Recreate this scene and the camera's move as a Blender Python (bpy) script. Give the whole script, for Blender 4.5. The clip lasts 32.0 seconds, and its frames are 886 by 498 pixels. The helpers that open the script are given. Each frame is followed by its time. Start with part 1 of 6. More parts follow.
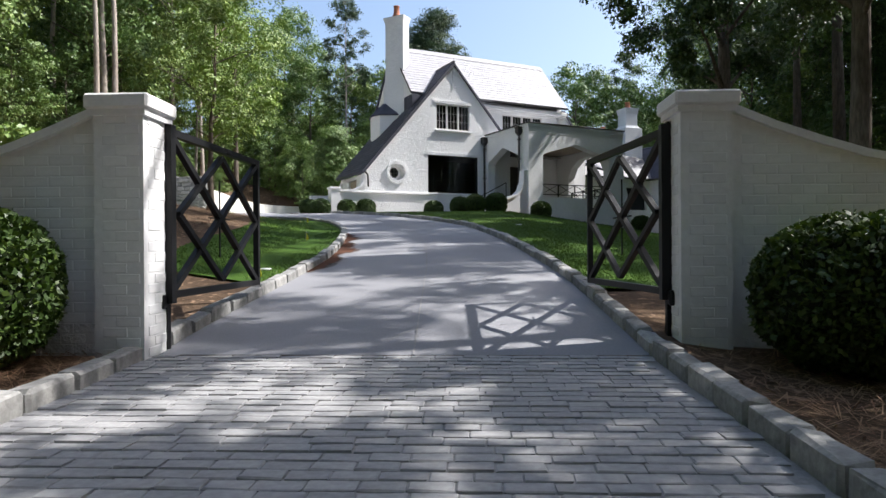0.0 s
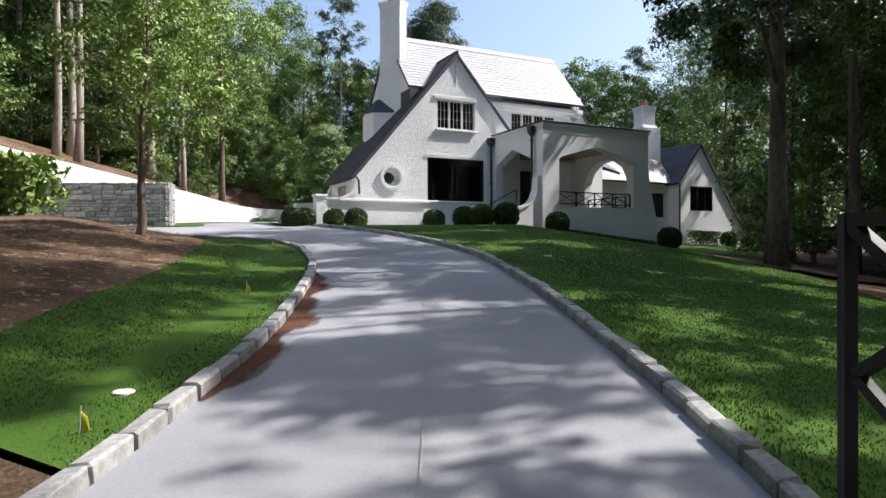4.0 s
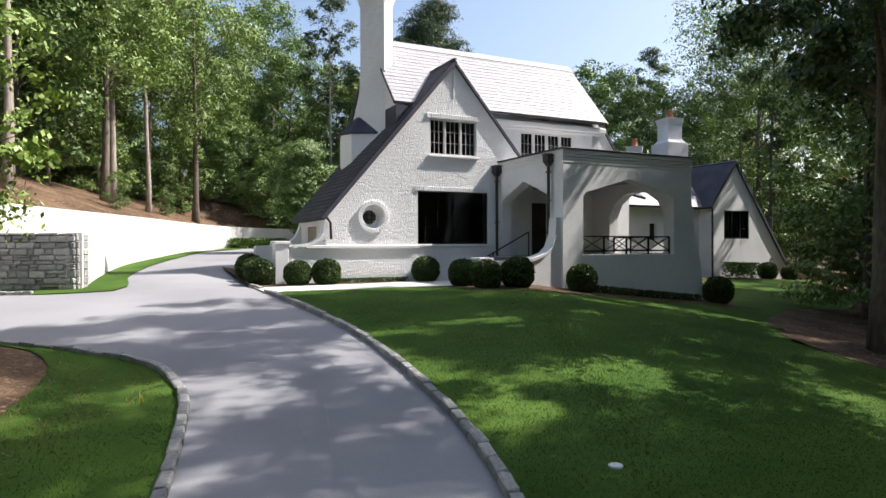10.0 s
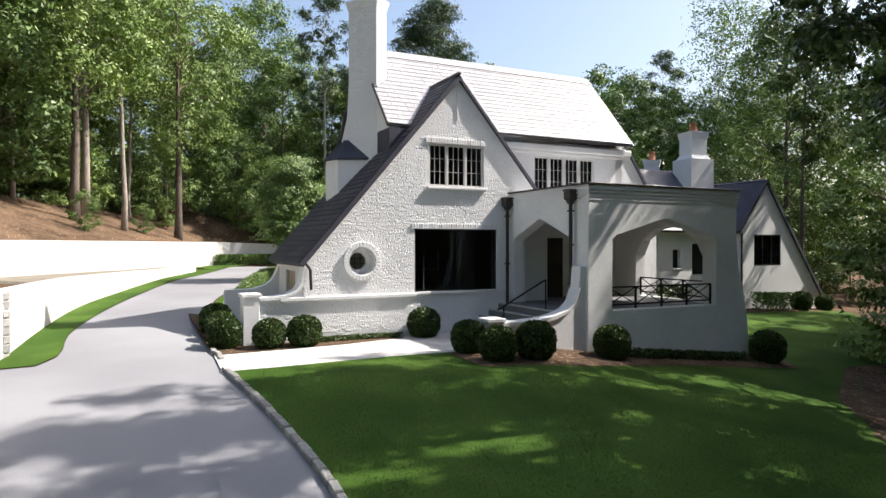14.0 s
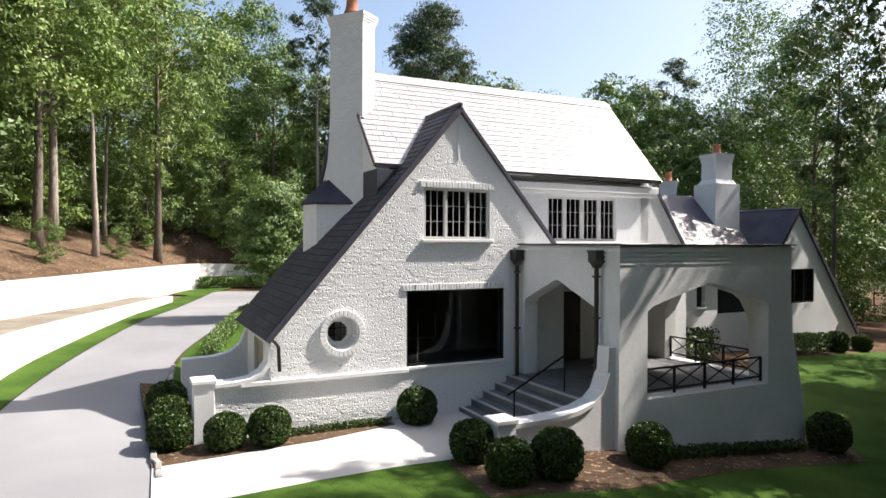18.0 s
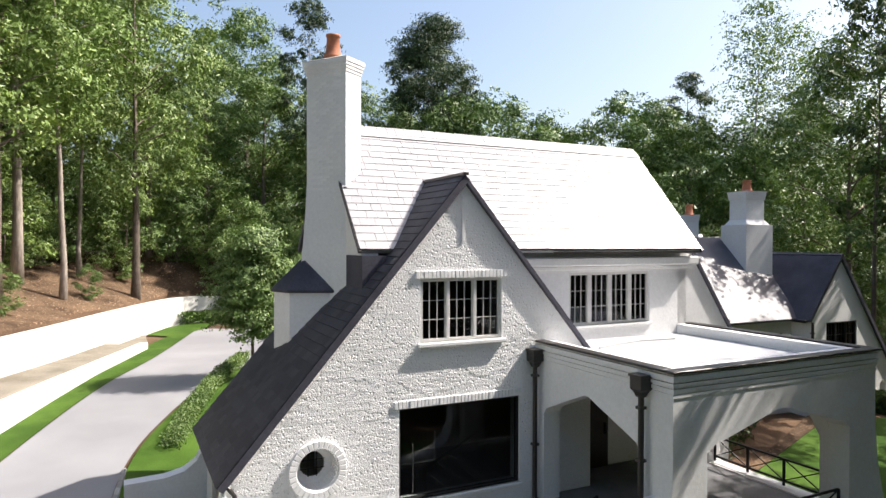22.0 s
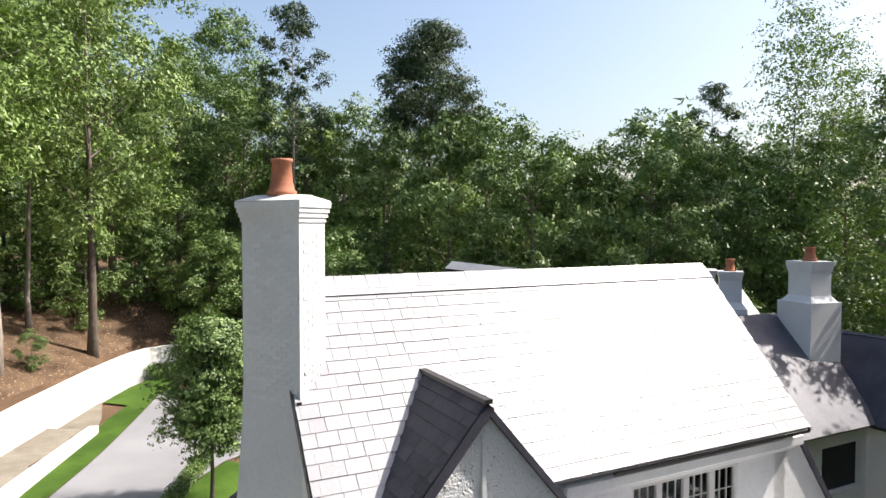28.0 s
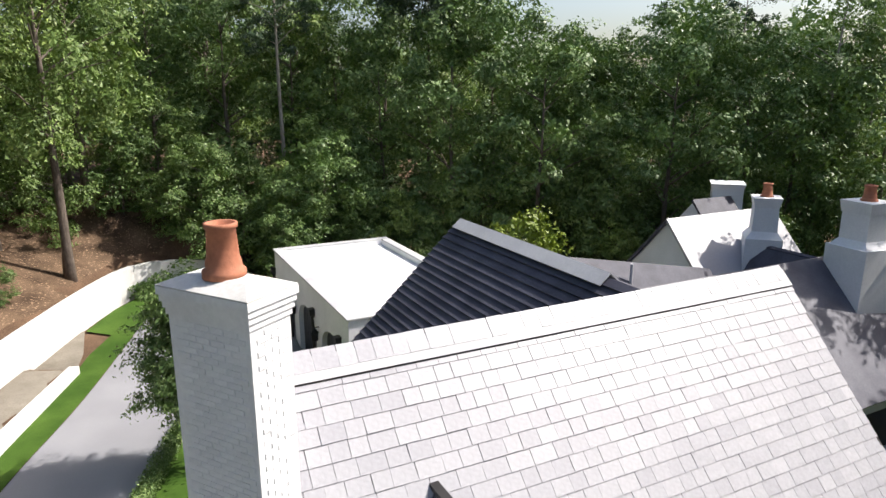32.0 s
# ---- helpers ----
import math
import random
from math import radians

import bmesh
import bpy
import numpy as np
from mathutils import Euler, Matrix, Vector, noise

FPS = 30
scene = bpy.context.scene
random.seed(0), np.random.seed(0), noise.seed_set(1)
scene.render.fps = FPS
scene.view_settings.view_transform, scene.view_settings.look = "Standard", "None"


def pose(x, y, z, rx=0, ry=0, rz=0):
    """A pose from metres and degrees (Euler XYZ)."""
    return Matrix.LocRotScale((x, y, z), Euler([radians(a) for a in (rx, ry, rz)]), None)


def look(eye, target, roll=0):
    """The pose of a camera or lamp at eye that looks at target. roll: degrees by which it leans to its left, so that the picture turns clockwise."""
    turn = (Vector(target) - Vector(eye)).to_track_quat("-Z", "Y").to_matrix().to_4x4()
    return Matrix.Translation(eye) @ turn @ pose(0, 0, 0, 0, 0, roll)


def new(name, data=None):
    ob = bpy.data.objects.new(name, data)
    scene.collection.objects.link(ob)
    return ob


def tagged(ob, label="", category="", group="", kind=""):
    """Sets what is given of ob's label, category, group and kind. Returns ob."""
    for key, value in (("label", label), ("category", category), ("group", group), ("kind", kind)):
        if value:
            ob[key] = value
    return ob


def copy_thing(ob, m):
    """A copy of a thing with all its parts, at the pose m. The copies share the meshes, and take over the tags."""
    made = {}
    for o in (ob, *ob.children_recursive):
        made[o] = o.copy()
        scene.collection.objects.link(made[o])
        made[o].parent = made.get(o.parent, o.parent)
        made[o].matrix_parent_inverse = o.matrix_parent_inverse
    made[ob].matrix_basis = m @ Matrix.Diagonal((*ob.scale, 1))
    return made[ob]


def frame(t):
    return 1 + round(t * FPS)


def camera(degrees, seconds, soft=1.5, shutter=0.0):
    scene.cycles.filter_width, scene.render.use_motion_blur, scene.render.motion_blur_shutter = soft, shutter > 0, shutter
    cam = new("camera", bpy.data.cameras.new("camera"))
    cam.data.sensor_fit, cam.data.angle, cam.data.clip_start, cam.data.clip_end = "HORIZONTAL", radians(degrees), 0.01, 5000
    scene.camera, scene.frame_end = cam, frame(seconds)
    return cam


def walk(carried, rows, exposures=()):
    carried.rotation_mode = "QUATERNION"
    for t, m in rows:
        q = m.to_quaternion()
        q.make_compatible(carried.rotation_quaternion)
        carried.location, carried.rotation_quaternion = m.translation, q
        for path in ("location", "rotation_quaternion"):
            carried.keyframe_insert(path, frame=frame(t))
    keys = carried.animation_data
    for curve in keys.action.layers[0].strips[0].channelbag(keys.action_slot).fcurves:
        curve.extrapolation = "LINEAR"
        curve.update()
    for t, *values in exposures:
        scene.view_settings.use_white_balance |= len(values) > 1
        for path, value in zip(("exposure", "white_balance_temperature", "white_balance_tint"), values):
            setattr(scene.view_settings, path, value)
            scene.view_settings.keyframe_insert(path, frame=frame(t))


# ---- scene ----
SKY, SUN = 0.130, 5.0
cam = camera(68.64, 32.0)
PATH = [
    (0, pose(1.093, 8.732, 4.397, 89.95, 0.35, 2.64)),
    (1, pose(0.978, 9.827, 4.539, 89.94, 0.30, 2.60)),
    (2, pose(0.867, 10.952, 4.722, 89.94, 0.28, 2.57)),
    (3, pose(0.795, 12.045, 4.963, 89.91, 0.24, 2.56)),
    (3.5, pose(0.775, 12.587, 5.094, 89.89, 0.21, 2.55)),
    (5.5, pose(0.808, 14.719, 5.686, 89.74, 0.05, 2.58)),
    (6, pose(0.821, 15.266, 5.878, 89.75, 0.06, 2.59)),
    (7, pose(0.838, 16.361, 6.278, 89.76, 0.11, 2.60)),
    (8, pose(0.823, 17.405, 6.677, 89.75, 0.18, 2.58)),
    (8.5, pose(0.811, 17.922, 6.878, 89.74, 0.21, 2.58)),
    (9, pose(0.803, 18.437, 7.079, 89.73, 0.21, 2.59)),
    (10, pose(0.781, 19.461, 7.491, 89.75, 0.18, 2.64)),
    (11, pose(0.734, 20.458, 7.914, 89.73, 0.13, 2.68)),
    (12, pose(0.677, 21.438, 8.343, 89.68, 0.08, 2.70)),
    (13, pose(0.628, 22.423, 8.771, 89.62, 0.03, 2.70)),
    (14, pose(0.572, 23.400, 9.206, 89.57, -0.01, 2.69)),
    (14.5, pose(0.542, 23.885, 9.427, 89.56, -0.04, 2.68)),
    (17, pose(0.477, 26.261, 10.581, 89.57, -0.14, 2.65)),
    (18, pose(0.449, 27.101, 11.074, 89.54, -0.17, 2.66)),
    (19, pose(0.422, 27.918, 11.584, 89.49, -0.19, 2.68)),
    (20, pose(0.372, 28.773, 12.155, 89.53, -0.19, 2.70)),
    (21, pose(0.323, 29.727, 12.806, 89.53, -0.17, 2.68)),
    (22, pose(0.244, 30.746, 13.512, 89.54, -0.13, 2.66)),
    (23, pose(0.169, 31.744, 14.248, 89.61, -0.09, 2.66)),
    (24, pose(0.087, 32.713, 14.985, 89.64, -0.03, 2.67)),
    (25, pose(0.030, 33.638, 15.713, 89.57, 0.01, 2.67)),
    (26, pose(-0.023, 34.580, 16.443, 89.44, 0.03, 2.66)),
    (28.5, pose(-0.255, 37.068, 18.106, 86.77, -0.07, 2.39)),
    (29, pose(-0.310, 37.557, 18.399, 85.38, -0.07, 2.37)),
    (30, pose(-0.419, 38.522, 18.999, 82.42, -0.06, 2.33)),
    (31, pose(-0.516, 39.477, 19.660, 79.31, -0.02, 2.32)),
    (32, pose(-0.628, 40.450, 20.339, 76.15, 0.05, 2.25)),
]
walk(cam, PATH, [(0, 0.86, 6200, 11), (8, 0.80, 6400, 12), (14, 0.84, 6600, 12), (26, 0.86, 6700, 12), (32, 0.54, 6450, 12)])
# ---- body ----

# ---- light ----
SUN_AZ, SUN_EL = 16.0, 48.0
world = bpy.data.worlds.new("world")
scene.world = world
world.use_nodes = True
wn = world.node_tree.nodes
sky = wn.new("ShaderNodeTexSky")
sky.sky_type = "NISHITA"
sky.sun_disc = False
sky.sun_elevation = radians(SUN_EL)
sky.sun_rotation = radians(90 - SUN_AZ)
sky.air_density, sky.dust_density, sky.ozone_density = 1.1, 3.2, 1.2
wn["Background"].inputs["Strength"].default_value = SKY
world.node_tree.links.new(sky.outputs["Color"], wn["Background"].inputs["Color"])
sun = new("sun", bpy.data.lights.new("sun", "SUN"))
sun.data.energy, sun.data.angle, sun.data.color = SUN, radians(0.5), (1.0, 0.95, 0.88)
sun.matrix_world = look((math.cos(radians(SUN_AZ)) * 50, math.sin(radians(SUN_AZ)) * 50, math.tan(radians(SUN_EL)) * 50), (0, 0, 0))

# ---- materials ----
def material(name, rough=0.8, metal=0.0, spec=0.3):
    m = bpy.data.materials.new(name)
    m.use_nodes = True
    t = m.node_tree
    p = t.nodes["Principled BSDF"]
    p.inputs["Roughness"].default_value = rough
    p.inputs["Metallic"].default_value = metal
    p.inputs["Specular IOR Level"].default_value = spec
    return m, t, p


def node(t, kind, **values):
    n = t.nodes.new(kind)
    for k, val in values.items():
        n.inputs[k.replace("_", " ")].default_value = val
    return n


def noise_at(t, scale, detail=4.0, coord="Object", rough=0.55, stretch=None):
    c = t.nodes.new("ShaderNodeTexCoord")
    n = node(t, "ShaderNodeTexNoise", Scale=scale, Detail=detail, Roughness=rough)
    src = c.outputs[coord]
    if stretch:
        mp = t.nodes.new("ShaderNodeMapping")
        mp.inputs["Scale"].default_value = stretch
        t.links.new(src, mp.inputs["Vector"])
        src = mp.outputs["Vector"]
    t.links.new(src, n.inputs["Vector"])
    return n


def ramp(t, src, stops):
    r = t.nodes.new("ShaderNodeValToRGB")
    el = r.color_ramp.elements
    while len(el) < len(stops):
        el.new(0.5)
    for e, (pos, col) in zip(el, stops):
        e.position, e.color = pos, (*col, 1)
    t.links.new(src, r.inputs["Fac"])
    return r.outputs["Color"]


def mix(t, a, b, fac, blend="MIX"):
    n = t.nodes.new("ShaderNodeMix")
    n.data_type, n.blend_type = "RGBA", blend
    for sock, val in ((n.inputs[6], a), (n.inputs[7], b), (n.inputs[0], fac)):
        if hasattr(val, "links"):
            t.links.new(val, sock)
        else:
            sock.default_value = val if isinstance(val, float) else (*val, 1)
    return n.outputs[2]


def bump(t, p, src, strength, dist):
    b = node(t, "ShaderNodeBump", Strength=strength, Distance=dist)
    old = p.inputs["Normal"].links
    if old:
        t.links.new(old[0].from_socket, b.inputs["Normal"])
    t.links.new(src, b.inputs["Height"])
    t.links.new(b.outputs["Normal"], p.inputs["Normal"])


def two_scale(name, a, b, big, small, rough=0.85, grain=0.25, relief=0.004, coord="Object", spec=0.3, speck=None, metal=0.0, stretch=None):
    """A surface that goes from colour a to b in patches of one scale and grain of another."""
    m, t, p = material(name, rough, metal, spec)
    n1 = noise_at(t, big, 3, coord, stretch=stretch)
    n2 = noise_at(t, small, 5, coord, stretch=stretch)
    col = ramp(t, n1.outputs["Fac"], [(0.35, a), (0.65, b)])
    dark = ramp(t, n2.outputs["Fac"], [(0.25, (1 - grain,) * 3), (0.75, (1 + grain,) * 3)])
    col = mix(t, col, dark, 1.0, "MULTIPLY")
    if speck:
        n3 = noise_at(t, speck[0], 2, coord)
        col = mix(t, col, speck[2], ramp(t, n3.outputs["Fac"], [(speck[1], (0, 0, 0)), (speck[1] + 0.06, (1, 1, 1))]))
    t.links.new(col, p.inputs["Base Color"])
    if relief:
        bump(t, p, n2.outputs["Fac"], 0.8, relief)
    return m


def per_piece(name, a, b, small=30, rough=0.8, grain=0.15, relief=0.003, source="object", coord="Object", spec=0.3):
    """As two_scale, but each piece takes its own tone between a and b."""
    m, t, p = material(name, rough, 0.0, spec)
    if source == "object":
        rnd = t.nodes.new("ShaderNodeObjectInfo").outputs["Random"]
    else:
        rnd = t.nodes.new("ShaderNodeNewGeometry").outputs["Random Per Island"]
    n2 = noise_at(t, small, 5, coord)
    col = ramp(t, rnd, [(0.0, a), (1.0, b)])
    dark = ramp(t, n2.outputs["Fac"], [(0.25, (1 - grain,) * 3), (0.75, (1 + grain,) * 3)])
    t.links.new(mix(t, col, dark, 1.0, "MULTIPLY"), p.inputs["Base Color"])
    bump(t, p, n2.outputs["Fac"], 0.7, relief)
    return m


def leaf_material(name, dark, light, tips):
    m, t, p = material(name, 0.48, 0.0, 0.35)
    geo = t.nodes.new("ShaderNodeNewGeometry")
    col = ramp(t, geo.outputs["Random Per Island"], [(0.0, dark), (0.7, light), (1.0, tips)])
    big = noise_at(t, 0.35, 2)
    col = mix(t, col, ramp(t, big.outputs["Fac"], [(0.3, (0.72, 0.75, 0.7)), (0.7, (1.25, 1.2, 1.1))]), 1.0, "MULTIPLY")
    info = t.nodes.new("ShaderNodeObjectInfo")
    col = mix(t, col, ramp(t, info.outputs["Random"], [(0.0, (0.8, 0.86, 0.85)), (1.0, (1.2, 1.12, 0.95))]), 1.0, "MULTIPLY")
    t.links.new(col, p.inputs["Base Color"])
    tr = t.nodes.new("ShaderNodeBsdfTranslucent")
    warm = mix(t, col, (1.25, 1.35, 0.6), 1.0, "MULTIPLY")
    t.links.new(warm, tr.inputs["Color"])
    ms = t.nodes.new("ShaderNodeMixShader")
    ms.inputs[0].default_value = 0.08
    out = t.nodes["Material Output"]
    t.links.new(p.outputs[0], ms.inputs[1])
    t.links.new(tr.outputs[0], ms.inputs[2])
    t.links.new(ms.outputs[0], out.inputs["Surface"])
    return m


def glass_material(name, tint=(0.55, 0.58, 0.58)):
    m, t, p = material(name)
    t.nodes.remove(p)
    clear = t.nodes.new("ShaderNodeBsdfTransparent")
    clear.inputs["Color"].default_value = (*tint, 1)
    gloss = t.nodes.new("ShaderNodeBsdfGlossy")
    gloss.inputs["Roughness"].default_value = 0.02
    fr = node(t, "ShaderNodeFresnel", IOR=1.5)
    wav = noise_at(t, 1.5, 1)
    b = node(t, "ShaderNodeBump", Strength=0.03, Distance=0.005)
    t.links.new(wav.outputs["Fac"], b.inputs["Height"])
    t.links.new(b.outputs["Normal"], gloss.inputs["Normal"])
    ms = t.nodes.new("ShaderNodeMixShader")
    t.links.new(fr.outputs[0], ms.inputs[0])
    t.links.new(clear.outputs[0], ms.inputs[1])
    t.links.new(gloss.outputs[0], ms.inputs[2])
    t.links.new(ms.outputs[0], t.nodes["Material Output"].inputs["Surface"])
    return m


WHITE = two_scale("white_painted_brick", (0.76, 0.76, 0.765), (0.84, 0.84, 0.84), 0.7, 18, 0.75, 0.06, 0.006)
WHITE_PIECE = per_piece("white_brick_piece", (0.76, 0.76, 0.765), (0.85, 0.85, 0.85), 25, 0.75, 0.05, 0.006)
WHITE_ROUGH = per_piece("white_brick_rough", (0.78, 0.78, 0.785), (0.87, 0.87, 0.87), 14, 0.8, 0.08, 0.13, "island")


def pitted_white(name):
    """White paint over rough brickwork, full of small hollows."""
    m, t, p = material(name, 0.8, 0.0, 0.3)
    geo = t.nodes.new("ShaderNodeNewGeometry")
    vor = t.nodes.new("ShaderNodeTexVoronoi")
    vor.inputs["Scale"].default_value = 11.0
    wob = t.nodes.new("ShaderNodeTexNoise")
    wob.inputs["Scale"].default_value = 30.0
    wob.inputs["Detail"].default_value = 4.0
    t.links.new(geo.outputs["Position"], vor.inputs["Vector"])
    t.links.new(geo.outputs["Position"], wob.inputs["Vector"])
    pit = ramp(t, vor.outputs["Distance"], [(0.05, (0, 0, 0)), (0.34, (1, 1, 1))])
    tone = ramp(t, wob.outputs["Fac"], [(0.3, (0.80, 0.80, 0.805)), (0.7, (0.88, 0.88, 0.88))])
    t.links.new(tone, p.inputs["Base Color"])
    bump(t, p, pit, 1.0, 0.022)
    bump(t, p, wob.outputs["Fac"], 0.8, 0.020)
    return m


SLATEBED = two_scale("grey_roof_bed", (0.26, 0.26, 0.27), (0.33, 0.33, 0.34), 1.0, 20, 0.7, 0.1, 0.002)
WHITE_PITTED = pitted_white("white_pitted_brick")
STUCCO = two_scale("white_stucco", (0.75, 0.745, 0.73), (0.82, 0.815, 0.80), 0.5, 40, 0.85, 0.05, 0.003)
CONCRETE_WALL = two_scale("pale_retaining_concrete", (0.57, 0.56, 0.53), (0.66, 0.65, 0.615), 0.4, 12, 0.85, 0.06, 0.003)
DRIVE = two_scale("driveway_concrete", (0.235, 0.235, 0.25), (0.30, 0.30, 0.315), 0.25, 60, 0.85, 0.10, 0.0012)
WALKWAY = two_scale("walkway_concrete", (0.52, 0.51, 0.50), (0.60, 0.59, 0.57), 0.4, 50, 0.85, 0.08, 0.001)
COBBLE = per_piece("cobble_piece", (0.30, 0.297, 0.30), (0.36, 0.355, 0.355), 30, 0.85, 0.18, 0.003)
COBBLE_J = per_piece("cobble_rows", (0.30, 0.297, 0.30), (0.36, 0.355, 0.355), 30, 0.85, 0.18, 0.003, "island")
KERB = per_piece("granite_kerb", (0.22, 0.22, 0.215), (0.40, 0.39, 0.37), 30, 0.85, 0.3, 0.010)
STONE = per_piece("grey_fieldstone", (0.22, 0.22, 0.215), (0.42, 0.41, 0.39), 14, 0.85, 0.3, 0.012)
MORTAR = two_scale("stone_mortar", (0.20, 0.20, 0.19), (0.28, 0.27, 0.26), 2, 40, 0.9, 0.2, 0.006)
SAND = two_scale("joint_sand", (0.25, 0.245, 0.24), (0.31, 0.30, 0.295), 2, 60, 0.9, 0.2, 0.003)
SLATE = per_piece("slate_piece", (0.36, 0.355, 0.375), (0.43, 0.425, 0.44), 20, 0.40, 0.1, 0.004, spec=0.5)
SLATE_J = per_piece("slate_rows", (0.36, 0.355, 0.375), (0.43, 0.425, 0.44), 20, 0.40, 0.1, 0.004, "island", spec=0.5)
# dark slate; its blue cast paints in the sky mirrored on shaded slopes
SHADE_DARKSLATE = two_scale("shade_dark_slate", (0.040, 0.040, 0.058), (0.068, 0.068, 0.092), 1.5, 25, 0.65, 0.25, 0.004, spec=0.45)
RIDGE = two_scale("grey_ridge_metal", (0.45, 0.45, 0.46), (0.55, 0.55, 0.55), 1.0, 20, 0.5, 0.08, 0.001)
BLACK = two_scale("black_painted_metal", (0.008, 0.008, 0.009), (0.013, 0.013, 0.014), 3, 60, 0.5, 0.2, 0.0006, spec=0.25)
COPPER = two_scale("dark_bronze_gutter", (0.018, 0.016, 0.015), (0.030, 0.026, 0.023), 2, 40, 0.4, 0.25, 0.001, spec=0.5)
FRAME = two_scale("pale_window_wood", (0.60, 0.59, 0.57), (0.68, 0.67, 0.65), 2, 40, 0.6, 0.06, 0.001)
FRAME_DARK = two_scale("dark_window_metal", (0.014, 0.014, 0.015), (0.022, 0.022, 0.023), 2, 50, 0.4, 0.1, 0.0005)
TERRACOTTA = two_scale("terracotta", (0.36, 0.135, 0.075), (0.46, 0.19, 0.11), 3, 25, 0.75, 0.15, 0.003)
CAPSTONE = two_scale("chimney_cap_cement", (0.52, 0.51, 0.48), (0.62, 0.61, 0.58), 1.5, 25, 0.9, 0.1, 0.003)
# glossy grey membrane with streaks of reflected sky put into its colour
SKY_MEMBRANE = two_scale("glossy_sky_streaked_membrane", (0.50, 0.51, 0.53), (0.64, 0.645, 0.66), 0.5, 9, 0.22, 0.10, 0.003, spec=0.5, stretch=(0.3, 3.0, 1.0))
FLATROOF = two_scale("white_roof_membrane", (0.72, 0.72, 0.72), (0.80, 0.80, 0.79), 0.5, 12, 0.6, 0.05, 0.002)
WOOD_DOOR = two_scale("pale_oak_door", (0.30, 0.24, 0.17), (0.40, 0.33, 0.25), 2, 30, 0.6, 0.15, 0.002, stretch=(6, 6, 0.6))
DARKDOOR = two_scale("dark_stained_door", (0.03, 0.022, 0.016), (0.05, 0.038, 0.028), 2, 30, 0.45, 0.2, 0.001)
FLOORSTONE = two_scale("bluestone_floor", (0.14, 0.145, 0.155), (0.21, 0.21, 0.22), 1.2, 30, 0.7, 0.15, 0.002)
NOSING = two_scale("pale_step_nosing", (0.40, 0.40, 0.40), (0.50, 0.50, 0.49), 2, 40, 0.7, 0.1, 0.001)
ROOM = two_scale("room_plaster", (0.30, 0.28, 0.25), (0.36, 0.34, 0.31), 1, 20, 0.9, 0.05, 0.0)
LAWN = two_scale("lawn_sod", (0.038, 0.082, 0.012), (0.070, 0.128, 0.021), 0.6, 60, 0.9, 0.30, 0.008, spec=0.1)
GRASS = leaf_material("grass_blades", (0.046, 0.098, 0.012), (0.078, 0.145, 0.020), (0.12, 0.19, 0.034))
STRAW = two_scale("pine_straw_mulch", (0.066, 0.044, 0.029), (0.15, 0.10, 0.064), 0.8, 30, 0.95, 0.5, 0.03, spec=0.1, speck=(9, 0.60, (0.30, 0.20, 0.13)))
FOREST = two_scale("forest_floor", (0.07, 0.045, 0.03), (0.15, 0.095, 0.06), 0.3, 20, 0.95, 0.5, 0.04, spec=0.1)
SOIL = two_scale("bare_tan_soil", (0.17, 0.15, 0.12), (0.25, 0.225, 0.185), 0.8, 25, 0.95, 0.2, 0.01, spec=0.1)
def wash_material(base):
    """The base laid thin: it thins out towards its ragged edge."""
    t = base.node_tree
    att = t.nodes.new("ShaderNodeAttribute")
    att.attribute_name = "wash"
    n = t.nodes.new("ShaderNodeTexNoise")
    n.inputs["Scale"].default_value = 9.0
    n.inputs["Detail"].default_value = 6.0
    add = t.nodes.new("ShaderNodeMath")
    t.links.new(att.outputs["Fac"], add.inputs[0])
    t.links.new(n.outputs["Fac"], add.inputs[1])
    cover = ramp(t, add.outputs[0], [(0.62, (0, 0, 0)), (1.0, (0.9, 0.9, 0.9))])
    out = t.nodes["Material Output"]
    ms = t.nodes.new("ShaderNodeMixShader")
    clear = t.nodes.new("ShaderNodeBsdfTransparent")
    t.links.new(cover, ms.inputs[0])
    t.links.new(clear.outputs[0], ms.inputs[1])
    t.links.new(t.nodes["Principled BSDF"].outputs[0], ms.inputs[2])
    t.links.new(ms.outputs[0], out.inputs["Surface"])
    return base


REDCLAY = two_scale("washed_red_clay", (0.060, 0.026, 0.015), (0.125, 0.060, 0.036), 1.5, 30, 0.95, 0.3, 0.006, spec=0.1)
wash_material(REDCLAY)
BARK = two_scale("grey_brown_bark", (0.10, 0.08, 0.065), (0.20, 0.165, 0.135), 1.2, 14, 0.95, 0.45, 0.04, spec=0.1, stretch=(1, 1, 0.25))
BARK_PALE = two_scale("pale_pine_bark", (0.26, 0.22, 0.185), (0.38, 0.335, 0.29), 1.0, 12, 0.95, 0.35, 0.03, spec=0.1, stretch=(1, 1, 0.25))
LEAF = leaf_material("oak_leaf", (0.085, 0.15, 0.045), (0.14, 0.225, 0.070), (0.26, 0.35, 0.15))
# oak leaf at half tone: the right-hand crowns' shade is in the colour
LEAF_SHADED = leaf_material("shaded_oak_leaf", (0.040, 0.072, 0.024), (0.070, 0.118, 0.038), (0.15, 0.21, 0.09))
LEAF_LIGHT = leaf_material("maple_leaf", (0.12, 0.20, 0.052), (0.19, 0.29, 0.080), (0.31, 0.41, 0.16))
LEAF_HORN = leaf_material("hornbeam_leaf", (0.085, 0.155, 0.055), (0.15, 0.24, 0.09), (0.25, 0.34, 0.17))
LEAF_PINE = leaf_material("pine_needles", (0.040, 0.068, 0.036), (0.065, 0.105, 0.054), (0.12, 0.165, 0.085))
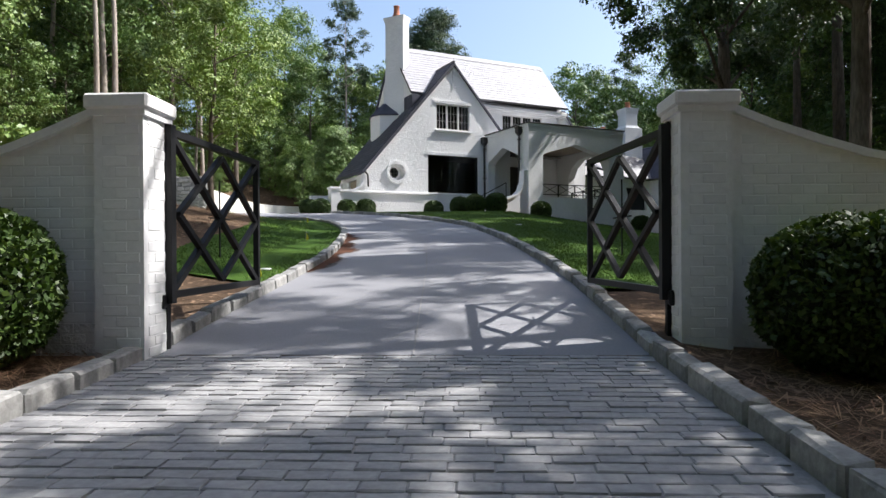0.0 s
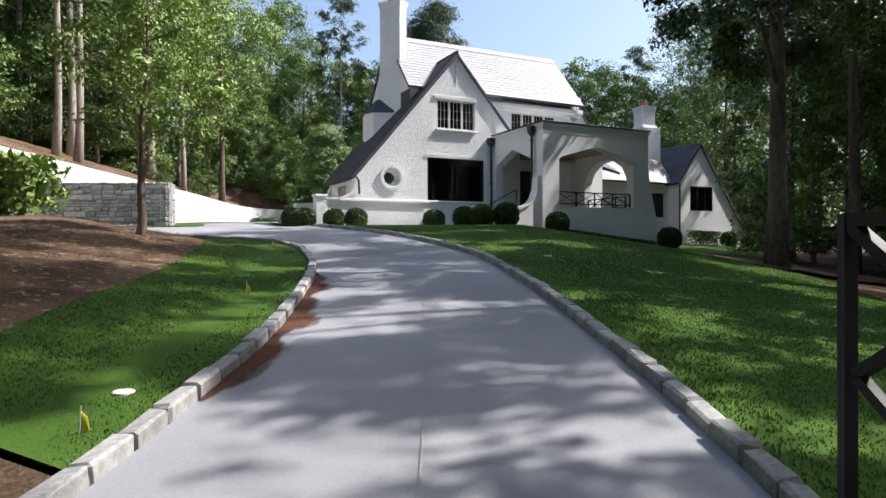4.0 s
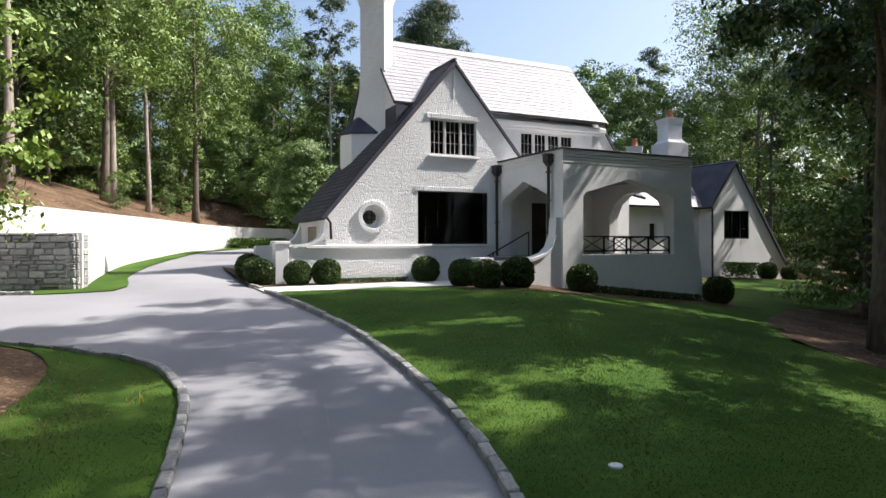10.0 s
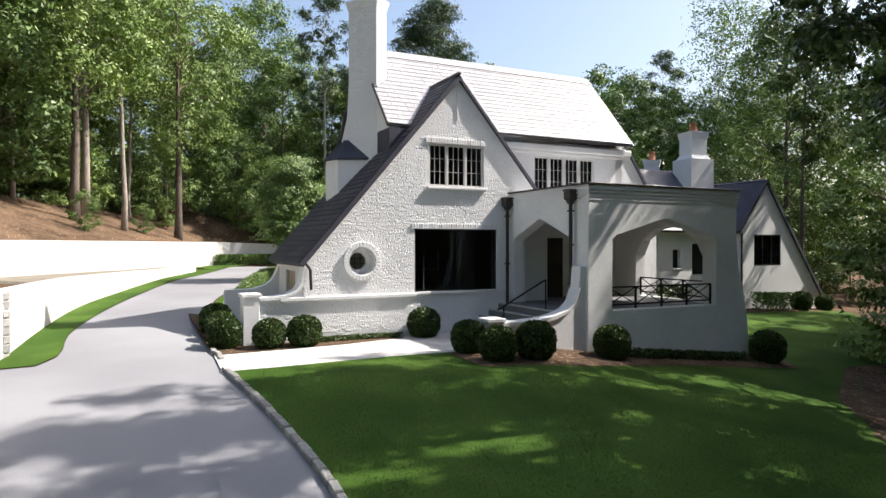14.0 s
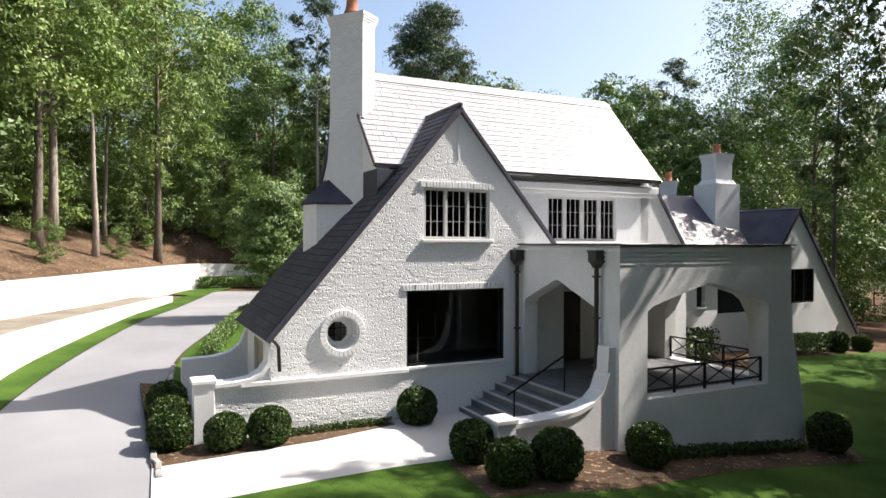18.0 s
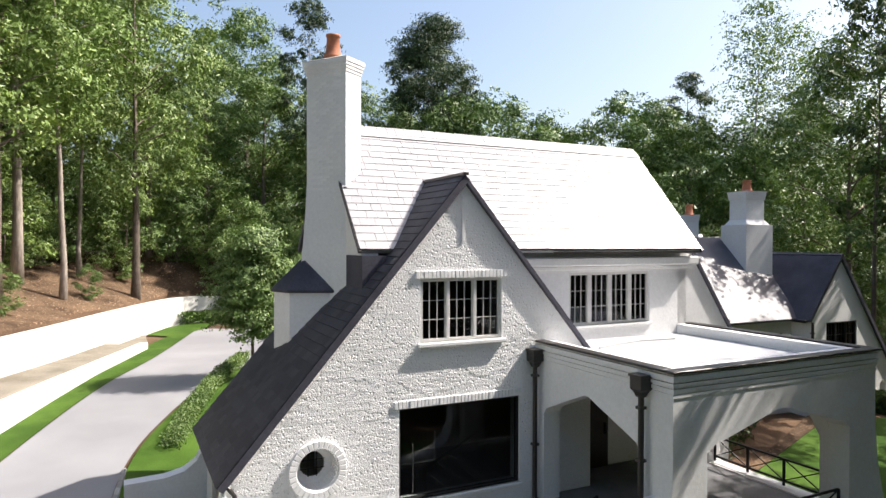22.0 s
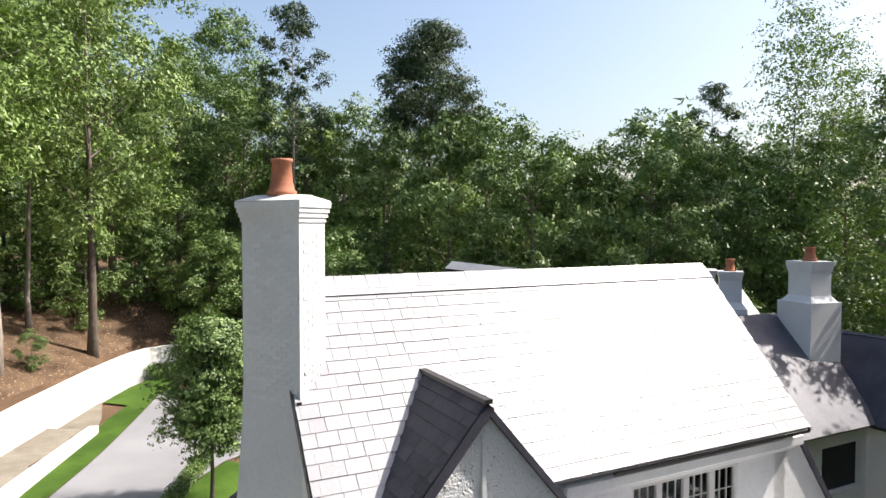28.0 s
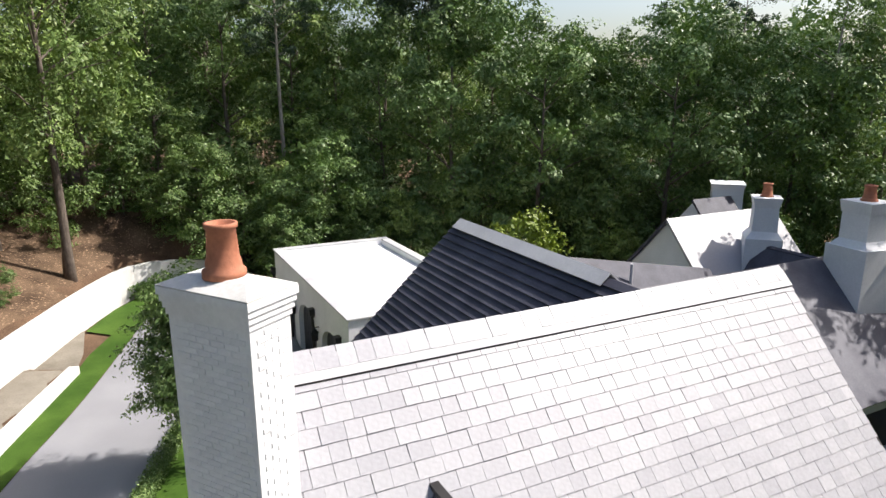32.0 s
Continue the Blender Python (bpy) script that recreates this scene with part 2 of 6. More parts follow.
LEAF_BOX = leaf_material("boxwood_leaf", (0.022, 0.046, 0.010), (0.048, 0.090, 0.018), (0.10, 0.15, 0.034))
LEAF_LIME = leaf_material("lime_maple_leaf", (0.13, 0.18, 0.02), (0.22, 0.28, 0.03), (0.30, 0.34, 0.06))
# near-black green for the solid body inside the clipped shrubs
CORE = two_scale("shrub_core_dark", (0.012, 0.018, 0.008), (0.022, 0.030, 0.012), 4, 40, 0.95, 0.4, 0.01)
STRAW_NEEDLE = per_piece("straw_needles", (0.16, 0.085, 0.05), (0.36, 0.24, 0.15), 40, 0.95, 0.2, 0.001, "island")
# pale slate darkened in its colour for the tree shade over the link
SLATE_LINK_SHADED = two_scale("shaded_link_slate", (0.075, 0.075, 0.098), (0.125, 0.125, 0.15), 1.2, 22, 0.5, 0.15, 0.004, spec=0.45)
# slates coloured near-black for the gable slope turned from the sun
SHADE_DARKSLATE_J = per_piece("shade_dark_slate_rows", (0.042, 0.040, 0.052), (0.078, 0.074, 0.088), 25, 0.65, 0.2, 0.003, "island", spec=0.45)
GLASS = glass_material("window_glass")
YELLOW = two_scale("yellow_marker_flag", (0.55, 0.50, 0.03), (0.62, 0.56, 0.05), 3, 40, 0.6, 0.05, 0.0)

# ---- mesh tools ----
from mathutils import geometry

HOUSE_AT, HOUSE_TURN = (0.0, 34.26, 0.0), 29.0
HM = pose(*HOUSE_AT, 0, 0, HOUSE_TURN)


def house_to_world(u, v, z=0.0):
    return HM @ Vector((u, v, z))


def from_bm(name, bm, mat, smooth=False):
    bmesh.ops.recalc_face_normals(bm, faces=bm.faces)
    me = bpy.data.meshes.new(name)
    bm.to_mesh(me)
    bm.free()
    for m in (mat if isinstance(mat, (list, tuple)) else [mat]):
        me.materials.append(m)
    if smooth:
        me.polygons.foreach_set("use_smooth", [True] * len(me.polygons))
    return me


def part(name, bm, mat, parent, label="", smooth=False):
    ob = new(name, from_bm(name, bm, mat, smooth))
    ob.parent = parent
    if label:
        ob["label"] = label
    return ob


def thing(name, label, category, at=None, group="", kind=""):
    ob = new(name)
    ob.empty_display_size = 0.2
    if at is not None:
        ob.matrix_world = at
    return tagged(ob, label, category, group, kind)


def solid(name, bm, mat, label, category, kind="", group="", smooth=False):
    return tagged(new(name, from_bm(name, bm, mat, smooth)), label, category, group, kind)


def box(bm, x0, x1, y0, y1, z0, z1, m=None):
    vs = [bm.verts.new((x, y, z)) for z in (z0, z1) for x, y in ((x0, y0), (x1, y0), (x1, y1), (x0, y1))]
    if m is not None:
        for q in vs:
            q.co = m @ q.co
    for f in ((3, 2, 1, 0), (4, 5, 6, 7), (0, 1, 5, 4), (1, 2, 6, 5), (2, 3, 7, 6), (3, 0, 4, 7)):
        bm.faces.new([vs[i] for i in f])
    return vs


def soft_box(bm, x0, x1, y0, y1, z0, z1, w=0.01, m=None):
    vs = box(bm, x0, x1, y0, y1, z0, z1, m)
    es = list({e for q in vs for e in q.link_edges})
    bmesh.ops.bevel(bm, geom=es, offset=w, segments=1, affect="EDGES")


def beam(bm, a, b, w, d=None, up=(0, 0, 1)):
    """A square bar from a to b."""
    a, b = Vector(a), Vector(b)
    d = d or w
    z = (b - a).normalized()
    upv = Vector(up)
    if abs(z.dot(upv)) > 0.98:
        upv = Vector((0, 1, 0))
    x = z.cross(upv).normalized()
    y = z.cross(x)
    vs = [bm.verts.new(p + x * sx * w / 2 + y * sy * d / 2) for p in (a, b) for sx, sy in ((-1, -1), (1, -1), (1, 1), (-1, 1))]
    for f in ((3, 2, 1, 0), (4, 5, 6, 7), (0, 1, 5, 4), (1, 2, 6, 5), (2, 3, 7, 6), (3, 0, 4, 7)):
        bm.faces.new([vs[i] for i in f])


def tube(bm, pts, radii, n=8, cap=True):
    """A round tube along pts with a radius at each."""
    rings = []
    for i, p in enumerate(pts):
        p = Vector(p)
        d = (Vector(pts[min(i + 1, len(pts) - 1)]) - Vector(pts[max(i - 1, 0)])).normalized()
        ref = Vector((1, 0, 0)) if abs(d.x) < 0.9 else Vector((0, 1, 0))
        x = d.cross(ref).normalized()
        y = d.cross(x)
        rings.append([bm.verts.new(p + (x * math.cos(k * math.tau / n) + y * math.sin(k * math.tau / n)) * radii[i]) for k in range(n)])
    for r0, r1 in zip(rings, rings[1:]):
        for k in range(n):
            bm.faces.new((r0[k], r0[(k + 1) % n], r1[(k + 1) % n], r1[k]))
    if cap:
        bm.faces.new(rings[0][::-1])
        bm.faces.new(rings[-1])


def lathe(bm, profile, n=20, at=(0, 0, 0)):
    tubes = []
    for r, z in profile:
        tubes.append([bm.verts.new((at[0] + r * math.cos(k * math.tau / n), at[1] + r * math.sin(k * math.tau / n), at[2] + z)) for k in range(n)])
    for r0, r1 in zip(tubes, tubes[1:]):
        for k in range(n):
            bm.faces.new((r0[k], r0[(k + 1) % n], r1[(k + 1) % n], r1[k]))
    return tubes


def plate(bm, outline, holes, c0, c1, put):
    """A flat slab with holes: outlines are (a, b) points, it reaches from c0 to c1, put(a, b, c) gives the place."""
    loops = [outline] + list(holes)
    flat = [q for l in loops for q in l]
    tris = geometry.tessellate_polygon([[Vector((a, b, 0)) for a, b in l] for l in loops])
    sides = []
    for c in (c0, c1):
        vs = [bm.verts.new(put(a, b, c)) for a, b in flat]
        sides.append(vs)
        for t in tris:
            try:
                bm.faces.new([vs[i] for i in t])
            except ValueError:
                pass
    k = 0
    for l in loops:
        for i in range(len(l)):
            j = (i + 1) % len(l)
            bm.faces.new((sides[0][k + i], sides[0][k + j], sides[1][k + j], sides[1][k + i]))
        k += len(l)


def rect(a0, a1, b0, b1):
    return [(a0, b0), (a1, b0), (a1, b1), (a0, b1)]


def front(a, b, c):
    return Vector((a, c, b))


def side(a, b, c):
    return Vector((c, a, b))


def inside(poly, x, y):
    hit = False
    for (x0, y0), (x1, y1) in zip(poly, poly[1:] + poly[:1]):
        if (y0 > y) != (y1 > y) and x < x0 + (y - y0) * (x1 - x0) / (y1 - y0):
            hit = not hit
    return hit


def quads(name, corners, mat, label="", parent=None):
    """One mesh out of an array of loose boxes or quads: corners (n, 3 or 4, 3)."""
    me = bpy.data.meshes.new(name)
    n, c = np.asarray(corners).shape[:2]
    me.vertices.add(n * c)
    me.vertices.foreach_set("co", np.asarray(corners, dtype=np.float32).reshape(-1))
    me.loops.add(n * c)
    me.loops.foreach_set("vertex_index", np.arange(n * c, dtype=np.int32))
    me.polygons.add(n)
    me.polygons.foreach_set("loop_start", np.arange(0, n * c, c, dtype=np.int32))
    me.polygons.foreach_set("loop_total", np.full(n, c, dtype=np.int32))
    me.update(calc_edges=True)
    me.materials.append(mat)
    return me


def block_mesh(name, w, d, h, bevel, mat):
    """A piece with a softened face, seated at the middle of its back: w along x, h along z, proud along -y by d."""
    bm = bmesh.new()
    b = bevel
    back = [(-w / 2, 0, -h / 2), (w / 2, 0, -h / 2), (w / 2, 0, h / 2), (-w / 2, 0, h / 2)]
    rim = [(x, -d + b * 0.7, z) for x, _, z in back]
    face = [(x - math.copysign(b, x), -d, z - math.copysign(b, z)) for x, _, z in back]
    rows = [[bm.verts.new(p) for p in r] for r in (back, rim, face)]
    for r0, r1 in zip(rows, rows[1:]):
        for k in range(4):
            bm.faces.new((r0[k], r0[(k + 1) % 4], r1[(k + 1) % 4], r1[k]))
    bm.faces.new(rows[-1])
    return from_bm(name, bm, mat)


def joined_blocks(name, places, mat, parent, label=""):
    """Loose pieces joined in one mesh. places: (matrix, w, d, h, bevel)."""
    verts, faces = [], []
    for m, w, d, h, b in places:
        k = len(verts)
        back = [(-w / 2, 0, -h / 2), (w / 2, 0, -h / 2), (w / 2, 0, h / 2), (-w / 2, 0, h / 2)]
        rim = [(x, -d + b * 0.7, z) for x, _, z in back]
        face = [(x - math.copysign(b, x), -d, z - math.copysign(b, z)) for x, _, z in back]
        verts += [m @ Vector(p) for p in back + rim + face]
        for r in (0, 4):
            for i in range(4):
                faces.append((k + r + i, k + r + (i + 1) % 4, k + r + 4 + (i + 1) % 4, k + r + 4 + i))
        faces.append((k + 8, k + 9, k + 10, k + 11))
    me = bpy.data.meshes.new(name)
    me.from_pydata(verts, [], faces)
    me.materials.append(mat)
    ob = new(name, me)
    ob.parent = parent
    ob["kind"] = "stuff"
    if label:
        ob["label"] = label
    return ob


def piece(name, me, parent, m):
    ob = new(name, me)
    ob.parent = parent
    ob.matrix_local = m
    return ob

# ---- ground ----
PROFILE_Y = (-60, 2, 10.2, 13.4, 16.5, 19.8, 25, 29, 31.6, 45, 60, 200)
PROFILE_Z = (1.9, 2.3, 2.66, 3.02, 3.37, 3.7, 4.2, 4.52, 4.7, 5.3, 5.45, 5.45)
# retaining walls: plan points and top heights
LOW_WALL = [(-8.85, 29.35, 5.9), (-11.4, 35.7, 5.84), (-12.5, 40.5, 5.78), (-13.3, 45, 5.72), (-14.2, 50.5, 5.66)]
HIGH_WALL = [(-13.2, 24, 6.95), (-14.3, 35, 6.95), (-15.2, 45, 6.95), (-15.9, 50, 6.95), (-16.5, 55.5, 6.95), (-16.4, 58.8, 6.95), (-15.2, 60.2, 6.9), (-12.0, 61.2, 6.8)]


def along(pts, y, i=0):
    return float(np.interp(y, [p[1] for p in pts], [p[i] for p in pts]))


def ground_z(x, y):
    z = float(np.interp(y, PROFILE_Y, PROFILE_Z))
    if y > 28:   # the level court before the house
        k = min(max((x + 7.5) / 2.2, 0.0), 1.0) * min((y - 28) / 1.5, 1.0)
        z += (min(z, 4.5) - z) * k
    if x < -1.6 and y < 31:   # the bank beside the driveway
        edge = float(np.interp(y, (16, 20, 23, 24.5), (-1.6, -2.4, -4.5, -8.0)))
        z += min(max(edge - x, 0.0) * 0.16, 0.6) * float(np.interp(y, (11, 14, 22, 25), (0.1, 1, 1, 0)))
    if x > 2.0:
        z -= min((x - 2.0) * float(np.interp(y, (9, 14, 20, 28, 36, 46), (0.03, 0.09, 0.13, 0.165, 0.11, 0.05))), 1.9)
    if y > 24 and x < -8:
        hx = along(HIGH_WALL[:5], y) if y < 55.5 else along(HIGH_WALL[4:], y - 0.5) - 0.35
        lx = along(LOW_WALL, y)
        if y > 29.35 and x < lx - 0.13 and y < 50.5:
            z = max(z, min(along(LOW_WALL, y, 2) - 0.06, 5.84))
        if x < hx - 0.13:
            z = 6.87 + min(max(hx - x, 0) * 0.33, 2.5) + 0.12 * noise.noise((x * 0.4, y * 0.4, 0))
    if y < 24 and x < -9:
        z = max(z, min(4.3 + (-9 - x) * 0.5, 7.2))
    if y > 61 and x >= -12:
        z += min((y - 61) * 0.06, 2.0)
    far = max(abs(x) - 30, y - 75, -y - 15, 0)
    return z + 0.25 * noise.noise((x * 0.03, y * 0.03, 3.0)) * min(far / 30, 1)


def spaced(a, b, fine0, fine1, step, grow=1.35):
    out = list(np.arange(fine0, fine1 + 1e-6, step))
    s = step
    while out[-1] < b:
        s *= grow
        out.append(out[-1] + s)
    s = step
    while out[0] > a:
        s *= grow
        out.insert(0, out[0] - s)
    return out


gx = spaced(-900, 900, -30, 26, 0.4)
gy = spaced(-500, 1200, -4, 70, 0.4)
gy = sorted([y for y in gy if abs(y - 29.3) > 0.35] + [29.05, 29.3, 29.42])


def row_x(y):
    """The grid's x places on one row, drawn to the lines where a retaining wall steps the ground."""
    xs = list(gx)
    for pts, on in ((HIGH_WALL[:5], 24 < y < 55.5), (LOW_WALL, 29.35 < y < 50.5)):
        if on:
            c = along(pts, min(y, 55.5)) - 0.13
            i = min(range(len(xs)), key=lambda k: abs(xs[k] - c))
            xs[i], xs[i + 1] = c - 0.03, c + 0.03
    return xs


gverts = [(x, y, ground_z(x, y) - (0.05 if -25 < x < 20 and 0 < y < 60 else 0)) for y in gy for x in row_x(y)]
nx = len(gx)
gfaces = [(j * nx + i, j * nx + i + 1, (j + 1) * nx + i + 1, (j + 1) * nx + i) for j in range(len(gy) - 1) for i in range(nx - 1)]
gme = bpy.data.meshes.new("ground")
gme.from_pydata(gverts, [], gfaces)
gme.materials.append(FOREST)
gme.polygons.foreach_set("use_smooth", [True] * len(gme.polygons))
tagged(new("ground", gme), "brown leaf-strewn forest floor under the trees", "ground", kind="structure")


def smooth_line(pts, n):
    """n points evenly along a Catmull-Rom line through pts."""
    pts = [np.array(p, float) for p in pts]
    ext = [2 * pts[0] - pts[1]] + pts + [2 * pts[-1] - pts[-2]]
    dense = []
    for i in range(1, len(ext) - 2):
        p0, p1, p2, p3 = ext[i - 1:i + 3]
        for t in np.linspace(0, 1, 24, endpoint=False):
            dense.append(0.5 * (2 * p1 + (p2 - p0) * t + (2 * p0 - 5 * p1 + 4 * p2 - p3) * t * t + (3 * p1 - p0 - 3 * p2 + p3) * t ** 3))
    dense.append(pts[-1])
    d = np.array(dense)
    s = np.concatenate([[0], np.cumsum(np.linalg.norm(np.diff(d, axis=0), axis=1))])
    q = np.linspace(0, s[-1], n)
    return np.stack([np.interp(q, s, d[:, k]) for k in range(d.shape[1])], axis=1)


def drape(name, outline, lift, mat, label, category, step=0.45, kind="structure"):
    """A sheet of any outline (plan points), laid on the ground."""
    pts = [Vector(p) for p in outline]
    edges = [(i, (i + 1) % len(pts)) for i in range(len(pts))]
    xs, ys = [p[0] for p in outline], [p[1] for p in outline]
    for x in np.arange(min(xs), max(xs), step):
        for y in np.arange(min(ys), max(ys), step):
            if inside(outline, x, y):
                pts.append(Vector((x + random.uniform(-0.05, 0.05), y + random.uniform(-0.05, 0.05))))
    co, _, faces, *_ = geometry.delaunay_2d_cdt(pts, edges, [], 1, 1e-4)
    me = bpy.data.meshes.new(name)
    me.from_pydata([(p.x, p.y, ground_z(p.x, p.y) + lift) for p in co], [], faces)
    me.materials.append(mat)
    me.polygons.foreach_set("use_smooth", [True] * len(me.polygons))
    return tagged(new(name, me), label, category, kind=kind)


def line(pts, n=40):
    return [(float(x), float(y)) for x, y in smooth_line(pts, n)]


def hw(*pts):
    return [tuple(house_to_world(u, v)[:2]) for u, v in pts]


# driveway edges
RIGHT_EDGE = [(1.88, 0), (1.84, 6), (1.80, 9), (1.78, 11), (1.71, 12.9), (1.54, 14.6), (1.22, 17.0), (0.68, 19.9), (-0.1, 22.1), (-1.2, 24.4), (-2.75, 26.9), (-4.2, 29.0)]
LEFT_EDGE = [(-0.9, 0), (-0.94, 6), (-0.98, 9), (-1.03, 11), (-0.97, 13.2), (-1.03, 15.2), (-1.5, 18.3), (-2.25, 20.7), (-2.85, 21.9), (-3.7, 22.8), (-4.9, 23.35), (-6.5, 23.8), (-8.5, 24.1), (-13.0, 24.5)]
INNER = [(-9.2, 28.5), (-7.75, 29.1), (-8.0, 30.2), (-9.1, 32.3), (-10.5, 36.5), (-11.9, 42.5), (-12.7, 48.0), (-13.6, 52.5), (-14.6, 57)]
HOUSE_SIDE = [(-4.2, 29.0), (-4.75, 30.2), (-5.3, 31.2), (-7.6, 36.8), (-8.45, 40.5), (-8.8, 44.6), (-8.3, 48)]
JOINT_Y = 10.12


def from_y(pts, y):
    return [p for p in pts if p[1] >= y]


right_up = line([(1.79, JOINT_Y)] + from_y(RIGHT_EDGE, 11), 50)
left_up = line([(-1.01, JOINT_Y)] + from_y(LEFT_EDGE, 11), 50)
inner_line, house_line = line(INNER, 40), line(HOUSE_SIDE, 30)
drape("driveway", right_up + house_line[1:] + [(-7, 51), (-6.5, 57)] + inner_line[::-1] + [(-13.0, 28.3)] + left_up[::-1], 0.0, DRIVE,
      "pale grey broom-finished concrete driveway curving up to the house", "driveway")
# the saw-cut joint down its middle
bm = bmesh.new()
mid = line([(0.47, JOINT_Y), (0.41, 11.3), (0.23, 14.6), (-0.1, 17.5), (-0.75, 20.4), (-1.6, 22.9), (-3.0, 25.4)], 40)
prev = None
for x, y in mid:
    z = ground_z(x, y) + 0.006
    pair = (bm.verts.new((x - 0.006, y, z)), bm.verts.new((x + 0.006, y, z)))
    if prev:
        bm.faces.new((prev[0], prev[1], pair[1], pair[0]))
    prev = pair
solid("driveway_joint", bm, SAND, "dark sealed joint along the middle of the driveway", "joint", "structure")
drape("paver_bed", [(-1.01, JOINT_Y), (1.79, JOINT_Y), (1.84, 6), (1.88, 0), (-0.9, 0), (-0.94, 6)], -0.006, SAND, "dark sand bed under the cobbled apron", "paving")
# lawns and beds
walk_edge = [(-4.1, 28.75), (-3.24, 29.2), (-2.1, 29.98), (-0.93, 30.68), (-0.02, 31.1)]
porch_bed = hw((-1.7, -2.9), (-1.8, -4.5), (0.4, -4.9), (3.6, -4.4), (7.2, -4.5), (8.0, -3.4), (8.2, 0.9), (15.2, 3.6), (21.8, 3.5))
outer = [(16.0, 41.0), (12.8, 36.2), (10.6, 34.8), (8.0, 30.5), (6.9, 27.6), (7.6, 25.6), (7.3, 22.9), (6.8, 20.5), (5.8, 17.5), (4.6, 14.8), (3.0, 12.9), (2.25, 12.2)]
lawn_r = [(p[0] + 0.08, p[1] + 0.04) for p in line([(1.74, 12.1)] + from_y(RIGHT_EDGE, 12.9), 40)]
LAWN_R = lawn_r + walk_edge + porch_bed + outer
drape("mulch_bed", [(7.0, 28.3), (7.2, 26.6), (7.9, 25.2), (9.5, 24.6), (12.0, 28.0), (14.0, 33.0), (14.6, 38.0), (12.8, 36.6), (10.3, 35.0), (7.8, 30.8)], 0.034, STRAW, "dark mulch bed round the oak at the lawn's edge", "mulch bed")
drape("lawn", LAWN_R, 0.03, LAWN, "mown green lawn sloping up to the house, dappled with shade", "lawn")
lawn_l = [(p[0] - 0.08, p[1]) for p in line([(-1.0, 12.35)] + LEFT_EDGE[4:13], 40)]
bed_edge = line([(-8.5, 24.0), (-6.3, 23.55), (-5.0, 22.6), (-4.3, 21.5), (-3.6, 19.5), (-3.1, 17.6), (-2.85, 16.2), (-2.75, 14.6), (-2.5, 12.9)], 24)
LAWN_L = lawn_l + bed_edge
drape("lawn", LAWN_L, 0.03, LAWN, "curved strip of mown lawn beside the driveway kerb", "lawn")
drape("mulch_bed", bed_edge + [(-2.9, 11.4), (-6, 11.2), (-11, 13), (-13, 23.9), (-9.5, 24.1)], 0.012, STRAW, "brown pine-straw bed on the bank above the lawn", "mulch bed")
drape("mulch_bed", [(-1.1, 10.3), (-1.05, 12.3), (-2.5, 12.85), (-2.9, 11.4), (-6, 11.2), (-6, 6), (-1.0, 6), (-1.05, 9.5)], 0.012, STRAW, "pine-straw mulch below the gate pillar", "mulch bed")
drape("mulch_bed", [(1.93, 6), (8, 6), (8, 15), (4.25, 15.0), (3.05, 12.9), (2.25, 12.15), (1.84, 12.05), (1.9, 9)], 0.012, STRAW, "dark mulch round the gate pillar and boxwood", "mulch bed")
drape("mulch_bed", [(0.1, 31.2)] + porch_bed + hw((21.8, 4.45), (16, 4.45), (8.2, 1.1), (6.6, -3.1), (1.4, -3.2), (-0.9, -3.1)), 0.04, STRAW, "dark mulch bed along the porch wall", "mulch bed")
drape("mulch_bed", hw((-6.15, -1.0), (-6.2, 4.3), (-5.4, 4.3), (-5.3, 0.0), (-1.9, 0.0), (-1.6, -0.35), (-3.3, -0.75)), 0.04, STRAW, "mulch bed under the clipped boxwoods", "mulch bed")
drape("walkway", [(-4.2, 29.0)] + walk_edge + [(0.15, 31.3)] + hw((-0.75, -2.85), (0.3, -2.8), (0.35, 0.0), (-1.6, -0.02), (-1.6, -0.35), (-3.3, -0.75), (-6.15, -1.0)), 0.03, WALKWAY, "pale concrete walk from the driveway to the porch steps", "walkway")
low = line([p[:2] for p in LOW_WALL], 30)
drape("grass_strip", [(-13.0, 28.4)] + inner_line + [(-15.2, 57)] + [(-14.6, 52)] + low[::-1] + [(-13.0, 29.1)], 0.025, LAWN, "bright green strip of turf along the retaining wall", "lawn")
high = line([p[:2] for p in HIGH_WALL[1:5]], 30)
drape("soil_strip", [p for p in low if p[1] > 33] + [(-14.9, 52.2), (-16.2, 54.5)] + [p for p in high[::-1] if p[1] < 54.3], 0.02, SOIL, "bare tan soil between the two retaining walls", "soil")
bank = line([p[:2] for p in HIGH_WALL], 40)
drape("mulch_bank", bank + [(-12, 64), (-18, 65), (-23, 58), (-22.5, 45), (-21, 32), (-19, 24)], 0.03, STRAW, "orange-brown pine-straw bank under the trees", "mulch bed", step=0.8)
drape("side_lawn", [(p[0] + 0.1, p[1]) for p in house_line[2:]] + hw((3.0, 13.8), (1.6, 13.4), (0.7, 8.4), (-3.9, 3.4), (-5.3, 3.4)), 0.03, LAWN, "bright lawn between the driveway and the house", "lawn")
drape("back_lawn", [(-14.6, 54.0), (-14.2, 56.6), (-14.4, 59.0), (-16.0, 59.0), (-16.3, 57.0), (-16.1, 54.4)], 0.03, LAWN, "patch of turf at the end of the driveway", "lawn")


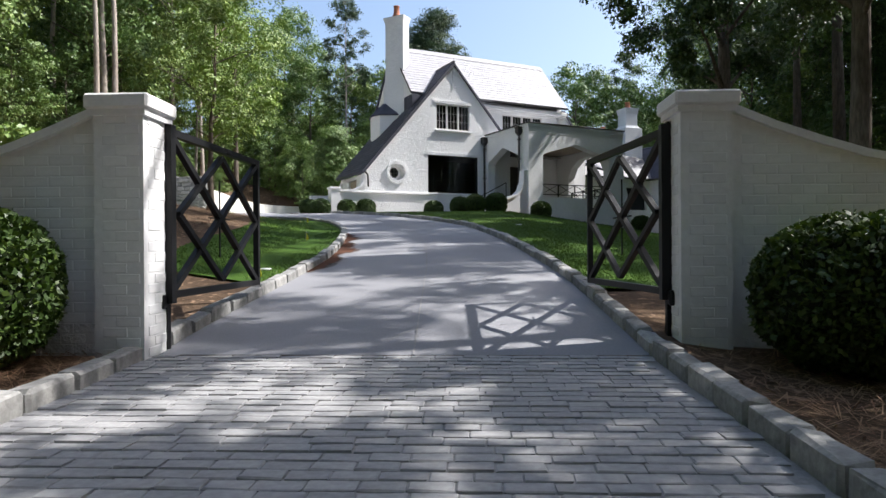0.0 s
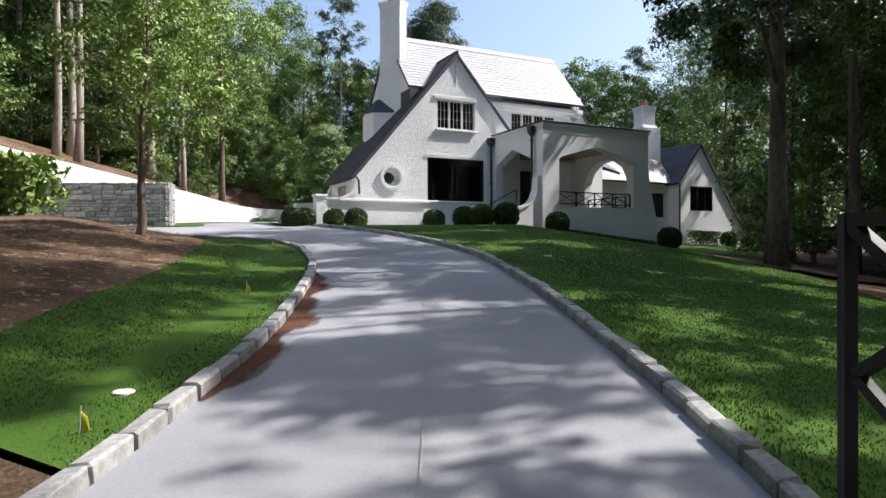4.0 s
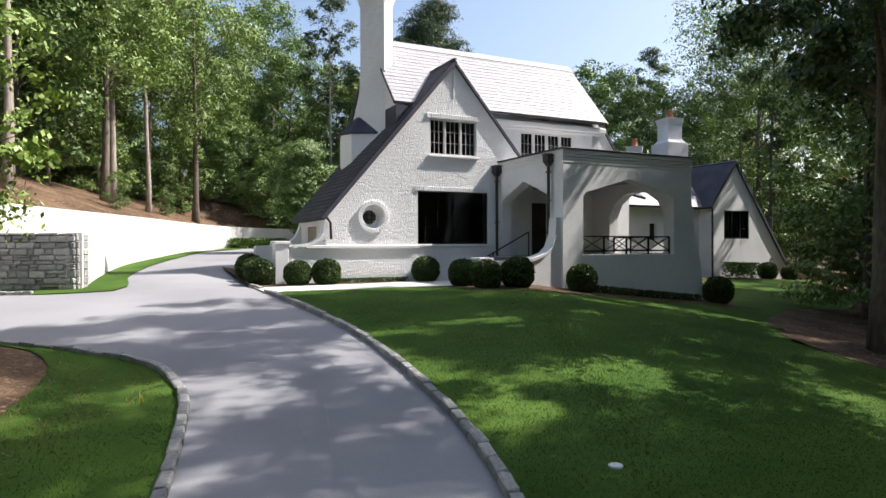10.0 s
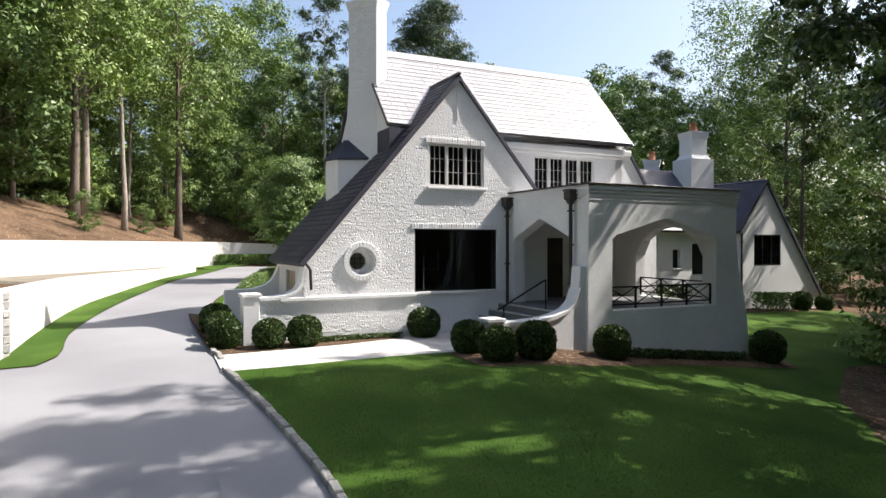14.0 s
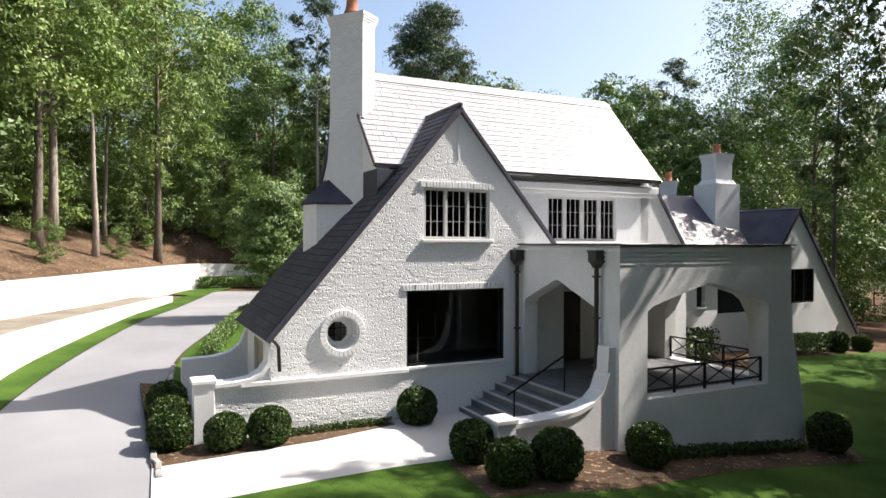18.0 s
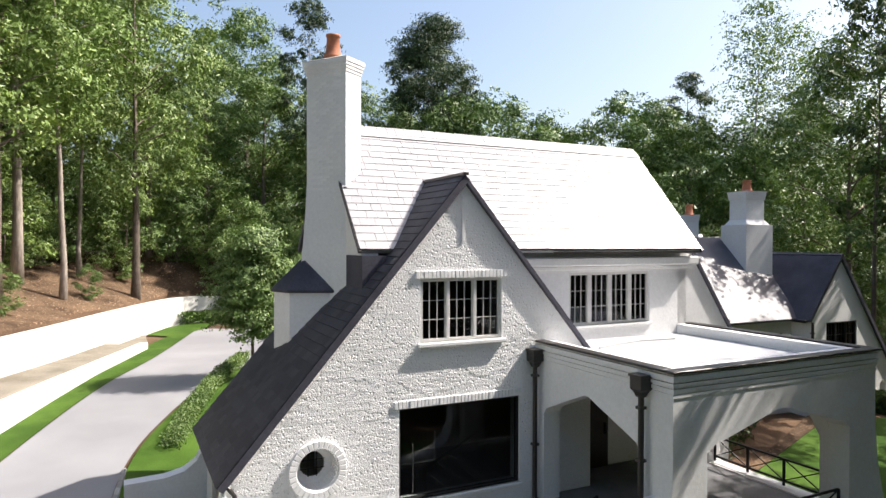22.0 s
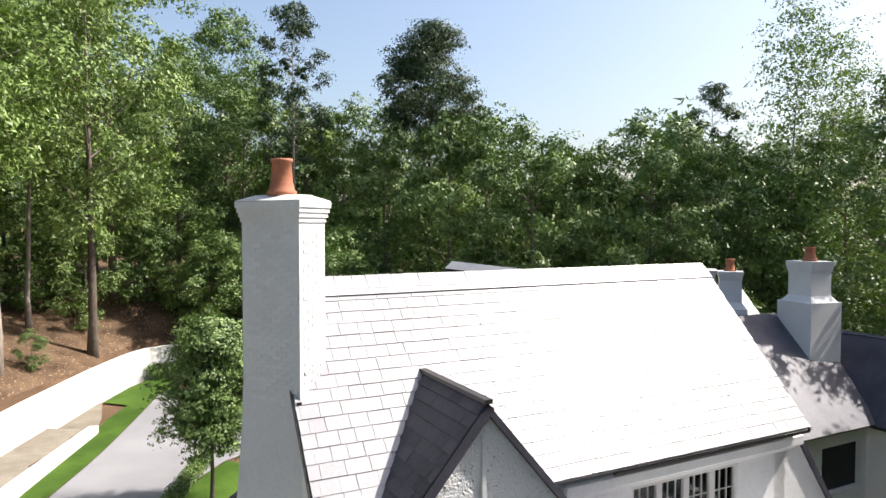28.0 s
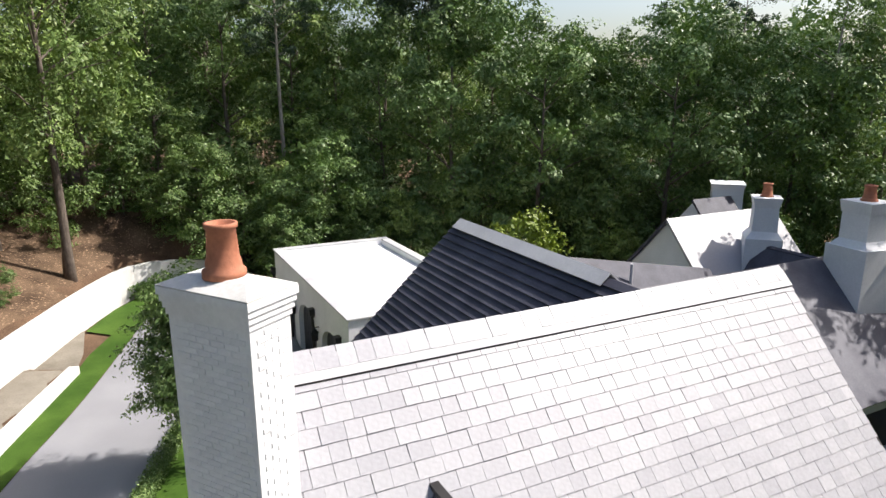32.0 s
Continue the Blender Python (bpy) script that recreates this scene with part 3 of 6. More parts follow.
def wall_along(name, pts, thick, base, mat, label, n=40, coping=0.0):
    """A wall that follows plan points with its own top heights; base(x, y) is its foot."""
    c = smooth_line(pts, n)
    bm = bmesh.new()
    prev = None
    for i, (x, y, top) in enumerate(c):
        d = c[min(i + 1, n - 1)][:2] - c[max(i - 1, 0)][:2]
        d = d / np.linalg.norm(d)
        nrm = np.array((d[1], -d[0])) * thick / 2
        ring = [bm.verts.new((x + s * nrm[0], y + s * nrm[1], z)) for s, z in ((-1, base(x, y)), (1, base(x, y)), (1, top), (-1, top))]
        if prev:
            for k in range(4):
                bm.faces.new((prev[k], prev[(k + 1) % 4], ring[(k + 1) % 4], ring[k]))
        else:
            bm.faces.new(ring)
        prev = ring
    bm.faces.new(prev[::-1])
    return solid(name, bm, mat, label, "retaining wall", "structure")


wall_along("retaining_wall_low", LOW_WALL, 0.34, lambda x, y: 3.9, CONCRETE_WALL, "low white rendered retaining wall tapering along the turf")
wall_along("retaining_wall_high", HIGH_WALL, 0.30, lambda x, y: 4.0, CONCRETE_WALL, "tall pale rendered retaining wall below the wooded bank")


# ---- kerbs ----
def kerb(pts, n, sgn, label):
    run = tagged(new("kerb"), label, "kerb", kind="structure")
    c = smooth_line(pts, n)
    meshes = []
    for k in range(6):
        L = float(np.linalg.norm(c[1] - c[0]))
        bm = bmesh.new()
        soft_box(bm, -0.052, 0.052, -L / 2 + 0.004, L / 2 - 0.004, -0.16, 0.085, 0.014)
        for q in bm.verts:
            q.co += Vector((random.uniform(-1, 1), random.uniform(-0.6, 0.6), random.uniform(-1, 1))) * 0.008
        meshes.append(from_bm("kerb_stone", bm, KERB))
    for i in range(n - 1):
        p, d = (c[i] + c[i + 1]) / 2, c[i + 1] - c[i]
        x, y = p
        x += sgn * 0.052 * d[1] / np.linalg.norm(d)
        y -= sgn * 0.052 * d[0] / np.linalg.norm(d)
        slope = math.degrees(math.atan2(ground_z(*c[i + 1]) - ground_z(*c[i]), np.linalg.norm(d)))
        piece("kerb_stone", meshes[i % 6], run, pose(x, y, (ground_z(*c[i]) + ground_z(*c[i + 1])) / 2 + random.uniform(-0.012, 0.012), slope, 0, math.degrees(math.atan2(-d[0], d[1])) + random.uniform(-1.5, 1.5)))


kerb(RIGHT_EDGE, 100, 1, "grey granite kerb stones along the outer curve of the driveway")
kerb(LEFT_EDGE, 100, -1, "grey granite kerb stones along the inner curve of the driveway")
kerb([(-13.0, 28.5), (-11, 28.4), (-9.3, 28.5)], 20, -1, "low granite edging before the fieldstone wall")
kerb([(-4.6, 29.95), (-5.0, 30.7), (-5.35, 31.3), (-7.6, 36.8)], 24, 1, "granite edging of the boxwood bed")

# ---- the house ----
house = thing("house", "white painted-brick cottage-style house with steep slate roofs", "house", HM)
BASE = 4.0
GABLE_APEX, GABLE_SLOPE = 11.17, 1.166


def gable_z(u):
    return GABLE_APEX - GABLE_SLOPE * abs(u)


def roof_slab(bm, pts, thick=0.10):
    """A roof plane through three or more points with thickness below."""
    a, b, c = (Vector(p) for p in pts[:3])
    n = (b - a).cross(c - a).normalized()
    if n.z < 0:
        n = -n
    top = [bm.verts.new(p) for p in pts]
    low = [bm.verts.new(Vector(p) - n * thick) for p in pts]
    bm.faces.new(top)
    bm.faces.new(low[::-1])
    for i in range(len(pts)):
        j = (i + 1) % len(pts)
        bm.faces.new((top[i], top[j], low[j], low[i]))


# front gable wall, flaring out at the foot of its left slope
ROUND_C, ROUND_R = (-2.62, 6.40), 0.33
round_hole = [(ROUND_C[0] + ROUND_R * math.cos(k * math.tau / 28), ROUND_C[1] + ROUND_R * math.sin(k * math.tau / 28)) for k in range(28)]
GWIN = (-0.82, 0.80, 8.30, 9.41)
BWIN = (-1.21, 1.20, 5.61, 7.21)
gable_outline = [(2.85, BASE), (2.85, gable_z(2.85)), (0, GABLE_APEX - 0.03), (-4.0, gable_z(4.0) - 0.02), (-4.04, 6.2), (-4.08, 5.9), (-4.2, 5.72), (-4.42, 5.60), (-4.7, 5.56), (-5.08, 5.55), (-5.08, BASE)]
bm = bmesh.new()
plate(bm, gable_outline, [round_hole, rect(*GWIN), rect(*BWIN)], 0.0, 0.32, front)
gable_wall = part("front_gable_wall", bm, WHITE_PITTED, house, "white painted rough-laid brick gable wall")

# capping band of the low wall, running into the window sill
bm = bmesh.new()
soft_box(bm, -4.6, BWIN[0] + 0.02, -0.07, 0.0, 5.49, 5.59, 0.015)
curve = [(-5.06, 5.57), (-4.7, 5.58), (-4.42, 5.62), (-4.2, 5.74), (-4.07, 5.92), (-4.03, 6.2)]
for (a, b), (c, d) in zip(curve, curve[1:]):
    beam(bm, (a, 0.14, b), (c, 0.14, d), 0.07, 0.42, (0, 1, 0))
part("wall_coping", bm, WHITE, house, "sweeping white coping of the garden wall")

# pier at the end of the garden wall
bm = bmesh.new()
soft_box(bm, -5.42, -5.06, -0.06, 0.34, BASE, 5.62, 0.01)
soft_box(bm, -5.46, -5.02, -0.10, 0.38, 5.62, 5.70, 0.012)
part("garden_pier", bm, WHITE, house, "square white brick pier with a flat cap")

# second garden wall behind
bm = bmesh.new()
plate(bm, [(-5.38, BASE), (-3.9, BASE), (-3.9, 6.4), (-4.0, 6.1), (-4.12, 5.85), (-4.35, 5.68), (-4.7, 5.6), (-5.38, 5.58)], [], 3.05, 3.35, front)
part("rear_garden_wall", bm, WHITE, house, "white brick garden wall with a swept end")

# side wall below the long slope, with a pale door
bm = bmesh.new()
plate(bm, rect(0.32, 3.3, BASE, 6.3), [rect(1.2, 2.2, BASE + 0.3, 6.15)], -3.95, -3.7, side)
part("side_wall", bm, STUCCO, house, "white wall under the long eave")
bm = bmesh.new()
for k in range(4):
    soft_box(bm, -3.88, -3.82, 1.22 + k * 0.24, 1.45 + k * 0.24, BASE + 0.3, 6.13, 0.006)
part("side_door", bm, WOOD_DOOR, house, "pale timber side door of vertical boards")

# main block walls
MAIN_V, RIDGE_V, RIDGE_Z = 0.80, 2.64, 12.39
FWIN = (2.94, 5.15, 8.29, 9.41)
bm = bmesh.new()
plate(bm, [(1.0, 7.9), (7.75, 7.9), (6.45, 9.80), (1.0, 9.9)], [rect(*FWIN)], MAIN_V, MAIN_V + 0.3, front)
part("main_front_wall", bm, WHITE, house, "white upper front wall with a sloping end")
bm = bmesh.new()
box(bm, 1.75, 7.7, MAIN_V, MAIN_V + 0.3, BASE, 7.9)
part("main_lower_wall", bm, WHITE, house)
bm = bmesh.new()
plate(bm, [(0.45, BASE), (4.7, BASE), (4.7, 9.8), (RIDGE_V, RIDGE_Z - 0.14), (0.50, 9.80), (0.45, 9.65)], [], -1.70, -1.4, side)
part("main_end_wall", bm, WHITE, house, "white brick end wall beside the chimney")
bm = bmesh.new()
plate(bm, [(MAIN_V, BASE), (4.7, BASE), (4.7, 9.80), (RIDGE_V, RIDGE_Z - 0.12), (MAIN_V, 9.9)], [], 6.0, 6.27, side)
part("main_end_wall", bm, WHITE, house)
bm = bmesh.new()
box(bm, -1.4, 6.0, 4.4, 4.7, BASE, 9.8)
part("main_rear_wall", bm, WHITE, house)

# main roof decking; the slates come last in the file
ROOF_U0, ROOF_U1, EAVE_V = -1.76, 6.38, 0.44

ROOF_RISE = (RIDGE_Z - 9.90) / (RIDGE_V - EAVE_V)
bm = bmesh.new()
roof_slab(bm, [(ROOF_U0 + 0.02, EAVE_V + 0.03, 9.88), (ROOF_U1 - 0.02, EAVE_V + 0.03, 9.88), (ROOF_U1 - 0.02, RIDGE_V, RIDGE_Z - 0.02), (ROOF_U0 + 0.02, RIDGE_V, RIDGE_Z - 0.02)], 0.06)
main_roof = part("main_roof", bm, SLATEBED, house, "steep roof of pale grey slates")
# the slope away from the sun is coloured darker than the pale front
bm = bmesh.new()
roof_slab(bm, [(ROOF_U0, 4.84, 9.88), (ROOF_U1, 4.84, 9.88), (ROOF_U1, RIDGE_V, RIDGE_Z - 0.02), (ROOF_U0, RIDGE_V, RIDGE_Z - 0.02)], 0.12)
part("rear_roof", bm, SHADE_DARKSLATE, house)
bm = bmesh.new()
for s in (-1, 1):
    roof_slab(bm, [(ROOF_U0 - 0.02, RIDGE_V + s * 0.20, RIDGE_Z - 0.19), (ROOF_U1 + 0.02, RIDGE_V + s * 0.20, RIDGE_Z - 0.19), (ROOF_U1 + 0.02, RIDGE_V, RIDGE_Z + 0.01), (ROOF_U0 - 0.02, RIDGE_V, RIDGE_Z + 0.01)], 0.02)
part("roof_ridge", bm, RIDGE, house, "pale grey ridge capping")
# thin dark bar along the lower edge of the ridge capping
bm = bmesh.new()
beam(bm, (ROOF_U0, RIDGE_V - 0.205, RIDGE_Z - 0.192), (ROOF_U1, RIDGE_V - 0.205, RIDGE_Z - 0.192), 0.014)
part("ridge_lead", bm, COPPER, house, "thin dark line under the ridge capping")
bm = bmesh.new()
beam(bm, (2.3, EAVE_V + 0.02, 9.83), (ROOF_U1, EAVE_V + 0.02, 9.84), 0.035)
part("eave_gutter", bm, COPPER, house, "thin dark gutter under the slates")
for uu in (ROOF_U0, ROOF_U1):
    bm = bmesh.new()
    beam(bm, (uu, EAVE_V, 9.86), (uu, RIDGE_V, RIDGE_Z - 0.05), 0.05)
    part("verge_board", bm, COPPER, house)
bm = bmesh.new()
soft_box(bm, 1.6, 6.48, MAIN_V - 0.20, MAIN_V, 9.55, 9.74, 0.03)
soft_box(bm, 1.6, 6.42, MAIN_V - 0.08, MAIN_V, 9.46, 9.55, 0.02)
part("cornice", bm, WHITE, house, "white moulded cornice under the eave")
# sloping end of the front wall: small lean-to roof beyond it
bm = bmesh.new()
roof_slab(bm, [(6.46, MAIN_V - 0.06, 9.86), (7.82, MAIN_V - 0.06, 7.9), (7.82, 4.7, 7.9), (6.46, 4.7, 9.86)], 0.08)
part("end_roof", bm, SHADE_DARKSLATE, house, "narrow dark slate slope at the end of the front wall")

# near-black box added over the white end wall, where shadow falls under the eave
bm = bmesh.new()
box(bm, -1.725, -0.7, 0.425, 1.3, 8.6, 9.80)
part("cheek", bm, SHADE_DARKSLATE, house, "near-black box in place of shadow beside the chimney")

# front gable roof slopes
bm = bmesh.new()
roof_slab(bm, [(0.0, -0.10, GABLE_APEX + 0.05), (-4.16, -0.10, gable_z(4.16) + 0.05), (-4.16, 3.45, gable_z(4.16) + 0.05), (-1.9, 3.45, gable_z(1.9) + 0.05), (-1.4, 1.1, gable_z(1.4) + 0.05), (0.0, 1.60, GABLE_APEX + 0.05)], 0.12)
gable_roof = part("gable_roof", bm, SHADE_DARKSLATE, house, "dark slate slope falling low beside the gable")
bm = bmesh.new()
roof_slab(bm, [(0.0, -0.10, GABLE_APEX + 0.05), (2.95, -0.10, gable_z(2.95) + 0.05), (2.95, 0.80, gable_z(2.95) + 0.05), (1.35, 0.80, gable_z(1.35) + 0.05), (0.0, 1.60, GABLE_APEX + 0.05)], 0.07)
part("gable_roof", bm, SHADE_DARKSLATE, house, "narrow dark verge of the gable")
bm = bmesh.new()
beam(bm, (0, -0.12, GABLE_APEX + 0.07), (0, 1.62, GABLE_APEX + 0.07), 0.10, 0.05)
part("gable_ridge", bm, COPPER, house, "dark ridge capping of the gable")
# slot in the gable head
bm = bmesh.new()
soft_box(bm, -0.03, 0.03, -0.025, 0.01, 10.05, 10.85, 0.008)
part("gable_slot", bm, WHITE, house, "narrow projecting brick strip in the gable head")

# pavilion roofed bay at the foot of the chimney
BAY = [(-1.72, 1.50), (-2.62, 1.92), (-2.80, 2.42), (-2.62, 3.1), (-1.72, 3.3)]
bm = bmesh.new()
low = [bm.verts.new((u, v, 7.2)) for u, v in BAY]
top = [bm.verts.new((u, v, 9.12)) for u, v in BAY]
for i in range(len(BAY)):
    j = (i + 1) % len(BAY)
    bm.faces.new((low[i], low[j], top[j], top[i]))
bm.faces.new(top)
part("chimney_bay", bm, WHITE, house, "small white faceted bay under the chimney")
bm = bmesh.new()
apex = bm.verts.new((-2.12, 2.25, 9.90))
rim = [bm.verts.new((-1.9 + (u + 1.9) * 1.06, 2.3 + (v - 2.3) * 1.06, 9.14)) for u, v in BAY]
rim2 = [bm.verts.new((q.co.x, q.co.y, 9.09)) for q in rim]
for i in range(len(BAY)):
    j = (i + 1) % len(BAY)
    bm.faces.new((rim[i], rim[j], apex))
    bm.faces.new((rim2[i], rim2[j], rim[j], rim[i]))
bm.faces.new(rim2)
part("bay_roof", bm, SHADE_DARKSLATE, house, "little pointed dark slate roof of the bay")

# great chimney, set on the diagonal
CH, CH_TURN, CH_A, CH_B = (-1.76, 1.97), 35.5, 0.24, 0.46


def chimney_shaft(bm, rows):
    """The oblong shaft through rows of (swelling, z)."""
    rot = Matrix.Rotation(radians(CH_TURN), 4, "Z")
    rings = []
    for e, z in rows:
        rings.append([bm.verts.new(rot @ Vector((x * (CH_A + e), y * (CH_B + e), 0)) + Vector((*CH, z))) for x, y in ((-1, -1), (1, -1), (1, 1), (-1, 1))])
    for r0, r1 in zip(rings, rings[1:]):
        for k in range(4):
            bm.faces.new((r0[k], r0[(k + 1) % 4], r1[(k + 1) % 4], r1[k]))
    bm.faces.new(rings[0][::-1])
    bm.faces.new(rings[-1])


def diagonal(bm, rows, at, turn=45):
    """A square shaft through rows of (half diagonal, z)."""
    rings = []
    for h, z in rows:
        rings.append([bm.verts.new((at[0] + h * math.cos(radians(90 * k + turn - 45)), at[1] + h * math.sin(radians(90 * k + turn - 45)), z)) for k in range(4)])
    for r0, r1 in zip(rings, rings[1:]):
        for k in range(4):
            bm.faces.new((r0[k], r0[(k + 1) % 4], r1[(k + 1) % 4], r1[k]))
    bm.faces.new(rings[0][::-1])
    bm.faces.new(rings[-1])


bm = bmesh.new()
chimney_shaft(bm, [(0.20, 7.6), (0.16, 8.6), (0.10, 9.3), (0.055, 9.9), (0.02, 10.6), (0.0, 11.2), (0.0, 13.21), (0.015, 13.21), (0.015, 13.27), (0.03, 13.27), (0.03, 13.33), (0.045, 13.33), (0.045, 13.39), (0.06, 13.39), (0.06, 13.46)])
chimney = part("chimney", bm, WHITE, house, "tall white painted-brick chimney with corbelled head")
bm = bmesh.new()
chimney_shaft(bm, [(0.058, 13.46), (0.058, 13.475), (-0.12, 13.55)])
part("chimney_cap", bm, CAPSTONE, chimney, "sloped cement cap")


def chimney_pot(parent, at, r=0.165, h=0.52):
    bm = bmesh.new()
    lathe(bm, [(r * 0.2, 0), (r * 1.45, 0), (r * 1.45, 0.06), (r * 1.22, 0.08), (r * 1.2, 0.13), (r * 1.08, 0.17), (r * 0.96, h * 0.9), (r * 1.1, h * 0.92), (r * 1.1, h), (r * 0.86, h), (r * 0.80, 0.1), (r * 0.2, 0.1)], 24, at)
    part("chimney_pot", bm, TERRACOTTA, parent, "round terracotta chimney pot", smooth=True)


chimney_pot(chimney, (-1.77, 1.98, 13.54), 0.125, 0.46)
bm = bmesh.new()
box(bm, -1.74, -1.68, 1.41, 1.45, 11.03, 11.06)
part("chimney_flashing", bm, COPPER, chimney, "dark lead flashing where the chimney meets the slates")


# windows
def window(name, u0, u1, z0, z1, v, cols, rows, lights, label, frame=FRAME, post=0.07, bar=0.010, depth=0.10):
    """A window in a front-facing wall: lights side by side, each of cols x rows panes."""
    bm = bmesh.new()
    e = 0.055
    for a, b, c, d in ((u0, u1, z0, z0 + e), (u0, u1, z1 - e, z1), (u0, u0 + e, z0 + e, z1 - e), (u1 - e, u1, z0 + e, z1 - e)):
        box(bm, a, b, v + 0.03, v + 0.03 + depth, c, d)
    w = part(name, bm, frame, house, label)
    step = (u1 - u0) / lights
    for k in range(1, lights):
        bm = bmesh.new()
        c = u0 + k * step
        soft_box(bm, c - post / 2, c + post / 2, v + 0.025, v + 0.12, z0 + e, z1 - e, 0.008)
        part("mullion", bm, frame, w)
    for k in range(lights):
        a, b = u0 + k * step + e * 0.8, u0 + (k + 1) * step - e * 0.8
        bm = bmesh.new()
        for i in range(cols + 1):
            c = a + (b - a) * i / cols
            beam(bm, (c, v + 0.07, z0 + e), (c, v + 0.07, z1 - e), bar, 0.03, (0, 1, 0))
        for i in range(rows + 1):
            c = z0 + e + (z1 - z0 - 2 * e) * i / rows
            beam(bm, (a, v + 0.07, c), (b, v + 0.07, c), bar, 0.03, (0, 1, 0))
        part("glazing_grid", bm, frame, w)
        bm = bmesh.new()
        box(bm, a - 0.01, b + 0.01, v + 0.075, v + 0.081, z0 + e * 0.8, z1 - e * 0.8)
        part("pane", bm, GLASS, w).visible_shadow = False
    return w


gw = window("gable_window", *GWIN, 0.0, 3, 3, 3, "three-light leaded casement window in pale frames")
bm = bmesh.new()
soft_box(bm, GWIN[0] - 0.06, GWIN[1] + 0.06, -0.09, 0.06, GWIN[2] - 0.07, GWIN[2], 0.012)
part("sill", bm, WHITE, gw, "projecting white sill")


def soldier_course(w, u0, u1, z, n):
    """A row of upright bricks over an opening, each a part of its own."""
    for k in range(n):
        a, b = u0 + (u1 - u0) * k / n, u0 + (u1 - u0) * (k + 1) / n
        bm = bmesh.new()
        soft_box(bm, a + 0.004, b - 0.004, -0.03 - random.uniform(0, 0.012), 0.01, z, z + 0.13 + random.uniform(0, 0.006), 0.006)
        part("lintel_brick", bm, WHITE, w)


soldier_course(gw, GWIN[0] - 0.1, GWIN[1] + 0.1, GWIN[3], 24)
fw = window("upper_front_window", *FWIN, MAIN_V, 3, 3, 4, "row of four leaded casements in pale frames", post=0.12)
bm = bmesh.new()
soft_box(bm, FWIN[0] - 0.05, FWIN[1] + 0.05, MAIN_V - 0.05, MAIN_V + 0.05, FWIN[2] - 0.06, FWIN[2], 0.01)
part("sill", bm, WHITE, fw)
# great fixed window
bm = bmesh.new()
for a, b, c, d in ((BWIN[0], BWIN[1], BWIN[2], BWIN[2] + 0.04), (BWIN[0], BWIN[1], BWIN[3] - 0.04, BWIN[3]), (BWIN[0], BWIN[0] + 0.04, BWIN[2], BWIN[3]), (BWIN[1] - 0.04, BWIN[1], BWIN[2], BWIN[3])):
    box(bm, a, b, 0.04, 0.12, c, d)
bw = part("picture_window", bm, FRAME_DARK, house, "large dark undivided picture window")
bm = bmesh.new()
box(bm, BWIN[0] + 0.03, BWIN[1] - 0.03, 0.08, 0.088, BWIN[2] + 0.03, BWIN[3] - 0.03)
part("pane", bm, GLASS, bw).visible_shadow = False
bm = bmesh.new()
BW_W, BW_H = BWIN[1] - BWIN[0], BWIN[3] - BWIN[2]
beam(bm, (BWIN[0] + 0.03, 0.30, BWIN[2] + BW_H * 0.34), (BWIN[0] + BW_W * 0.34, 0.30, BWIN[2] + BW_H * 0.34), 0.018, 0.03, (0, 1, 0))
for f, a, b in ((0.16, 0.02, 0.55), (0.335, 0.34, 0.66)):
    beam(bm, (BWIN[0] + BW_W * f, 0.30, BWIN[2] + BW_H * a), (BWIN[0] + BW_W * f, 0.30, BWIN[2] + BW_H * b), 0.012, 0.03)
part("inner_casement", bm, FRAME, bw, "thin pale casement bars inside the glass")
soldier_course(bw, BWIN[0] - 0.1, BWIN[1] + 0.02, BWIN[3], 36)
bm = bmesh.new()
soft_box(bm, BWIN[0], BWIN[1] + 0.04, -0.05, 0.06, BWIN[2] - 0.07, BWIN[2], 0.01)
part("sill", bm, WHITE, bw)
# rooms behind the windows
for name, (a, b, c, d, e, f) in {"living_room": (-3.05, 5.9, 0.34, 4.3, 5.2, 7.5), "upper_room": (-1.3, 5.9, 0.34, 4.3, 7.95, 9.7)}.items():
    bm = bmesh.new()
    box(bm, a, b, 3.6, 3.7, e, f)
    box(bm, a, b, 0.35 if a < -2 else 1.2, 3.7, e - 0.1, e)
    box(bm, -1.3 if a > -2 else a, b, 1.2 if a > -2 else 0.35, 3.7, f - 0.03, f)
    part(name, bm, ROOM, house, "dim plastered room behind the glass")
# round window in its ring
bm = bmesh.new()
n = 40
for r0, r1, y0, y1 in ((0.34, 0.47, -0.055, 0.02),):
    ring = [[bm.verts.new((ROUND_C[0] + r * math.cos(k * math.tau / n), y, ROUND_C[1] + r * math.sin(k * math.tau / n))) for k in range(n)] for r, y in ((r0, y1), (r0, y0), (r1, y0), (r1, y1))]
    for a in range(3):
        for k in range(n):
            bm.faces.new((ring[a][k], ring[a][(k + 1) % n], ring[a + 1][(k + 1) % n], ring[a + 1][k]))
rw = part("round_window", bm, WHITE, house, "deep round window in a white brick ring")
bm = bmesh.new()
ring = [[bm.verts.new((ROUND_C[0] + r * math.cos(k * math.tau / n) * 1.0, y, ROUND_C[1] + r * math.sin(k * math.tau / n))) for k in range(n)] for r, y in ((0.34, -0.02), (0.33, 0.32), (0.20, 0.32))]
for a in range(2):
    for k in range(n):
        bm.faces.new((ring[a][k], ring[a][(k + 1) % n], ring[a + 1][(k + 1) % n], ring[a + 1][k]))
part("reveal", bm, WHITE, rw, "splayed white reveal", smooth=True)
bm = bmesh.new()
bm.faces.new([bm.verts.new((ROUND_C[0] + 0.22 * math.cos(k * math.tau / n), 0.325, ROUND_C[1] + 0.22 * math.sin(k * math.tau / n))) for k in range(n)])
part("pane", bm, GLASS, rw).visible_shadow = False
bm = bmesh.new()
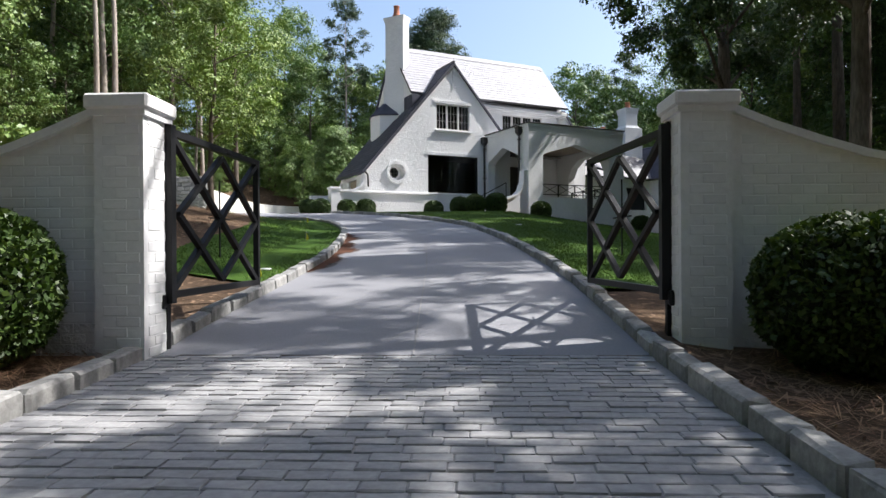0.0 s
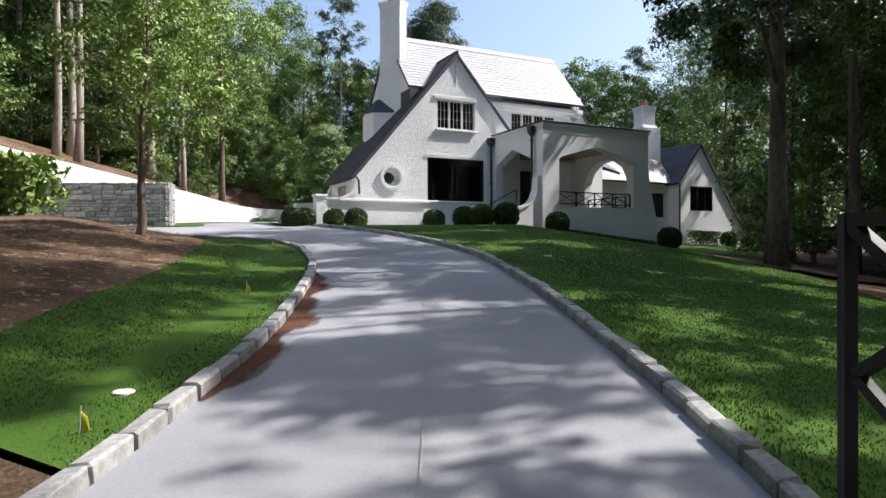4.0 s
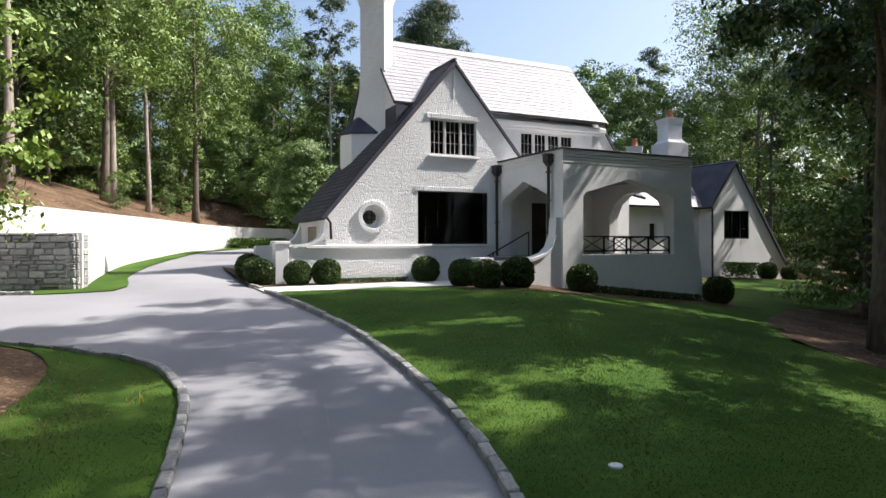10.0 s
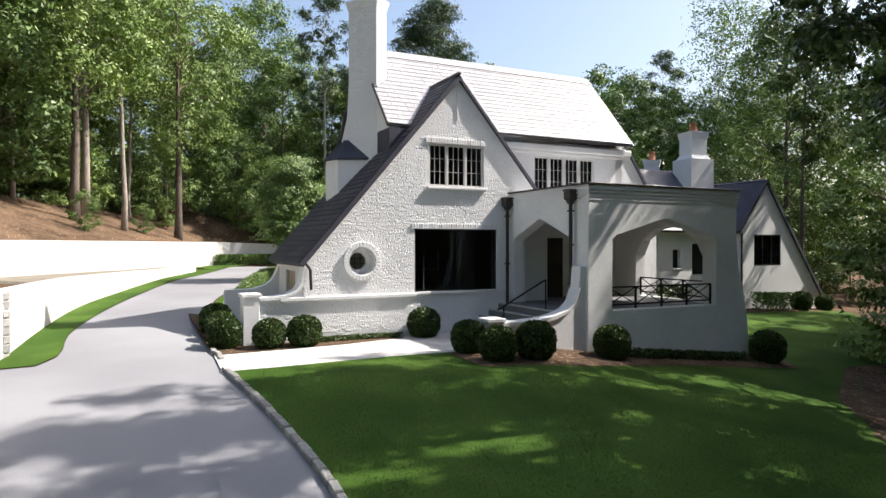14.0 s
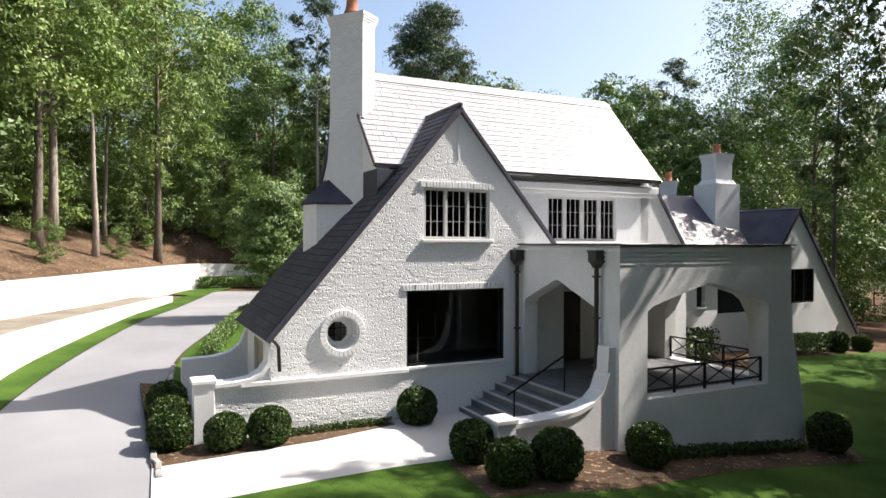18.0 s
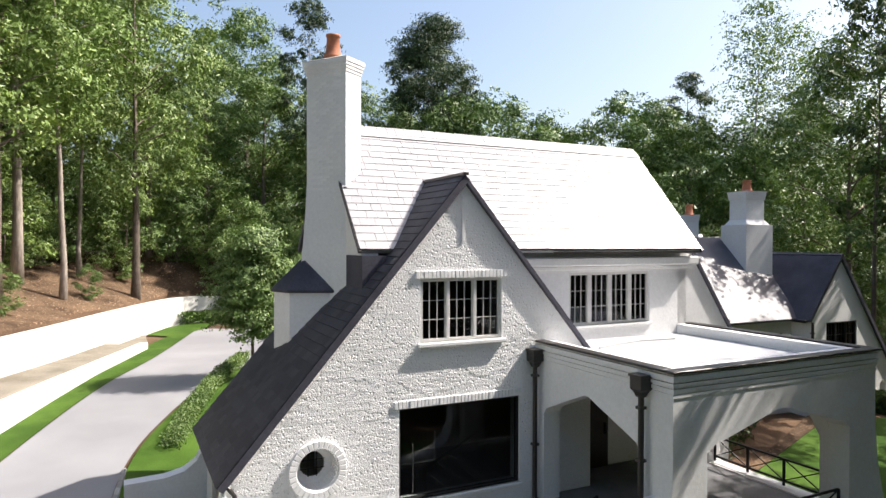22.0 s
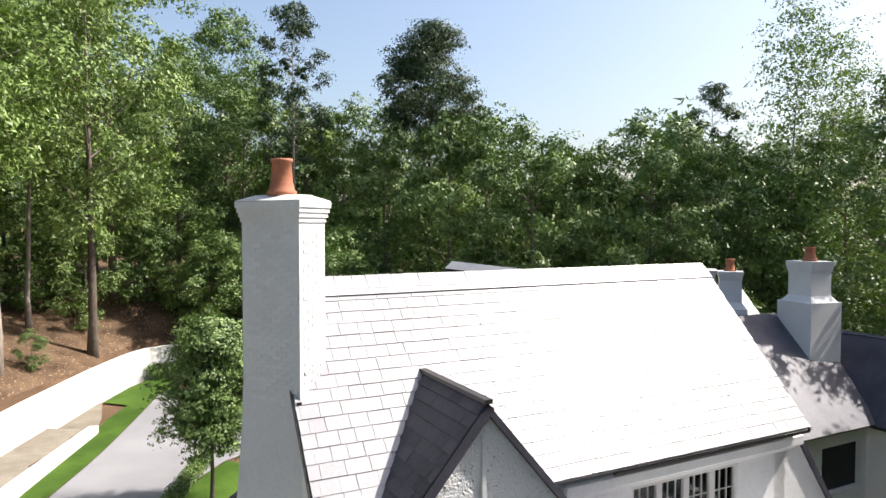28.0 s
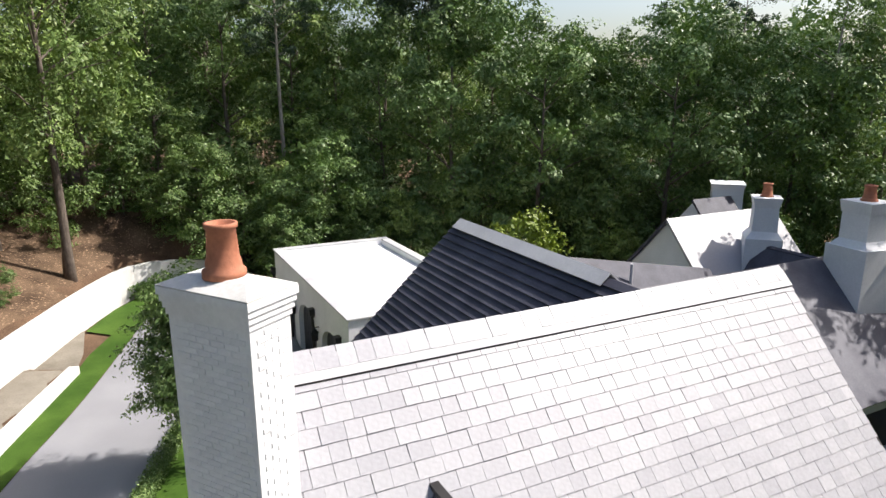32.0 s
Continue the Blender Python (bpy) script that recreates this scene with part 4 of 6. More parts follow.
for d in (-0.07, 0.07):
    beam(bm, (ROUND_C[0] + d, 0.31, ROUND_C[1] - 0.2), (ROUND_C[0] + d, 0.31, ROUND_C[1] + 0.2), 0.015)
    beam(bm, (ROUND_C[0] - 0.2, 0.31, ROUND_C[1] + d), (ROUND_C[0] + 0.2, 0.31, ROUND_C[1] + d), 0.015, None, (0, 1, 0))
part("glazing_grid", bm, BLACK, rw)

# ---- porch ----
PV, PU0, PU1, PTOP, PFLOOR = -3.36, 1.59, 6.36, 8.18, 5.25
ARCH = [(2.27, 5.28), (5.64, 5.28), (5.64, 6.92), (5.50, 7.03), (3.98, 7.44), (3.86, 7.44), (2.42, 7.04), (2.27, 6.94)]
bm = bmesh.new()
plate(bm, [(PU0 - 0.02, BASE - 0.3), (PU1 + 0.55, BASE - 0.9), (PU1 + 0.42, 4.9), (PU1 + 0.27, 5.5), (PU1 + 0.07, 6.3), (PU1, 7.0), (PU1, PTOP), (PU0, PTOP)], [ARCH], PV, PV + 0.38, front)
part("porch_front_wall", bm, WHITE, house, "white brick porch front with a wide pointed arch")
ENTRY = [(-2.70, PFLOOR), (-0.22, PFLOOR), (-0.22, 6.88), (-0.30, 6.99), (-1.38, 7.45), (-1.48, 7.45), (-2.62, 7.0), (-2.70, 6.88)]
bm = bmesh.new()
plate(bm, [(PV + 0.38, BASE), (0.0, BASE), (0.0, PTOP), (PV + 0.38, PTOP)], [ENTRY], PU0, PU0 + 0.36, side)
part("porch_entry_wall", bm, WHITE, house, "white brick porch side with a pointed entry arch")
SIDE_ARCH = [(-2.60, 5.28), (-0.1, 5.28), (-0.1, 6.5), (-0.35, 6.95), (-0.85, 7.25), (-1.35, 7.32), (-1.85, 7.25), (-2.35, 6.95), (-2.60, 6.5)]
bm = bmesh.new()
plate(bm, [(PV + 0.38, BASE - 0.4), (MAIN_V, BASE - 0.2), (MAIN_V, PTOP), (PV + 0.38, PTOP)], [SIDE_ARCH], PU1 - 0.36, PU1, side)
part("porch_side_wall", bm, WHITE, house, "white porch side wall with a rounded arch")
bm = bmesh.new()
for k, (z0, z1, d) in enumerate(((7.82, 7.87, 0.012), (7.90, 7.95, 0.022), (7.98, 8.03, 0.034), (8.06, 8.14, 0.048))):
    bm = bmesh.new()
    plate(bm, [(PU0 - d, 0.0), (PU0 - d, PV - d), (PU1 + d, PV - d), (PU1 + d, PV), (PU0, PV), (PU0, 0.0)], [], z0, z1, lambda a, b, c: Vector((a, b, c)))
    part("corbel_course", bm, WHITE, house, "stepped brick course under the parapet")
bm = bmesh.new()
for a, b, c, d in ((PU0 - 0.08, PU1 + 0.08, PV - 0.08, PV + 0.14), (PU0 - 0.08, PU0 + 0.14, PV + 0.14, -0.02), (PU1 - 0.14, PU1 + 0.08, PV + 0.14, MAIN_V - 0.02)):
    soft_box(bm, a, b, c, d, PTOP, PTOP + 0.035, 0.008)
part("parapet_flashing", bm, COPPER, house, "thin dark metal edge of the porch parapet")
bm = bmesh.new()
box(bm, PU0 + 0.1, PU1 - 0.1, PV + 0.2, MAIN_V, 7.88, 7.98)
box(bm, 1.8, 2.8, -0.02, MAIN_V, 7.88, 7.98)
part("porch_roof", bm, SKY_MEMBRANE, house, "flat membrane roof of the porch with painted sky streaks")
bm = bmesh.new()
tube(bm, [(2.9, -0.2, 7.995), (3.6, 0.05, 7.995), (4.3, 0.18, 7.995), (5.2, 0.10, 7.995)], [0.018] * 4, 6)
part("drain_hose", bm, RIDGE, house, "thin pale hose lying on the flat roof")
bm = bmesh.new()
box(bm, PU0 + 0.36, PU1 - 0.36, PV + 0.38, MAIN_V, 7.60, 7.67)
part("porch_ceiling", bm, WOOD_DOOR, house, "stained board ceiling of the porch")
bm = bmesh.new()
box(bm, PU0 - 0.02, PU1 - 0.36, PV + 0.384, MAIN_V, BASE - 0.4, PFLOOR + 0.005)
part("porch_floor", bm, FLOORSTONE, house, "bluestone porch floor")
bm = bmesh.new()
soft_box(bm, 3.05, 3.95, MAIN_V - 0.05, MAIN_V, PFLOOR, 7.0, 0.01)
door = part("front_door", bm, DARKDOOR, house, "dark stained front door in the porch")
bm = bmesh.new()
soft_box(bm, 3.82, 3.87, MAIN_V - 0.12, MAIN_V - 0.05, 5.95, 6.2, 0.008)
part("door_handle", bm, BLACK, door)
# steps
for k in range(5):
    bm = bmesh.new()
    z1 = 4.5 + (k + 1) * (PFLOOR - 4.5) / 5
    u0 = 0.05 + k * 0.30
    box(bm, u0, PU0 - 0.02, -2.95, -0.002, BASE, z1 - 0.03)
    st = part("step", bm, FLOORSTONE, house, "dark stone step")
    bm = bmesh.new()
    soft_box(bm, u0 - 0.02, u0 + 0.05, -2.95, -0.002, z1 - 0.035, z1 + 0.002, 0.006)
    part("nosing", bm, NOSING, st, "pale worn nosing")
# swept wall beside the steps
CW = [(-0.62, 5.16), (-0.1, 5.16), (0.35, 5.18), (0.75, 5.25), (1.05, 5.36), (1.26, 5.54), (1.38, 5.85), (1.42, 6.38), (1.60, 6.38)]
bm = bmesh.new()
plate(bm, [(-0.62, BASE - 0.1)] + [(a, b - 0.07) for a, b in CW] + [(1.60, BASE - 0.1)], [], PV + 0.08, PV + 0.40, front)
part("swept_wall", bm, WHITE, house, "white wall sweeping down beside the steps")
bm = bmesh.new()
plate(bm, [(a + 0.03 * (k > 3), b) for k, (a, b) in enumerate(CW[:7])] + [(a - 0.02 * (k > 3), b - 0.085) for k, (a, b) in reversed(list(enumerate(CW[:7])))], [], PV + 0.04, PV + 0.44, front)
part("swept_coping", bm, STUCCO, house, "smooth pale coping of the swept wall")
bm = bmesh.new()
soft_box(bm, -0.98, -0.62, PV + 0.04, PV + 0.42, BASE - 0.1, 5.17, 0.01)
soft_box(bm, -1.02, -0.58, PV, PV + 0.46, 5.17, 5.25, 0.012)
part("step_pier", bm, WHITE, house, "low white pier with a flat cap")


def railing(name, a, b, z0, z1, parent, label):
    """A rail from a to b with crossed bars."""
    a, b = Vector((*a, 0)), Vector((*b, 0))
    n = max(1, round((b - a).length / 0.75))
    bm = bmesh.new()
    for z in (z0, z1):
        beam(bm, a + Vector((0, 0, z)), b + Vector((0, 0, z)), 0.035)
    r = part(name, bm, BLACK, parent, label)
    for k in range(n + 1):
        p = a + (b - a) * k / n
        bm = bmesh.new()
        beam(bm, p + Vector((0, 0, z0 - 0.1)), p + Vector((0, 0, z1)), 0.04)
        part("post", bm, BLACK, r)
    for k in range(n):
        p, q = a + (b - a) * k / n, a + (b - a) * (k + 1) / n
        bm = bmesh.new()
        beam(bm, p + Vector((0, 0, z0)), q + Vector((0, 0, z1)), 0.02)
        beam(bm, p + Vector((0, 0, z1)), q + Vector((0, 0, z0)), 0.02)
        part("cross_bar", bm, BLACK, r)


railing("porch_railing", (2.30, PV + 0.17), (5.62, PV + 0.17), 5.40, 5.81, house, "black iron railing with crossed bars in the arch")
railing("porch_railing", (PU1 - 0.18, -2.58), (PU1 - 0.18, -0.12), 5.40, 5.82, house, "black iron railing with crossed bars in the side arch")
# handrail of the steps
for v in (-1.9,):
    bm = bmesh.new()
    beam(bm, (0.25, v, 4.65), (0.25, v, 5.35), 0.025)
    beam(bm, (0.25, v, 5.35), (1.45, v, 5.95), 0.03)
    beam(bm, (1.45, v, 5.2), (1.45, v, 5.95), 0.025)
    beam(bm, (0.08, v, 5.27), (0.25, v, 5.35), 0.03)
    part("handrail", bm, BLACK, house, "slender black iron handrail")


# rainwater heads and pipes
def downpipe(u, v, z0, z1, head=True, parent=house):
    bm = bmesh.new()
    tube(bm, [(u, v, z0), (u, v, z1)], [0.045, 0.045], 10)
    for z in (z0 + 0.3, (z0 + z1) / 2, z1 - 0.4):
        box(bm, u - 0.06, u + 0.06, v - 0.055, v + 0.055, z, z + 0.04)
    dp = part("downpipe", bm, COPPER, parent, "dark bronze downpipe", smooth=False)
    if head:
        bm = bmesh.new()
        rows = [(0.055, z1 - 0.22), (0.085, z1 - 0.14), (0.12, z1 - 0.10), (0.12, z1 + 0.08), (0.14, z1 + 0.08), (0.14, z1 + 0.12)]
        diagonal(bm, [(r * 1.35, z) for r, z in rows], (u, v), 90)
        part("rainwater_head", bm, COPPER, dp, "flared rainwater head")


downpipe(1.46, -0.12, 4.6, 7.95)
downpipe(1.48, -2.84, 5.6, 7.97)
bm = bmesh.new()
tube(bm, [(-4.02, 0.02, 6.42), (-3.98, -0.06, 6.33), (-3.9, -0.07, 6.22), (-3.88, -0.07, 5.75)], [0.035] * 4, 8)
part("downpipe", bm, COPPER, house, "short curved bronze downpipe below the eave")


# ---- far wing, link and rear buildings ----
wing = thing("side_wing", "white gabled side wing with a steep dark slate roof", "house wing", HM)
WV = 4.45
bm = bmesh.new()
plate(bm, [(16.15, 3.0), (22.1, 2.6), (22.05, 3.85), (17.75, 9.62), (16.15, 7.55)], [rect(17.0, 18.76, 5.87, 7.24), [(20.2, 3.5), (20.6, 3.5), (20.6, 4.75), (20.4, 4.95), (20.2, 4.75)]], WV, WV + 0.3, front)
part("gable_wall", bm, WHITE, wing, "white gable wall sweeping low on one side")
bm = bmesh.new()
roof_slab(bm, [(17.75, WV - 0.1, 9.71), (22.2, WV - 0.1, 3.74), (22.2, 11.5, 3.74), (17.75, 11.5, 9.71)], 0.12)
part("roof_slope", bm, SHADE_DARKSLATE, wing)
bm = bmesh.new()
roof_slab(bm, [(17.75, WV - 0.1, 9.71), (15.95, WV - 0.1, 7.38), (15.95, 11.5, 7.38), (17.75, 11.5, 9.71)], 0.12)
part("roof_slope", bm, SHADE_DARKSLATE, wing)
bm = bmesh.new()
box(bm, 16.15, 16.4, WV + 0.3, 11.4, 3.2, 7.5)
box(bm, 16.15, 21.6, 11.1, 11.4, 2.6, 5.0)
box(bm, 16.3, 21.8, WV + 1.6, WV + 1.7, 3.0, 4.6)
part("side_wall", bm, WHITE, wing)
house_keep = house
house = wing
window("wing_window", 17.0, 18.76, 5.87, 7.24, WV, 3, 3, 3, "three-light dark casement window", frame=FRAME_DARK)
house = house_keep
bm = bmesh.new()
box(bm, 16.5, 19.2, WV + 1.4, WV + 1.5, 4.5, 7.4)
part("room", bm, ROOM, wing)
downpipe(16.1, WV - 0.1, 3.6, 7.3, False, wing)
bm = bmesh.new()
soft_box(bm, 15.85, 16.0, WV, 7.8, 7.28, 7.38, 0.02)
part("gutter", bm, COPPER, wing)

# link range between main block and wing
link = thing("link_range", "low white link range with a steep slate roof", "house wing", HM)
bm = bmesh.new()
plate(bm, [(7.6, 3.6), (16.2, 3.2), (16.2, 7.5), (7.6, 7.5)], [rect(14.07, 15.9, 5.5, 6.85), rect(12.95, 13.4, 5.8, 6.6)], 5.2, 5.5, front)
part("front_wall", bm, WHITE, link, "white courtyard wall with dark openings")
bm = bmesh.new()
box(bm, 14.09, 15.88, 5.35, 5.42, 5.52, 6.83)
part("window", bm, FRAME_DARK, link, "wide dark courtyard window")
bm = bmesh.new()
soft_box(bm, 12.9, 13.45, 5.14, 5.3, 5.74, 5.8, 0.01)
part("sill", bm, WHITE, link)
bm = bmesh.new()
box(bm, 12.97, 13.38, 5.35, 5.42, 5.82, 6.58)
part("window", bm, FRAME_DARK, link, "small dark window")
bm = bmesh.new()
roof_slab(bm, [(7.7, 4.85, 7.40), (16.1, 4.85, 7.40), (17.3, 7.9, 10.3), (7.7, 7.9, 10.3)], 0.12)
part("front_roof", bm, SLATE_LINK_SHADED, link, "grey slate roof of the link, toned down for tree shade")
bm = bmesh.new()
roof_slab(bm, [(7.7, 11.0, 7.40), (17.3, 11.0, 7.40), (17.3, 7.9, 10.3), (7.7, 7.9, 10.3)], 0.12)
part("rear_roof", bm, SHADE_DARKSLATE, link)
bm = bmesh.new()
plate(bm, [(5.2, 3.5), (10.8, 3.5), (10.8, 7.4), (7.9, 10.2), (5.2, 7.6)], [], 7.75, 8.0, side)
part("end_wall", bm, WHITE, link)
# lean-to between link and main block
bm = bmesh.new()
roof_slab(bm, [(6.6, 1.15, 7.8), (11.5, 3.9, 7.65), (11.5, 5.3, 8.4), (6.6, 5.3, 8.9)], 0.10)
part("lean_to_roof", bm, SHADE_DARKSLATE, link, "low flared dark slate lean-to roof")
bm = bmesh.new()
diagonal(bm, [(0.90, 7.2), (0.90, 10.75), (0.80, 10.75), (0.60, 10.95), (0.60, 11.7), (0.63, 11.7), (0.70, 12.03)], (16.16, 7.09), 83)
rc = part("chimney", bm, WHITE, link, "stepped white chimney with a flared head")
chimney_pot(rc, (16.16, 7.09, 12.02), 0.15, 0.45)

# rear cross wing: dark tiled slope behind the main ridge
rear = thing("rear_wing", "rear wing with a dark tiled roof and pale ridge", "house wing", HM)
RU, RZ = 4.42, 12.1
bm = bmesh.new()
roof_slab(bm, [(RU, 3.4, RZ), (RU - 4.4, 3.4, RZ - 4.1), (RU - 4.4, 9.35, RZ - 4.1), (RU, 9.35, RZ)], 0.10)
rear_slope = part("roof_slope", bm, SHADE_DARKSLATE, rear, "dark roof slope of stepped tiles")
for k in range(34):
    bm = bmesh.new()
    t0, t1 = k / 34, (k + 1.15) / 34
    vs = []
    for t, h in ((t0, 0.012), (t1, 0.06)):
        for v in (3.4, 9.40):
            vs.append((RU - 4.4 * t, v, RZ - 4.1 * t + h))
    roof_slab(bm, [vs[0], vs[2], vs[3], vs[1]], 0.03)
    part("tile_course", bm, SHADE_DARKSLATE, rear_slope)
bm = bmesh.new()
roof_slab(bm, [(RU, 3.4, RZ), (RU + 4.4, 3.4, RZ - 4.1), (RU + 4.4, 9.35, RZ - 4.1), (RU, 9.35, RZ)], 0.10)
part("roof_slope", bm, SHADE_DARKSLATE, rear)
bm = bmesh.new()
for s in (-1, 1):
    roof_slab(bm, [(RU, 4.2, RZ + 0.10), (RU + s * 0.22, 4.2, RZ - 0.08), (RU + s * 0.22, 9.3, RZ - 0.08), (RU, 9.3, RZ + 0.10)], 0.02)
part("ridge", bm, RIDGE, rear, "pale ridge capping")
bm = bmesh.new()
plate(bm, [(RU - 4.1, BASE), (RU + 4.1, BASE), (RU + 4.1, RZ - 3.95), (RU, RZ - 0.1), (RU - 4.1, RZ - 3.95)], [], 9.0, 9.25, front)
box(bm, RU - 4.1, RU - 3.85, 4.7, 9.0, BASE, RZ - 3.9)
box(bm, RU + 3.85, RU + 4.1, 4.7, 9.0, BASE, RZ - 3.9)
part("wall_shell", bm, WHITE, rear)

# flat-roofed garage
garage = thing("garage", "white flat-roofed garage with arched doors and lanterns", "garage", HM)
GU0, GU1, GV0, GV1, GZ = 3.25, 8.4, 14.2, 24.1, 8.1
arches = []
for c in (16.0, 19.1, 22.2):
    arches.append([(c - 1.2, 4.3), (c + 1.2, 4.3), (c + 1.2, 6.5)] + [(c + 1.2 * math.cos(k * math.pi / 10), 6.5 + 0.75 * math.sin(k * math.pi / 10)) for k in range(1, 10)] + [(c - 1.2, 6.5)])
bm = bmesh.new()
plate(bm, [(GV0, BASE), (GV1, BASE), (GV1, GZ + 0.2), (GV0, GZ + 0.2)], arches, GU0, GU0 + 0.3, side)
part("door_wall", bm, WHITE, garage, "white wall with arched garage openings")
for c in (16.0, 19.1, 22.2):
    bm = bmesh.new()
    box(bm, GU0 + 0.21, GU0 + 0.26, c - 1.2, c + 1.2, 4.25, 7.25)
    gd = part("garage_door", bm, FRAME_DARK, garage, "dark boarded garage door")
    for k in range(8):
        bm = bmesh.new()
        soft_box(bm, GU0 + 0.18, GU0 + 0.21, c - 1.2 + k * 0.3 + 0.006, c - 1.2 + (k + 1) * 0.3 - 0.006, 4.25, 7.25, 0.006)
        part("plank", bm, FRAME_DARK, gd)
for c in (14.5, 17.5, 20.6, 23.6):
    bm = bmesh.new()
    lx = GU0 - 0.16
    beam(bm, (GU0, c, 7.0), (lx, c, 7.0), 0.03)
    diagonal(bm, [(0.06, 6.5), (0.11, 6.52), (0.13, 6.78), (0.15, 6.80), (0.03, 6.95)], (lx, c))
    part("lantern", bm, BLACK, garage, "black wall lantern")
    downpipe(GU0 - 0.08, c + 0.55, 4.4, 7.4, True, garage)
bm = bmesh.new()
box(bm, GU0 + 0.3, GU1, GV0, GV0 + 0.3, BASE, GZ + 0.2)
box(bm, GU0 + 0.3, GU1, GV1 - 0.3, GV1, BASE, GZ + 0.2)
box(bm, GU1 - 0.3, GU1, GV0 + 0.3, GV1 - 0.3, BASE, GZ + 0.2)
part("wall_shell", bm, WHITE, garage)
bm = bmesh.new()
box(bm, GU0 + 0.3, GU1 - 0.3, GV0 + 0.3, GV1 - 0.3, GZ - 0.1, GZ)
part("flat_roof", bm, FLATROOF, garage, "flat white membrane roof")
bm = bmesh.new()
for a, b, c, d in ((GU0 - 0.06, GU1 + 0.06, GV0 - 0.06, GV0 + 0.3), (GU0 - 0.06, GU1 + 0.06, GV1 - 0.3, GV1 + 0.06), (GU0 - 0.06, GU0 + 0.3, GV0 + 0.3, GV1 - 0.3), (GU1 - 0.3, GU1 + 0.06, GV0 + 0.3, GV1 - 0.3)):
    soft_box(bm, a, b, c, d, GZ + 0.2, GZ + 0.26, 0.01)
part("parapet", bm, RIDGE, garage, "grey metal parapet edge")

# far gabled range with chimneys
far = thing("far_range", "far white gabled range with bright slate roof and chimneys", "house wing", HM @ Matrix.Diagonal((0.92, 0.89, 1, 1)))
bm = bmesh.new()
plate(bm, [(12.4, 3.5), (17.6, 3.5), (17.6, 8.0), (15.0, 10.42), (12.4, 8.0)], [], 16.5, 16.8, side)
part("gable_wall", bm, WHITE, far, "white gable end wall")
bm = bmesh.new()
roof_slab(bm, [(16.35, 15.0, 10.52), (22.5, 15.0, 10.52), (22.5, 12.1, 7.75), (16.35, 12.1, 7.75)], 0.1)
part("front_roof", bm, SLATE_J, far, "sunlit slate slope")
# rear side coloured near-black, unlike the pale sunlit front
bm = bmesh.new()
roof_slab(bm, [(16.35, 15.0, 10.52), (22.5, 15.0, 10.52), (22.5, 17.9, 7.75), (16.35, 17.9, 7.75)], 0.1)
part("rear_roof", bm, SHADE_DARKSLATE, far)
bm = bmesh.new()
roof_slab(bm, [(20.9, 18.0, 10.5), (23.4, 18.0, 10.5), (23.4, 16.6, 9.1), (20.9, 16.6, 9.1)], 0.1)
part("dormer_roof", bm, SHADE_DARKSLATE, far, "small dark roof behind the ridge")
bm = bmesh.new()
plate(bm, [(16.6, 7.9), (19.4, 7.9), (19.4, 9.05), (18.0, 10.42), (16.6, 9.05)], [], 21.0, 21.2, side)
part("dormer_gable", bm, WHITE, far)
bm = bmesh.new()
roof_slab(bm, [(9.0, 12.2, 10.5), (15.8, 12.2, 9.35), (15.8, 9.8, 7.2), (9.0, 9.8, 8.0)], 0.1)
roof_slab(bm, [(9.0, 12.2, 10.5), (15.8, 12.2, 9.35), (15.8, 14.6, 7.2), (9.0, 14.6, 8.0)], 0.1)
part("low_roof", bm, SHADE_DARKSLATE, far, "low dark slate roof with a vent")
bm = bmesh.new()
soft_box(bm, 13.4, 13.7, 11.2, 11.4, 8.7, 9.0, 0.03)
tube(bm, [(11.6, 11.6, 9.2), (11.6, 11.6, 10.1)], [0.05, 0.05], 8)
part("roof_vent", bm, RIDGE, far)
bm = bmesh.new()
diagonal(bm, [(0.95, 6.5), (0.95, 9.9), (0.66, 10.15), (0.62, 11.0), (0.74, 11.35)], (19.6, 13.1))
fc = part("chimney", bm, WHITE, far, "white chimney with a flared head")
chimney_pot(fc, (19.6, 13.1, 11.33), 0.17, 0.5)
bm = bmesh.new()
diagonal(bm, [(1.0, 7.5), (1.0, 10.75), (1.12, 11.0)], (23.8, 18.6))
part("chimney", bm, WHITE, far)

# ---- entrance: pillars, walls, gates ----
def gate_pillar(x0, x1, y0, y1, z0, z1, label):
    g = thing("gate_pillar", label, "gate pillar", group="gate pillars")
    bm = bmesh.new()
    box(bm, x0, x1, y0, y1, z0 - 0.3, z1 - 0.10)
    core = part("shaft", bm, WHITE, g, "white painted brick shaft")
    bm = bmesh.new()
    soft_box(bm, x0 - 0.04, x1 + 0.04, y0 - 0.04, y1 + 0.04, z1 - 0.085, z1, 0.012)
    part("cap", bm, STUCCO, g, "projecting white cap with bevelled top")
    bm = bmesh.new()
    for (a, b, h) in ((0.02, z1 - 0.10, z1 - 0.085),):
        box(bm, x0 - a, x1 + a, y0 - a, y1 + a, b - 0.02, h)
    part("cap_moulding", bm, WHITE, g)
    return g, core


def swept_wall(name, x0, x1, y, zs, z0, label):
    """A garden wall whose top follows zs, from x0 to x1."""
    bm = bmesh.new()
    xs = np.linspace(x0, x1, len(zs))
    out = [(x0, z0), (x1, z0)] + [(float(a), b) for a, b in zip(xs[::-1], zs[::-1])]
    plate(bm, out, [], y, y + 0.20, front)
    w = thing(name, label, "garden wall")
    body = part("wall_body", bm, WHITE, w, "white painted brick")
    bm = bmesh.new()
    for a, b, c, d in zip(xs, zs, xs[1:], zs[1:]):
        beam(bm, (a, y + 0.10, b + 0.012), (c, y + 0.10, d + 0.012), 0.045, 0.27, (0, 1, 0))
    part("coping", bm, STUCCO, w, "swept white coping")
    return w, body


